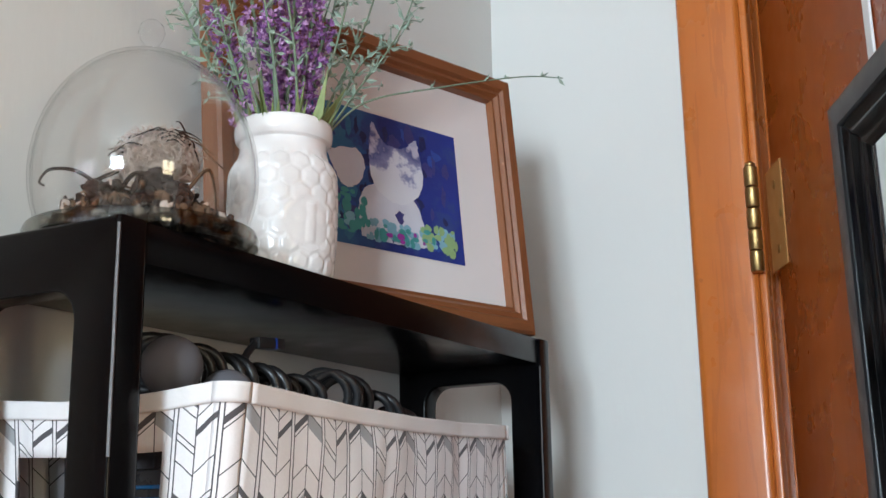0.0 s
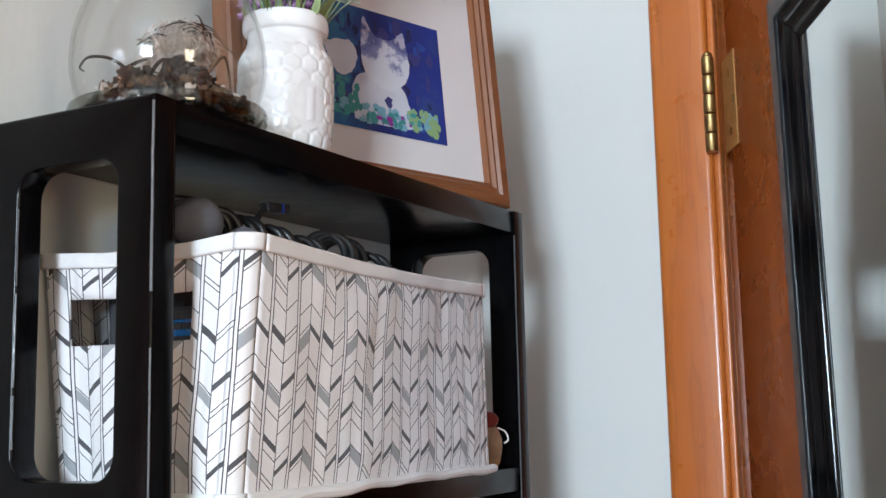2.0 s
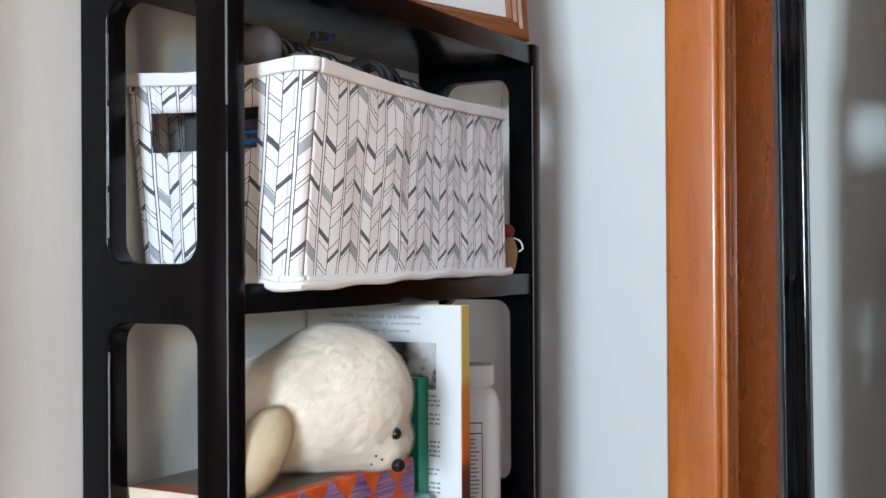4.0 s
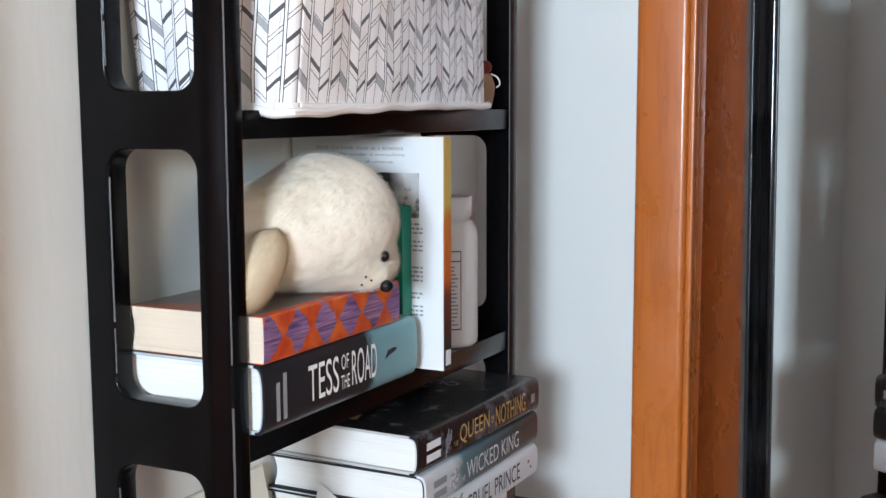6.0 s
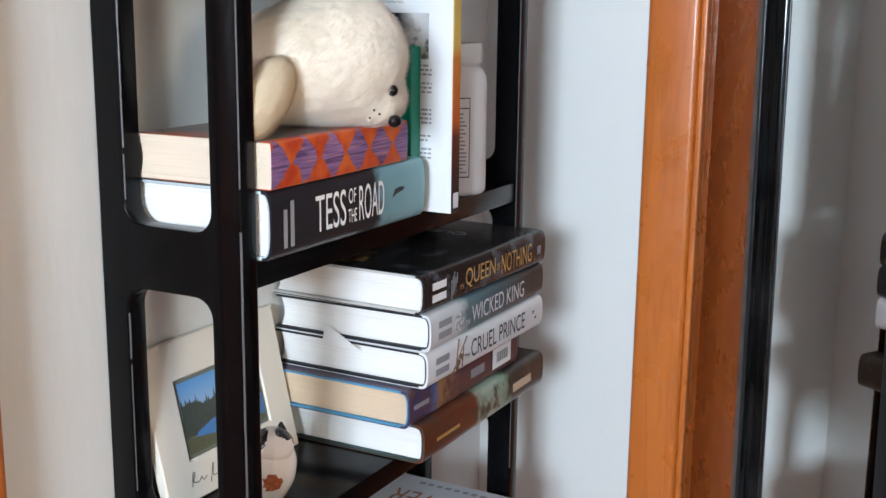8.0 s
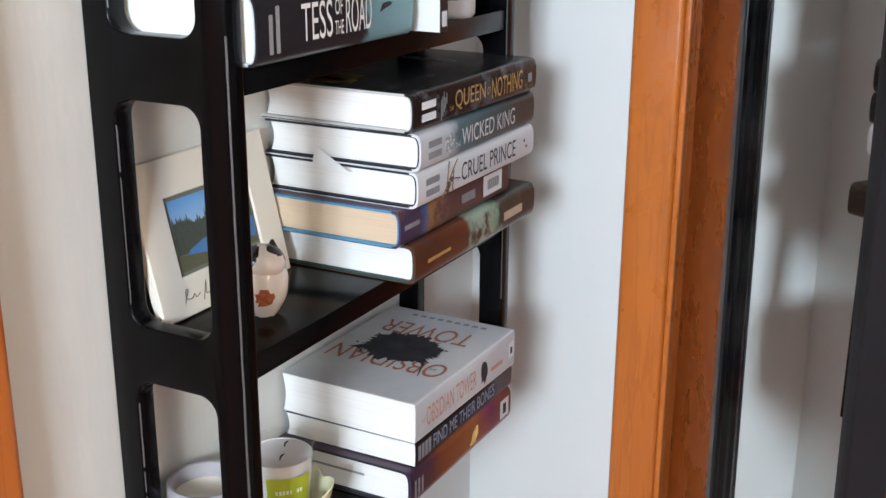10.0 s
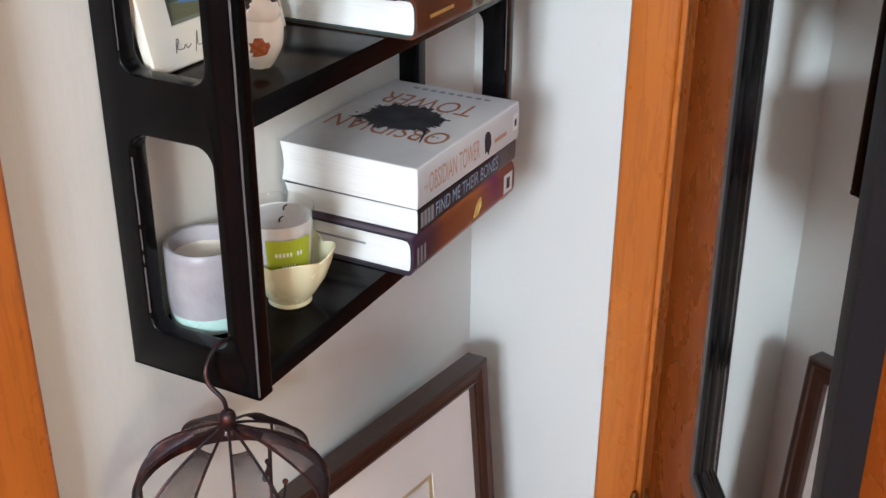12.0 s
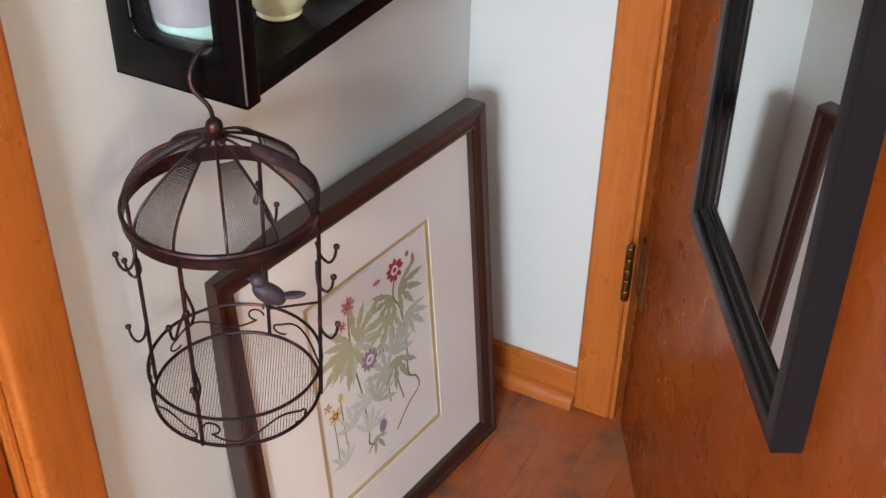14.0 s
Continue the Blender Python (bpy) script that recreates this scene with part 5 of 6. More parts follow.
# ---- candles on the lowest shelf ----
M_STONE = plain("grey_glazed_stoneware", (0.36, 0.335, 0.345), 0.4, vary=0.6, coarse=40, fine=500)
M_MINT = plain("mint_glaze", (0.50, 0.70, 0.62), 0.25, vary=0.06)
M_WAX = plain("cream_wax", (0.72, 0.64, 0.52), 0.5, vary=0.08)
cup = thing("candle", pose(0.036, -0.5315, 0.743), "candle in a grey stoneware cup with mint green foot", "candle")
part("cup", lathe([(0.0305, 0.0155), (0.0315, 0.03), (0.0315, 0.061), (0.031, 0.0665), (0.0295, 0.0685), (0.027, 0.068), (0.0262, 0.065), (0.0262, 0.051), (0.0, 0.051)], 56), M_STONE, cup)
part("foot", lathe([(0, 0.0), (0.025, 0.0), (0.0285, 0.002), (0.0305, 0.007), (0.0306, 0.0155), (0.028, 0.0158), (0, 0.0158)], 56), M_MINT, cup, "mint green glazed foot")
part("wax", lathe([(0, 0.0), (0.0261, 0.0), (0.0261, 0.0045), (0.024, 0.003), (0, 0.0028)], 40), M_WAX, cup, "cream wax", pose(0, 0, 0.0515))
bowl = thing("bowl", pose(0.0725, -0.4775, 0.743), "pale yellow china bowl with a petal rim", "bowl")
M_YELLOW = plain("pale_yellow_glaze", (0.74, 0.70, 0.46), 0.2, vary=0.06, relief=0)


def petal_bowl():
    own = bmesh.new()
    segs, prof = 96, [(0.0, 0.0), (0.015, 0.0), (0.0175, 0.002), (0.0168, 0.005), (0.022, 0.012), (0.029, 0.024), (0.033, 0.036), (0.0352, 0.046), (0.0345, 0.0465), (0.0325, 0.038), (0.0285, 0.026), (0.021, 0.014), (0.0, 0.009)]
    rings = []
    for r, z in prof:
        ring = []
        for k in range(segs):
            a = 2 * math.pi * k / segs
            pet = abs(math.sin(a * 2.5 + 0.3))
            f = min(1.0, max(0.0, (z - 0.012) / 0.034))
            ring.append(own.verts.new((r * (1 + 0.13 * f * (pet - 0.5)) * math.cos(a), r * (1 + 0.13 * f * (pet - 0.5)) * math.sin(a), z * (1 + 0.13 * f * f * (pet - 0.6)))) if r else None)
        rings.append(ring if r else [own.verts.new((0, 0, z))])
    for a, b in zip(rings, rings[1:]):
        for k in range(segs):
            j = (k + 1) % segs
            if len(a) == 1:
                own.faces.new((a[0], b[j], b[k]))
            elif len(b) == 1:
                own.faces.new((a[k], a[j], b[0]))
            else:
                own.faces.new((a[k], a[j], b[j], b[k]))
    bmesh.ops.recalc_face_normals(own, faces=own.faces[:])
    return own


part("body", petal_bowl(), M_YELLOW, bowl)
jar = thing("candle", pose(0.068, -0.48, 0.7575), "glass candle with a lime green label standing in the bowl", "candle")
part("glass", lathe([(0, 0), (0.0205, 0.0), (0.0225, 0.0015), (0.0275, 0.066), (0.0282, 0.0685), (0.0275, 0.069), (0.0263, 0.066), (0.0215, 0.006), (0, 0.005)], 64), M_GLASS, jar, "clear glass")
M_WWAX = plain("white_wax", (0.75, 0.73, 0.72), 0.45, vary=0.05)
part("wax", lathe([(0, 0.0056), (0.0211, 0.0062), (0.0257, 0.0605), (0.025, 0.0598), (0, 0.059)], 56), M_WWAX, jar, "white wax")
for dx, dy in ((0.006, -0.008), (-0.004, 0.012)):
    part("wick", tube([(dx, dy, 0.059), (dx + 0.0005, dy, 0.0625), (dx + 0.003, dy + 0.001, 0.0645)], 0.0007, 6), M_INK, jar, "burnt black wick")


def cone_patch(a0, a1, z0, z1, off, bm=None, n=10):
    own = bmesh.new()
    rad = lambda z: 0.0225 + (0.0275 - 0.0225) * (z - 0.0015) / 0.0645 + off
    lo = [own.verts.new((rad(z0) * math.cos(a0 + (a1 - a0) * k / n), rad(z0) * math.sin(a0 + (a1 - a0) * k / n), z0)) for k in range(n + 1)]
    hi = [own.verts.new((rad(z1) * math.cos(a0 + (a1 - a0) * k / n), rad(z1) * math.sin(a0 + (a1 - a0) * k / n), z1)) for k in range(n + 1)]
    for k in range(n):
        own.faces.new((lo[k], lo[k + 1], hi[k + 1], hi[k]))
    return merge(bm, own)


A1 = radians(-38)
part("label", cone_patch(A1 - 0.72, A1 + 0.72, 0.014, 0.0505, 0.0003), plain("lime_green_paper", (0.40, 0.46, 0.03), 0.5, vary=0.12, coarse=120), jar, "lime green label", None, False)
bm = None
for k in range(8):
    if k != 5:
        bm = cone_patch(A1 - 0.45 + k * 0.11, A1 - 0.38 + k * 0.11, 0.0365, 0.04, 0.0006, bm, 1)
for k in range(5):
    bm = cone_patch(A1 - 0.25 + k * 0.09, A1 - 0.2 + k * 0.09, 0.0275, 0.0295, 0.0006, bm, 1)
part("label_print", bm, M_WTEXT, jar, "white printed bars", None, False)

# ---- glass cloche with dried roots on top ----
cl = thing("cloche", pose(0.0712, -0.5220, 1.543) @ Matrix.Diagonal((0.92, 0.92, 1.0, 1)), "clear glass dome over dried roots and bark on a glass dish", "cloche")
part("dish", lathe([(0, 0.0), (0.056, 0.0), (0.0592, 0.0025), (0.060, 0.006), (0.0588, 0.0092), (0.0572, 0.0085), (0.056, 0.005), (0.0, 0.0042)], 72), M_DISH, cl, "shallow clear glass dish")
outer = [(0.0515 + 0.001 * 0, 0.0058)] + [(0.0588 * math.cos(radians(a)), 0.037 + (0.0588 if a < 0 else 0.0645) * math.sin(radians(a))) for a in range(-28, 82, 6)] + [(0.0068, 0.1022), (0.0045, 0.104), (0.004, 0.106), (0.006, 0.1085), (0.0072, 0.112), (0.0062, 0.116), (0.0033, 0.1185), (0, 0.119)]
inner = [(0, 0.1), (0.0068, 0.0995)] + [(0.0573 * math.cos(radians(a)), 0.037 + (0.0573 if a < 0 else 0.063) * math.sin(radians(a))) for a in range(80, -30, -6)] + [(0.05, 0.0058)]
part("dome", lathe(outer + inner + [outer[0]], 80), M_DOME, cl, "clear blown glass dome with knob")
M_BARK = plain("dark_bark", (0.028, 0.017, 0.011), 0.85, vary=0.6, coarse=120, relief=0.5, dist=0.002)
M_HUSK = plain("tan_husk", (0.11, 0.062, 0.032), 0.8, vary=0.5, coarse=120, relief=0.4, dist=0.002)
M_PALE = plain("pale_root_fibre", (0.46, 0.37, 0.31), 0.85, vary=0.4, coarse=200, relief=0.4)
nest = thing("dried_roots", pose(0.0712, -0.5220, 1.5474) @ Matrix.Diagonal((0.90, 0.90, 0.98, 1)), "dried brown roots and bark chips under the glass dome", "dried roots")
rnd = random.Random(17)
bms = [None, None, None]
for k in range(1000):
    a, r = rnd.uniform(0, 6.283), 0.0515 * math.sqrt(rnd.random())
    hgt = 0.026 * (1 - (r / 0.052) ** 2) + 0.006
    s = rnd.uniform(0.0014, 0.0046)
    i = rnd.choice((0, 0, 0, 0, 0, 1, 1, 1, 1, 1, 2, 2))
    own = bmesh.new()
    bmesh.ops.create_icosphere(own, subdivisions=1, radius=1.0)
    for v in own.verts:
        v.co = v.co * rnd.uniform(0.65, 1.25)
    own.transform(pose(r * math.cos(a), r * math.sin(a), rnd.uniform(0.002, hgt), rnd.uniform(0, 360), rnd.uniform(0, 360), 0) @ Matrix.Diagonal((s, s * 0.75, s * 0.4, 1)))
    bms[i] = merge(bms[i], own)
for b_, mt, nm in zip(bms, (M_BARK, M_HUSK, M_PALE), ("bark_chips", "husk_chips", "pale_chips")):
    tagged(part(nm, b_, mt, nest, "", None, False), kind="stuff")
part("root_clump", lump((0.004, 0.004, 0.040), (0.0185, 0.016, 0.0125), (0, 0, 25), 5, 0.3, 9.0), M_PALE, nest, "pale fibrous root clump")
bm = None
for k in range(1300):
    a, el = rnd.uniform(0, 6.283), rnd.uniform(-0.3, 1.4)
    c = Vector((0.004 + 0.0205 * math.cos(a) * math.cos(el), 0.004 + 0.0180 * math.sin(a) * math.cos(el), 0.041 + 0.0145 * math.sin(el)))
    d = Vector((rnd.uniform(-1, 1), rnd.uniform(-1, 1), rnd.uniform(-0.6, 0.6))) * 0.008
    mid = c + d * 0.5 + Vector((rnd.uniform(-1, 1), rnd.uniform(-1, 1), rnd.uniform(-1, 1))) * 0.004
    bm = tube(bez([c, mid, c + d + Vector((0, 0, -0.003))], 3), 0.00024, 3, bm=bm)
for k in range(34):
    a = rnd.uniform(0, 6.283)
    g = rnd.uniform(0.72, 1.0)
    c = Vector((0.004 + 0.0215 * g * math.cos(a), 0.004 + 0.0185 * g * math.sin(a), 0.0425 + 0.0165 * math.sqrt(max(0, 1 - g * g)) + rnd.uniform(-0.002, 0.003)))
    d = Vector((-math.sin(a), math.cos(a), rnd.uniform(-0.25, 0.25))) * rnd.uniform(0.008, 0.018) * rnd.choice((1, -1))
    part("rootlet", tube(bez([c, c + d * 0.5 + Vector((0, 0, rnd.uniform(0, 0.002))), c + d + Vector((0, 0, -0.002))], 4), 0.0006, 5, taper=0.4), M_BARK, nest)
tagged(part("root_fibres", bm, M_PALE, nest, "fine pale fibres"), kind="stuff")
for pts, r in ((((-0.034, -0.026, 0.008), (-0.026, -0.014, 0.02), (-0.03, -0.024, 0.0265), (-0.038, -0.036, 0.026), (-0.041, -0.041, 0.0195), (-0.0385, -0.0395, 0.017)), 0.0024),
               (((-0.01, -0.02, 0.008), (-0.016, -0.024, 0.018), (-0.012, -0.012, 0.026), (0.0, -0.002, 0.03)), 0.0028),
               (((0.0, -0.025, 0.006), (0.014, -0.022, 0.02), (0.022, -0.006, 0.016), (0.03, 0.01, 0.01)), 0.0026),
               (((-0.02, 0.012, 0.036), (-0.006, 0.022, 0.0475), (0.01, 0.03, 0.0465), (0.026, 0.034, 0.037)), 0.0012),
               (((-0.016, 0.01, 0.034), (0.0, 0.016, 0.0465), (0.02, 0.022, 0.044), (0.03, 0.024, 0.034), (0.034, 0.03, 0.03)), 0.001),
               (((-0.03, -0.005, 0.012), (-0.02, 0.0, 0.022), (-0.008, -0.008, 0.019), (0.01, -0.016, 0.014)), 0.002),
               (((0.03, 0.0, 0.012), (0.036, 0.012, 0.026), (0.033, 0.022, 0.02), (0.03, 0.028, 0.008)), 0.0021)):
    part("root", tube(bez([(x * 0.92 + (0.004 if z > 0.03 else 0), y * 0.92 - (0.008 if z > 0.03 else 0), z + 0.0095) for x, y, z in pts], 6), r * 0.55, 8, taper=0.4), M_BARK if r > 0.0021 else M_HUSK, nest)
for p in ((0.02, -0.012, 0.026), (-0.004, -0.03, 0.02), (0.032, -0.012, 0.018)):
    part("seed_pod", lump(p, (0.0085, 0.0065, 0.006), (20, 10, rnd.uniform(0, 90)), 4, 0.4, p[0] * 99), M_BARK, nest)

# ---- white honeycomb vase ----
def honeycomb_vase():
    prof = [(0.0, 0.0), (0.0265, 0.0), (0.0295, 0.0015), (0.032, 0.005)]
    prof += [(0.032 + 0.003 * math.sin(math.pi * min(1, k / 90)) ** 0.7 - 0.005 * max(0, (k - 60) / 12) ** 2, 0.005 + 0.062 * k / 72) for k in range(1, 73)]
    prof += [(0.0288, 0.0690), (0.0280, 0.0705), (0.0277, 0.0735), (0.0280, 0.0758), (0.0296, 0.0768), (0.0307, 0.0785), (0.0311, 0.0812), (0.0310, 0.0840), (0.0303, 0.0862), (0.0288, 0.0872), (0.0272, 0.0860), (0.0262, 0.0830), (0.0260, 0.072), (0.029, 0.052), (0.027, 0.01), (0, 0.008)]
    prof = [(r * 0.875, z * 1.065) for r, z in prof]
    own = bmesh.new()
    segs = 288
    rings = []
    s = 0.00626
    for i, (r, z) in enumerate(prof):
        if r == 0:
            rings.append([own.verts.new((0, 0, z))])
            continue
        ring = []
        for k in range(segs):
            a = 2 * math.pi * k / segs
            rr = r
            if 4 <= i <= 75:
                # hexagon lattice on the unrolled wall: 16 cells round
                u, v = a / (2 * math.pi) * 16, z / (s * 1.5 / 1.0)
                best = 9
                for row in (math.floor(v), math.floor(v) + 1):
                    for c in (math.floor(u - 0.5 * (row % 2)), math.floor(u - 0.5 * (row % 2)) + 1):
                        du, dv = (u - 0.5 * (row % 2) - c) * 1.0, (v - row) * 0.866
                        hexd = max(abs(du), abs(du) * 0.5 + abs(dv) * 0.866)
                        best = min(best, hexd)
                lift = max(0.0, min(1.0, (0.47 - best) / 0.14))
                em = ((a - 5.9) * 0.0275 / 0.0145) ** 2 + ((z - 0.031) / 0.0145) ** 2
                if em < 1.08:
                    lift = 0.7 if em > 0.88 else 0.25 + 0.9 * max(0, 1 - (abs(a - 5.9) * 0.0275 / 0.003) ** 2) * (abs(z - 0.031) < 0.011) + 0.5 * max(0, 1 - (((abs(a - 5.9) * 0.0275 - 0.006) / 0.004) ** 2 + ((z - 0.035) / 0.004) ** 2))
                rr = r - 0.0004 + 0.00072 * lift
            ring.append(own.verts.new((rr * math.cos(a), rr * math.sin(a), z)))
        rings.append(ring)
    for a, b in zip(rings, rings[1:]):
        for k in range(segs):
            j = (k + 1) % segs
            if len(a) == 1:
                own.faces.new((a[0], b[j], b[k]))
            elif len(b) == 1:
                own.faces.new((a[k], a[j], b[0]))
            else:
                own.faces.new((a[k], a[j], b[j], b[k]))
    bmesh.ops.recalc_face_normals(own, faces=own.faces[:])
    return own


VX, VY = 0.0750, -0.4186
vase = thing("vase", pose(VX, VY, 1.543), "white glazed ceramic vase with raised honeycomb pattern", "vase")
M_GLAZE = plain("white_glaze", (0.85, 0.83, 0.82), 0.16, vary=0.03, relief=0)
part("body", honeycomb_vase(), M_GLAZE, vase)
part("rim", lathe([(0.0250, 0.0815), (0.0262, 0.0818), (0.0272, 0.0834), (0.0276, 0.0864), (0.0275, 0.0896), (0.0269, 0.0921), (0.0254, 0.0933), (0.0238, 0.0922), (0.0230, 0.0890), (0.0232, 0.0830), (0.0250, 0.0815)], 72), M_GLAZE, vase, "rolled white rim")

# ---- lavender and greenery in the vase ----
M_STEM = plain("grey_green_stem", (0.17, 0.23, 0.15), 0.7, vary=0.3, coarse=90)
M_LEAFG = plain("dusty_green_leaf", (0.29, 0.37, 0.29), 0.75, vary=0.3, coarse=150)
M_PURPLE = plain("purple_floret", (0.33, 0.14, 0.39), 0.55, vary=0.5, coarse=300, fine=900)
M_LILAC = plain("lilac_floret", (0.58, 0.35, 0.62), 0.45, vary=0.4, coarse=300)
bq = thing("bouquet", pose(VX, VY, 1.593), "artificial purple lavender with grey-green sprigs in the vase", "artificial flowers")
rnd = random.Random(31)


def leaf_bm(bm, p, d, ln, wd, rnd):
    d = d.normalized()
    s = d.cross(Vector((rnd.uniform(-1, 1), rnd.uniform(-1, 1), rnd.uniform(-1, 1)))).normalized()
    n = d.cross(s) * ln * 0.12
    vs = [bm.verts.new(q) for q in (p, p + d * ln * 0.45 + s * wd + n, p + d * ln, p + d * ln * 0.45 - s * wd + n)]
    bm.faces.new((vs[0], vs[1], vs[2]))
    bm.faces.new((vs[0], vs[2], vs[3]))


for k in range(11):
    a = k * 2.399
    r0, lean = 0.016 * rnd.random(), rnd.uniform(0.04, 0.24)
    base_p = Vector((r0 * math.cos(a), r0 * math.sin(a), -0.03))
    hgt = rnd.uniform(0.13, 0.2)
    tip = base_p + Vector((math.cos(a) * lean, math.sin(a) * lean * 1.1, 1.0)) * hgt
    mid = base_p.lerp(tip, 0.5) - Vector((math.cos(a), math.sin(a), 0)) * 0.006
    path = bez([base_p, mid, tip], 8)
    part("stem", tube(path, 0.0011, 6), M_STEM, bq)
    bm, bl = bmesh.new(), bmesh.new()
    start = rnd.uniform(0.46, 0.6)
    for q in range(170):
        f = start + (1 - start) * rnd.random()
        p = path[min(len(path) - 1, int(f * (len(path) - 1)))].lerp(path[min(len(path) - 1, int(f * (len(path) - 1)) + 1)], rnd.random())
        rr = 0.0095 * (1.15 - f) ** 0.5 * rnd.uniform(0.4, 1.15)
        th = rnd.uniform(0, 6.283)
        c = p + Vector((rr * math.cos(th), rr * math.sin(th), rnd.uniform(-0.002, 0.002)))
        tgt = bm if rnd.random() < 0.68 else bl
        for w in range(4):
            leaf_bm(tgt, c, Vector((math.cos(th), math.sin(th), 0.5)) + Vector((rnd.uniform(-1, 1), rnd.uniform(-1, 1), rnd.uniform(-1, 1))) * 1.1, rnd.uniform(0.0025, 0.0042), 0.001, rnd)
    fl = part("flower_spike", bm, M_PURPLE, bq, "purple lavender spike", None, False)
    part("petals", bl, M_LILAC, fl, "pale lilac petals", None, False)


def sprig(pts, seed, leaves=26, ln=0.007, r=0.0009, dense=True):
    rs = random.Random(seed)
    path = bez(pts, 8)
    st = part("sprig", tube(path, r, 6, taper=0.5), M_STEM, bq, "grey-green sprig")
    own = bmesh.new()
    for q in range(leaves):
        f = 0.25 + 0.75 * (q + rs.random()) / leaves
        i = min(len(path) - 2, int(f * (len(path) - 1)))
        d = (path[i + 1] - path[i]).normalized()
        for w in range(2):
            s = Vector((rs.uniform(-1, 1), rs.uniform(-1, 1), rs.uniform(-1, 1)))
            s = (s - d * s.dot(d)).normalized()
            leaf_bm(own, path[i], d * 0.6 + s, ln * rs.uniform(0.6, 1.2), ln * 0.19, rs)
            if dense and rs.random() < 0.5:
                tip = path[i] + (d * 0.7 + s).normalized() * ln * 1.6
                own = tube([path[i], path[i].lerp(tip, 0.5) + d * 0.001, tip], 0.0004, 4, bm=own)
                for e in range(3):
                    leaf_bm(own, tip, Vector((rs.uniform(-1, 1), rs.uniform(-1, 1), rs.uniform(-0.5, 1))), ln * 0.6, ln * 0.14, rs)
    part("leaves", own, M_LEAFG, st, "small dusty green leaves", None, False)


B0 = (0.0, 0.0, 0.0)
sprig([(0.012, 0.012, 0.03), (0.03, 0.035, 0.062), (0.062, 0.072, 0.078), (0.097, 0.112, 0.091), (0.116, 0.132, 0.093)], 1, 7, 0.006, 0.0007, False)
sprig([(0.01, 0.014, 0.03), (0.02, 0.04, 0.07), (0.035, 0.07, 0.12), (0.045, 0.09, 0.18)], 2, 17, 0.008)
sprig([(0.006, 0.018, 0.03), (0.012, 0.04, 0.07), (0.02, 0.055, 0.1), (0.03, 0.075, 0.115)], 3, 16, 0.008)
sprig([(0.004, 0.012, 0.03), (0.01, 0.04, 0.08), (0.018, 0.065, 0.14), (0.02, 0.08, 0.2)], 4, 17, 0.008)
sprig([(-0.012, -0.012, 0.03), (-0.02, -0.03, 0.07), (-0.03, -0.05, 0.115), (-0.042, -0.068, 0.16)], 5, 17, 0.008)
sprig([(-0.006, -0.016, 0.03), (-0.008, -0.035, 0.07), (-0.01, -0.055, 0.11), (-0.016, -0.08, 0.15)], 6, 16, 0.008)
sprig([(0.008, -0.012, 0.03), (0.012, -0.028, 0.08), (0.012, -0.045, 0.13), (0.006, -0.06, 0.18)], 7, 20, 0.008)
sprig([(0.014, -0.006, 0.03), (0.022, -0.02, 0.075), (0.024, -0.036, 0.12), (0.02, -0.05, 0.17)], 8, 14, 0.007)
sprig([(0.01, 0.006, 0.03), (0.022, 0.014, 0.08), (0.03, 0.022, 0.13), (0.036, 0.03, 0.19)], 9, 20, 0.008)
sprig([(-0.01, -0.01, 0.03), (-0.016, -0.036, 0.06), (-0.02, -0.06, 0.09), (-0.024, -0.085, 0.125)], 21, 17, 0.008)
sprig([(0.0, -0.014, 0.03), (0.006, -0.04, 0.06), (0.008, -0.062, 0.1), (0.004, -0.08, 0.15)], 22, 17, 0.008)
sprig([(0.0, 0.008, 0.03), (0.004, 0.026, 0.08), (0.006, 0.04, 0.13), (0.01, 0.05, 0.19)], 10, 15, 0.008)
sprig([(-0.004, 0.01, 0.03), (-0.008, 0.03, 0.08), (-0.008, 0.05, 0.13), (-0.004, 0.07, 0.19)], 12, 15, 0.008)
# broad blades round the lip
own = bmesh.new()
for k in range(46):
    a = k * 2.399
    p = Vector((0.017 * math.cos(a), 0.017 * math.sin(a), 0.028))
    leaf_bm(own, p, Vector((math.cos(a) * 0.5, math.sin(a) * 0.5, 1)), rnd.uniform(0.02, 0.045), 0.0016, rnd)
tagged(part("grass", own, plain("yellow_green_blade", (0.24, 0.3, 0.12), 0.6, vary=0.3), bq, "thin yellow-green blades", None, False), kind="stuff")

# ---- painting in a wooden frame on top ----
M_FRAMEW = wood("warm_brown_moulding", (0.19, 0.065, 0.022), (0.28, 0.105, 0.04), "x", 0.38)
FW, FH = 0.262, 0.197
pf = thing("picture_frame", pose(0.0352, -0.4245, 1.5445, 0, 0, 73.1) @ pose(0, 0, 0, -5.6, 0, 0), "blue watercolour with white mount in a brown wooden frame", "picture frame")
frame_round(FW, FH, [(0, -0.012), (0, 0.004), (0.002, 0.006), (0.009, 0.006), (0.011, 0.0035), (0.014, 0.0045), (0.0165, 0.002), (0.0185, 0.002), (0.02, -0.002), (0.02, -0.012)], M_FRAMEW, pf, "frame_side")
part("mount", box(0.0185, FW - 0.0185, 0.003, 0.0045, 0.0185, FH - 0.0185), plain("warm_white_mount", (0.76, 0.71, 0.68), 0.7, vary=0.03), pf, "warm white mount")
part("backing", box(0.012, FW - 0.012, 0.005, 0.0075, 0.012, FH - 0.012), M_FRAMEW, pf)
ax0, ax1, ay0, ay1 = 0.056, 0.204, 0.045, 0.141
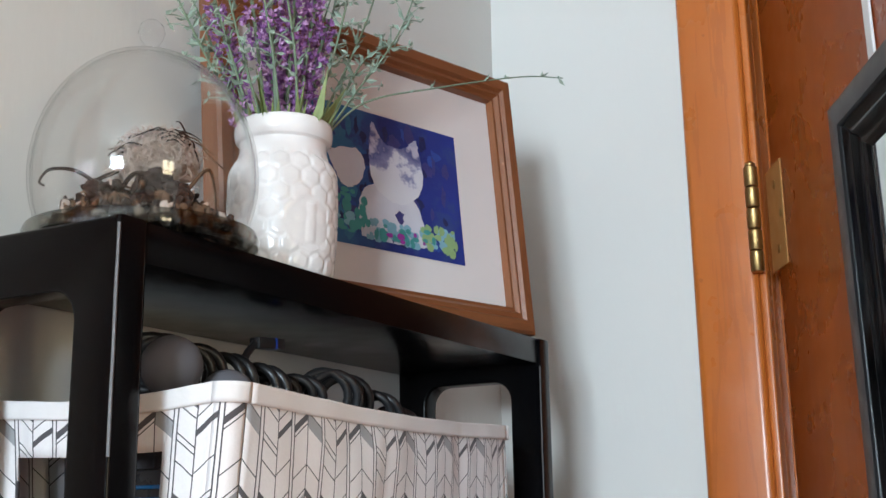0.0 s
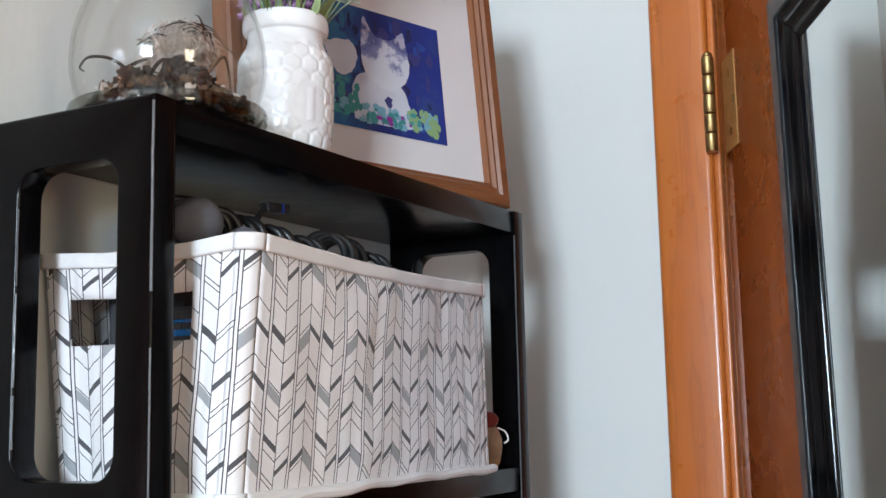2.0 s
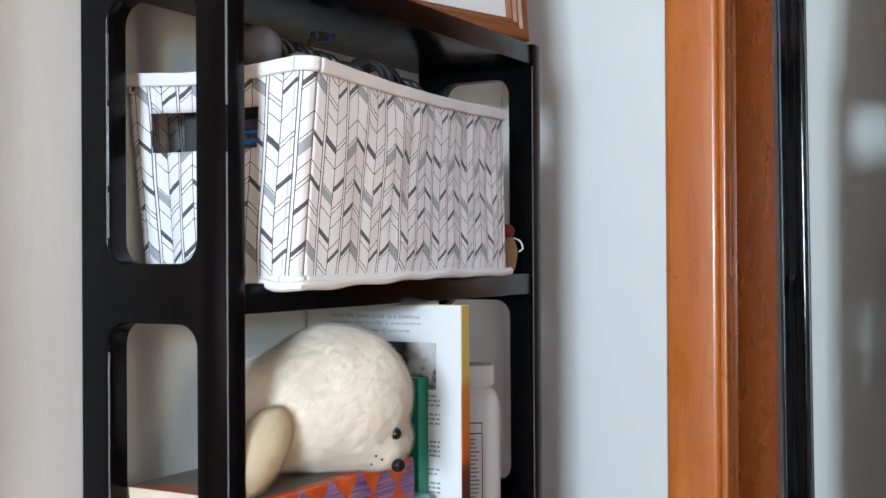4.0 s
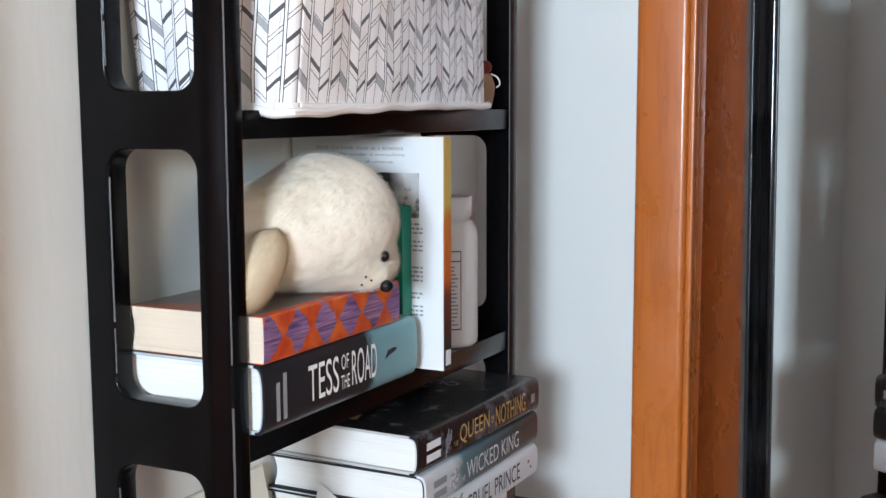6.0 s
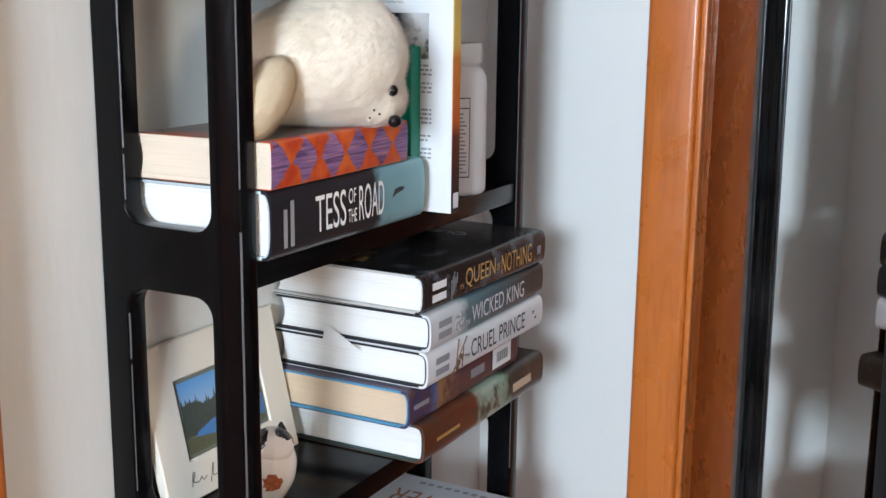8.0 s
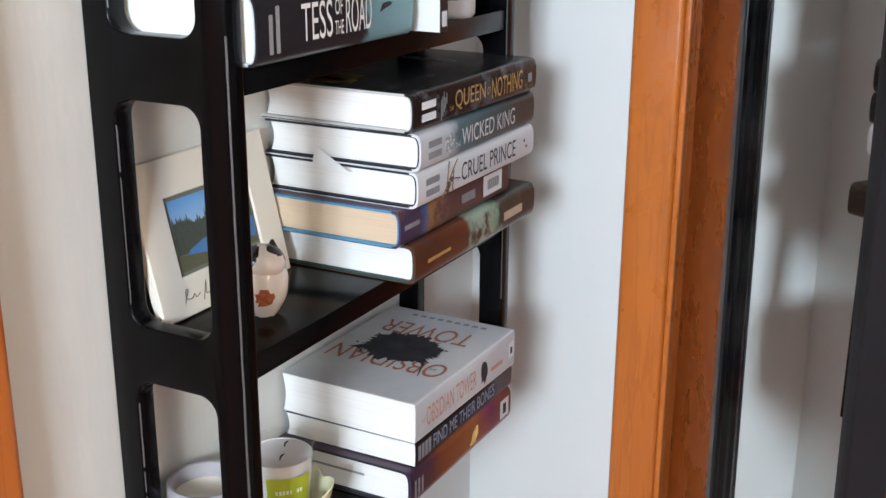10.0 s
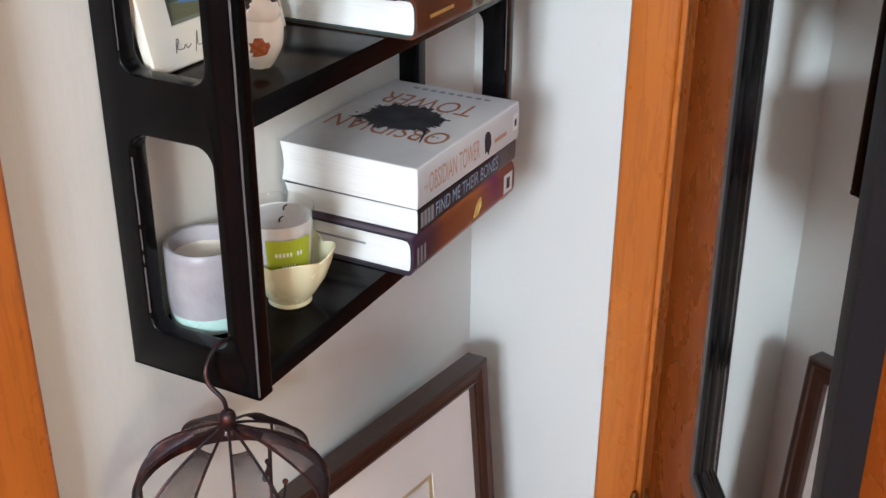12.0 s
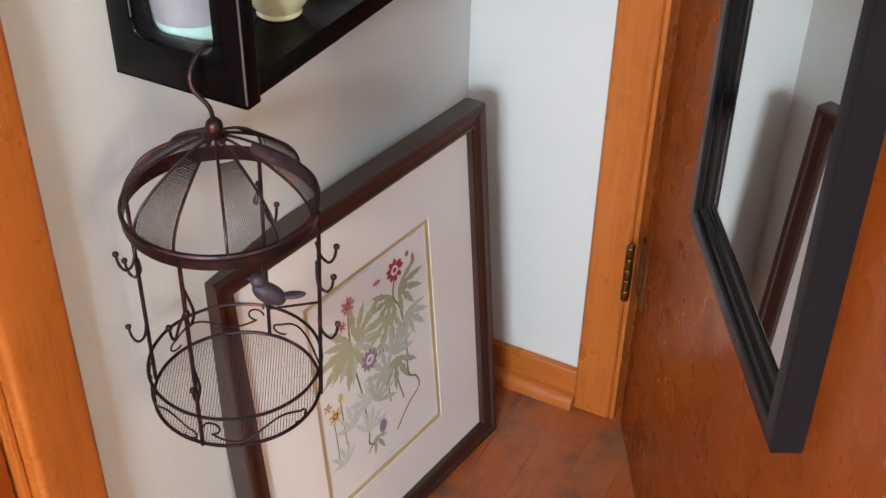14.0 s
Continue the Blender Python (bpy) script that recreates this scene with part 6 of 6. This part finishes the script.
M_ART = jacket("watercolour_blue_ground", [(0.0, (0.06, 0.26, 0.36)), (0.34, (0.03, 0.11, 0.3)), (0.52, (0.012, 0.025, 0.16)), (1.0, (0.02, 0.04, 0.26))], axis=0, jag=0.35, scale=22, rough=0.5, span=(ax0, ax1), mottles=(0.03, 0.06, 0.22))
ART = UPF @ pose(0, 0, -0.0026)
part("painting", rect(ax0, ax1, ay0, ay1), M_ART, pf, "dark blue painted ground", ART, False)
M_AWHITE = plain("watercolour_white", (0.66, 0.66, 0.72), 0.6, vary=0.25, coarse=60, relief=0)
M_AGRN = plain("watercolour_teal_green", (0.07, 0.32, 0.3), 0.6, vary=0.6, coarse=90, relief=0)
M_ALIME = plain("watercolour_lime", (0.3, 0.45, 0.2), 0.6, vary=0.4, coarse=120, relief=0)
M_AMAG = plain("watercolour_magenta", (0.3, 0.03, 0.3), 0.6, vary=0.3, relief=0)


def blob(cx, cy, rx, ry, rnd, n=26, jag=0.1):
    return [(cx + rx * (1 + rnd.uniform(-jag, jag)) * math.cos(2 * math.pi * k / n), cy + ry * (1 + rnd.uniform(-jag, jag)) * math.sin(2 * math.pi * k / n)) for k in range(n)]


rnd = random.Random(14)
for q, c in enumerate(((0.012, 0.02, 0.1), (0.03, 0.08, 0.34), (0.04, 0.18, 0.34), (0.05, 0.05, 0.2))):
    bm = None
    for k in range(26):
        cx = rnd.uniform(ax0 + 0.008, ax1 - 0.008) if q != 2 else rnd.uniform(ax0 + 0.008, ax0 + 0.06)
        bm = flat(blob(cx, rnd.uniform(ay0 + 0.008, ay1 - 0.009), rnd.uniform(0.001, 0.006), rnd.uniform(0.002, 0.0075), rnd, 11, 0.4), 0.0000008 * k, bm)
    tagged(part("painted_stroke", bm, plain("watercolour_stroke", c, 0.6, vary=0.5, coarse=150, relief=0), pf, "loose blue brush strokes", ART @ pose(0, 0, 0.00003 + q * 0.00002), False), kind="stuff")
M_ASOFT = jacket("watercolour_white_and_violet", [(0.0, (0.70, 0.70, 0.74)), (0.36, (0.68, 0.68, 0.74)), (0.46, (0.26, 0.27, 0.46)), (0.74, (0.10, 0.11, 0.28)), (0.86, (0.55, 0.52, 0.62)), (1.0, (0.42, 0.42, 0.56))], axis=1, jag=0.75, scale=58, rough=0.6, span=(0.085, 0.135))


def soft_outline(points, rnd, wob=0.0006, n=6):
    """A closed painted outline with a slightly uneven edge."""
    pts = bez([(x, y, 0) for x, y in points + points[:1]], n)[:-1]
    return [(p.x + rnd.uniform(-wob, wob), p.y + rnd.uniform(-wob, wob)) for p in pts]


part("painted_shape", flat(soft_outline([(0.112, 0.052), (0.110, 0.068), (0.114, 0.082), (0.124, 0.090), (0.150, 0.090), (0.163, 0.080), (0.168, 0.064), (0.166, 0.052)], rnd)), M_AWHITE, pf, "plain white painted shape", ART @ pose(0, 0, 0.0001), False)
part("painted_shape", flat(soft_outline([(0.086, 0.106), (0.096, 0.110), (0.112, 0.112), (0.118, 0.102), (0.112, 0.088), (0.100, 0.084), (0.092, 0.094)], rnd)), M_AWHITE, pf, "plain white painted shape", ART @ pose(0, 0, 0.00015), False)
part("painted_shape", flat(soft_outline([(0.122, 0.096), (0.122, 0.112), (0.1235, 0.124), (0.1265, 0.135), (0.131, 0.128), (0.137, 0.1215), (0.150, 0.120), (0.158, 0.124), (0.1655, 0.130), (0.168, 0.118), (0.170, 0.102), (0.165, 0.090), (0.153, 0.081), (0.140, 0.080), (0.128, 0.086)], rnd)),
     M_ASOFT, pf, "white and violet painted shape", ART @ pose(0, 0, 0.0002), False)
M_AAQUA = plain("watercolour_aqua", (0.24, 0.46, 0.56), 0.6, vary=0.5, coarse=90, relief=0)
for q, (mt, n, hi, x0, x1) in enumerate(((M_AGRN, 46, 0.030, ax0 + 0.006, 0.118), (M_AAQUA, 60, 0.013, 0.09, ax1 - 0.008), (M_ALIME, 26, 0.016, 0.166, ax1 - 0.006), (M_AGRN, 26, 0.012, 0.10, 0.18), (M_AMAG, 5, 0.016, 0.13, 0.18))):
    bm = None
    for k in range(n):
        cx = rnd.uniform(x0, x1)
        bm = flat(blob(cx, ay0 + 0.0065 + rnd.random() * hi, rnd.uniform(0.0012, 0.0036), rnd.uniform(0.0012, 0.0040), rnd, 14, 0.18), 0.000002 * k, bm)
    tagged(part("painted_leaves", bm, mt, pf, "loose painted leaves", ART @ pose(0, 0, 0.0004 + q * 0.00015), False), kind="stuff")

# ---- framed botanical print on the floor ----
M_DARKW = wood("dark_walnut_moulding", (0.026, 0.011, 0.008), (0.055, 0.024, 0.016), "x", 0.35)
NW, NH = 0.424, 0.486
yaw = math.degrees(math.atan2(0.418, 0.062))
bp = thing("picture_frame", pose(0.0445, -0.526, 0.0015, 0, 0, yaw) @ pose(0, 0, 0, -4.75, 0, 0), "large botanical print in a dark walnut frame leaning on the wall", "picture frame")
frame_round(NW, NH, [(0, -0.022), (0, 0.004), (0.002, 0.006), (0.007, 0.006), (0.009, 0.003), (0.018, 0.0015), (0.021, 0.003), (0.0245, 0.002), (0.0262, -0.004), (0.0262, -0.022)], M_DARKW, bp, "frame_side")
M_MOUNT = plain("ivory_mount", (0.74, 0.70, 0.65), 0.7, vary=0.03)
wx0, wx1, wy0, wy1 = 0.112, 0.32, 0.094, 0.386
for x0, x1, y0, y1 in ((0.022, wx0, 0.022, NH - 0.022), (wx1, NW - 0.022, 0.022, NH - 0.022), (wx0, wx1, 0.022, wy0), (wx0, wx1, wy1, NH - 0.022)):
    part("mount", box(x0, x1, 0.0045, 0.0065, y0, y1), M_MOUNT, bp, "ivory mount board")
M_GILT = plain("gilt_slip", (0.58, 0.46, 0.26), 0.45, 0.3, vary=0.15)
for x0, x1, y0, y1 in ((wx0, wx0 + 0.006, wy0, wy1), (wx1 - 0.006, wx1, wy0, wy1), (wx0 + 0.006, wx1 - 0.006, wy0, wy0 + 0.006), (wx0 + 0.006, wx1 - 0.006, wy1 - 0.006, wy1)):
    part("gilt_slip", box(x0, x1, 0.0058, 0.0072, y0, y1), M_GILT, bp, "narrow gilt slip")
part("print_sheet", box(wx0 - 0.004, wx1 + 0.004, 0.0074, 0.0084, wy0 - 0.004, wy1 + 0.004), plain("print_paper", (0.74, 0.71, 0.67), 0.7, vary=0.03), bp, "white print paper")
part("backing", box(0.02, NW - 0.02, 0.0088, 0.012, 0.02, NH - 0.02), M_DARKW, bp)
PR = UPF @ pose(0, 0, -0.0072)
M_BLEAF = [plain("printed_leaf_" + n, c, 0.7, vary=0.45, coarse=120, relief=0) for n, c in (("green", (0.36, 0.38, 0.24)), ("olive", (0.44, 0.42, 0.25)), ("sage", (0.47, 0.51, 0.41)), ("grey", (0.6, 0.59, 0.54)))]
M_BRED = plain("printed_crimson", (0.36, 0.04, 0.06), 0.7, vary=0.4, coarse=300, relief=0)
M_BPINK = plain("printed_pink", (0.55, 0.22, 0.25), 0.7, vary=0.4, coarse=300, relief=0)
M_BYEL = plain("printed_yellow", (0.66, 0.5, 0.16), 0.7, vary=0.3, coarse=300, relief=0)
M_BVIO = plain("printed_violet", (0.28, 0.19, 0.27), 0.7, vary=0.4, coarse=300, relief=0)
M_BSTEM = plain("printed_stem", (0.16, 0.13, 0.07), 0.7, vary=0.4, relief=0)
layer = [0.0]


def lay():
    layer[0] += 0.00002
    return PR @ pose(0, 0, 0.0002 + layer[0])


def lobed_leaf(cx, cy, size, ang, lobes, mat, rnd):
    """A palmate leaf with narrow toothed lobes."""
    bm = None
    for k in range(lobes):
        a = radians(ang + (k - (lobes - 1) / 2) * 150 / lobes)
        ln = size * (1 - 0.22 * abs(k - (lobes - 1) / 2) / lobes * 2) * rnd.uniform(0.85, 1.1)
        d, s = Vector((math.cos(a), math.sin(a))), Vector((-math.sin(a), math.cos(a)))
        pts = []
        for sign in (1, -1):
            seq = [(0.0, 0.008), (0.3, 0.085), (0.36, 0.06), (0.55, 0.115), (0.6, 0.075), (0.78, 0.075), (0.82, 0.045), (1.0, 0.0)]
            seq = seq if sign == 1 else seq[::-1][1:]
            pts += [Vector((cx, cy)) + d * ln * f + s * sign * w * ln for f, w in seq]
        bm = flat([(p.x, p.y) for p in pts], 0.000002 * k, bm)
    part("printed_leaf", bm, mat, bp, "", lay(), False)


def flower(cx, cy, r, n, mat, heart, rnd):
    bm = None
    for k in range(n):
        a = 2 * math.pi * k / n + rnd.uniform(-0.15, 0.15)
        d, s = Vector((math.cos(a), math.sin(a))), Vector((-math.sin(a), math.cos(a)))
        bm = flat([tuple(Vector((cx, cy)) + d * r * f + s * w * r) for f, w in ((0.2, -0.1), (0.7, -0.24), (1.0, -0.06), (1.02, 0.07), (0.7, 0.24), (0.2, 0.1))], 0.000002 * k, bm)
    fl = part("printed_flower", bm, mat, bp, "", lay(), False)
    part("flower_heart", flat(blob(cx, cy, r * 0.42, r * 0.42, rnd, 14, 0.12)), heart, bp, "", lay(), False)
    part("flower_heart", flat(blob(cx, cy, r * 0.22, r * 0.22, rnd, 12, 0.12)), mat, bp, "", lay(), False)


def stroke(pts, w=0.0009, mat=None):
    part("printed_stem", tube([(x, y, 0) for x, y in [tuple(q)[:2] for q in bez([(*p, 0) for p in pts], 8)]], w, 4), mat or M_BSTEM, bp, "", lay() @ Matrix.Diagonal((1, 1, 0.1, 1)), False)


rnd = random.Random(41)
stroke([(0.258, 0.345), (0.252, 0.318), (0.262, 0.296), (0.268, 0.25), (0.267, 0.2), (0.28, 0.186), (0.284, 0.168), (0.262, 0.155), (0.238, 0.132)], 0.0012)
stroke([(0.178, 0.345), (0.176, 0.315), (0.178, 0.27), (0.186, 0.22), (0.19, 0.165), (0.188, 0.15), (0.197, 0.14)], 0.0011)
stroke([(0.212, 0.262), (0.226, 0.268), (0.228, 0.23), (0.232, 0.18)])
stroke([(0.255, 0.17), (0.248, 0.2), (0.245, 0.235)])
stroke([(0.136, 0.228), (0.138, 0.18), (0.137, 0.15)], 0.0007)
stroke([(0.15, 0.24), (0.152, 0.19), (0.154, 0.155)], 0.0007)
for cx, cy, sz, an, lo, mi in ((0.25, 0.32, 0.05, 215, 4, 0), (0.262, 0.325, 0.05, -25, 4, 0), (0.245, 0.30, 0.055, 240, 4, 1), (0.272, 0.285, 0.05, -60, 5, 2), (0.178, 0.302, 0.062, 200, 5, 1), (0.184, 0.3, 0.06, 35, 4, 1),
                               (0.182, 0.296, 0.055, 290, 4, 2), (0.176, 0.298, 0.06, 240, 3, 1), (0.245, 0.24, 0.05, 60, 5, 2), (0.247, 0.236, 0.055, 265, 4, 0), (0.23, 0.225, 0.045, 130, 4, 2), (0.2, 0.205, 0.045, 120, 5, 3),
                               (0.205, 0.2, 0.05, 40, 4, 2), (0.165, 0.19, 0.04, 100, 4, 3), (0.19, 0.165, 0.04, 70, 4, 3), (0.2, 0.15, 0.03, 280, 3, 0), (0.15, 0.15, 0.035, 110, 4, 3)):
    lobed_leaf(cx, cy, sz * 0.98, an, lo + 1, M_BLEAF[mi], rnd)
flower(0.258, 0.35, 0.0145, 9, M_BRED, M_MOUNT, rnd)
flower(0.178, 0.35, 0.011, 8, M_BPINK, M_BRED, rnd)
flower(0.166, 0.33, 0.007, 6, M_BPINK, M_BRED, rnd)
flower(0.203, 0.262, 0.0145, 10, M_BVIO, M_MOUNT, rnd)
flower(0.139, 0.226, 0.011, 7, M_BYEL, M_BRED, rnd)
flower(0.129, 0.243, 0.007, 5, M_BPINK, M_BYEL, rnd)
for cx, cy, rx, ry, mt in ((0.289, 0.348, 0.003, 0.008, M_BPINK), (0.28, 0.36, 0.003, 0.004, M_BVIO), (0.226, 0.352, 0.006, 0.003, M_BPINK), (0.15, 0.244, 0.004, 0.006, M_BYEL), (0.213, 0.157, 0.006, 0.009, M_BVIO)):
    part("printed_bud", flat(blob(cx, cy, rx, ry, rnd, 14, 0.1)), mt, bp, "", lay(), False)
for x0, x1, y in ((0.285, 0.3, 0.3775), (0.13, 0.22, 0.3765), (0.19, 0.25, 0.1075)):
    part("caption_bar", rect(x0, x1, y, y + 0.0016), M_BLEAF[3], bp, "faint printed caption bar", lay(), False)

# ---- wire birdcage hanger under the shelf ----
def rust_metal():
    m, t, b = blank("brown_black_metal", 0.42, 0.7)
    col = ramp(t, noise_tex(t, coords(t), 55, 4, 0.65), [(0.40, (0.020, 0.016, 0.020)), (0.57, (0.045, 0.019, 0.019)), (0.72, (0.17, 0.046, 0.034))])
    t.links.new(col, b.inputs["Base Color"])
    bump(t, b, noise_tex(t, coords(t), 400), 0.2, 0.0005)
    return m


M_CAGE = rust_metal()
CZ = 0.7125
cage = thing("wire_birdcage", pose(0.1, -0.6, CZ) @ pose(0, 0, 0, 0.0, 1.4, 0), "dark red-brown wire birdcage jewellery hanger, hung under the shelf", "jewellery hanger")
RB, RT = 0.0678, 0.0702
z_band, z_low, z_bot = -0.0635, -0.213, -0.243
part("finial", merge(lathe([(0, 0.008), (0.003, 0.0075), (0.0055, 0.005), (0.0065, 0.001), (0.0052, -0.003), (0.0035, -0.0045), (0.007, -0.006), (0.0085, -0.009), (0, -0.0105)], 28), bmesh.new()), M_CAGE, cage, "round finial")
part("hook", tube(bez([(0.0, 0, 0.005), (-0.0012, -0.002, 0.0175), (-0.012, -0.004, 0.029), (-0.0155, 0.0, 0.041), (-0.0145, 0.014, 0.0515), (-0.012, 0.0265, 0.0475), (-0.0115, 0.034, 0.04)], 8), 0.0017, 10), M_CAGE, cage, "bent wire hook")


def cage_r(z):
    """Radius of the cage's crown at a height."""
    f = max(0.0, min(1.0, (z + 0.006) / (z_band + 0.012)))
    return 0.007 + (RT - 0.007) * math.sin(f * math.pi / 2) ** 0.85


NR = 12
for k in range(NR):
    a = 2 * math.pi * (k + 0.35) / NR
    pts = [(cage_r(z) * math.cos(a), cage_r(z) * math.sin(a), z) for z in [-0.006 + (z_band + 0.012) * q / 14 for q in range(15)]]
    part("rib", tube(pts, 0.00115, 6), M_CAGE, cage)
for k in range(0, NR, 2):
    a0, a1 = 2 * math.pi * (k + 0.35) / NR, 2 * math.pi * (k + 1.35) / NR
    bm = None
    for q in range(-22, 44):
        for sl in (1, -1):
            pts = []
            for w in range(15):
                f = w / 14
                u = q / 22 + sl * f * 1.35 - (0.675 if sl == 1 else -0.675)
                z = -0.006 + (z_band + 0.012) * f
                if 0 <= u <= 1 and f > 0.1:
                    a = a0 + (a1 - a0) * u
                    pts.append((cage_r(z) * math.cos(a), cage_r(z) * math.sin(a), z))
            if len(pts) > 1:
                bm = tube(pts, 0.00022, 3, bm=bm)
    tagged(part("mesh_panel", bm, M_CAGE, cage, "fine wire mesh"), kind="stuff")


def hoop(z, r, wire):
    return tube([(r * math.cos(radians(q * 6)), r * math.sin(radians(q * 6)), z) for q in range(60)], wire, 8, True)


part("band", lathe([(RT - 0.0008, z_band - 0.006), (RT + 0.0008, z_band - 0.006), (RT + 0.0012, z_band - 0.0045), (RT + 0.0006, z_band), (RT + 0.0012, z_band + 0.003), (RT + 0.0022, z_band + 0.0045), (RT + 0.0012, z_band + 0.006), (RT - 0.0008, z_band + 0.0065), (RT - 0.0008, z_band - 0.006)], 72), M_CAGE, cage, "ribbed metal band")
part("hoop", hoop(z_low, RB + 0.0006, 0.0014), M_CAGE, cage)
part("hoop", hoop(z_bot, RB - 0.001, 0.0015), M_CAGE, cage)
bm = None
n = 60
for k in range(1, n):
    x = -RB + 2 * RB * k / n
    h = math.sqrt(max(0, (RB - 0.002) ** 2 - x * x))
    bm = tube([(x, -h, z_bot), (x, h, z_bot)], 0.00028, 3, bm=bm)
    bm = tube([(-h, x, z_bot + 0.0004), (h, x, z_bot + 0.0004)], 0.0001, 3, bm=bm)
tagged(part("mesh_floor", bm, M_CAGE, cage, "fine wire mesh floor", pose(0, 0, 0, 0, 0, 32)), kind="stuff")
for k, deg in enumerate((203, 283, 23, 103)):
    a = radians(deg)
    ca, sa = math.cos(a), math.sin(a)
    r0 = RB + 0.0005
    part("upright", tube([((RT + 0.0005) * ca, (RT + 0.0005) * sa, z_band), (r0 * ca, r0 * sa, z_bot)], 0.0017, 8), M_CAGE, cage)
    for zz, off in ((-0.105, 0.09), (-0.122, -0.09), (-0.178, 0.06)):
        zz -= 0.013 if k == 0 else 0.0
        c2, s2 = math.cos(a + off), math.sin(a + off)
        p = [(r0 * ca, r0 * sa, zz + 0.014), ((r0 + 0.002) * c2, (r0 + 0.002) * s2, zz - 0.002), ((r0 + 0.008) * c2, (r0 + 0.008) * s2, zz - 0.009), ((r0 + 0.0125) * c2, (r0 + 0.0125) * s2, zz - 0.004), ((r0 + 0.0142) * c2, (r0 + 0.0142) * s2, zz + 0.006)]
        hk = part("small_hook", tube(bez(p, 5), 0.0012, 6), M_CAGE, cage)
        part("hook_end", ball(0.0026, pose(*p[-1]), sub=2), M_CAGE, hk)
for k in range(4):
    # one loose wave of wire between the hoops, curled over at both ends
    a, zm = radians((212, 290, 32, 112)[k]), (z_low + z_bot) / 2
    curl = 0.0065
    pts = []
    for q in range(12):
        g = 4.6 * (1 - q / 12)
        pts.append((a + (curl * math.sin(g)) / RB, zm - 0.002 + curl * (1 - math.cos(g)) * 0.9))
    for q in range(30):
        f = q / 29
        pts.append((a + 1.08 * f, zm - 0.002 - 0.0075 * math.sin(f * 2 * math.pi)))
    for q in range(1, 12):
        g = 4.4 * q / 12
        pts.append((a + 1.08 + (curl * math.sin(g)) / RB, zm - 0.002 - curl * (1 - math.cos(g)) * 0.75))
    part("scroll", tube([((RB + 0.0003) * math.cos(th), (RB + 0.0003) * math.sin(th), z) for th, z in pts], 0.0009, 6), M_CAGE, cage)
bird = merge(None, lump((0, 0, 0), (0.0175, 0.0095, 0.0095), (0, 14, 0), 3, 0.04), None, 0)
bird = merge(bird, lump((-0.0145, 0, 0.0105), (0.0075, 0.0068, 0.0066), (0, 0, 0), 3), None, 0)
bird = merge(bird, lump((0.020, 0, 0.004), (0.0125, 0.005, 0.0028), (0, -24, 0), 3), None, 0)
bird = tube([(-0.021, 0, 0.0105), (-0.0255, 0, 0.0095)], 0.0014, 6, bm=bird, taper=0.2)
bird = tube([(0.0, 0, -0.008), (0.001, 0, -0.018)], 0.0012, 6, bm=bird)
part("perch_ornament", bird, plain("dusky_violet_metal", (0.055, 0.04, 0.052), 0.55, 0.2, vary=0.7, coarse=130, relief=0.3, dist=0.0015), cage, "small dusky violet metal ornament", pose(0.030, 0.010, -0.141, 0, 24, 40) @ Matrix.Diagonal((0.86, 0.86, 0.86, 1)))
part("perch", tube([(RB * math.cos(radians(23)), RB * math.sin(radians(23)), -0.148), (0.03, 0.01, -0.156), (RB * math.cos(radians(103)), RB * math.sin(radians(103)), -0.148)], 0.0012, 6), M_CAGE, cage)

# ---- floor boards ----
floor = tagged(part("floor", box(-T, R + T, -3.4 - T, 0.95, -0.06, -0.014), M_FLOOR), "worn red-brown varnished wooden floor boards", "floor", kind="structure")
rnd = random.Random(3)
planks = {}
for i in range(57):
    first = rnd.choice((0.19, 0.34, 0.5, 0.66, 0.83))
    y = -3.4
    for ln in (first, 1.1, 1.1, 1.1, round(1.02 - first, 3)):
        if ln not in planks:
            planks[ln] = link_mesh("floorboard", box(0, 0.05705, 0, ln - 0.0003, -0.0135, 0, 0.0003, 1), M_FLOOR)
        ob = new("floorboard", planks[ln])
        ob.parent = floor
        ob.location = (i * 0.0572, y, -0.0002 * rnd.random())
        y += ln
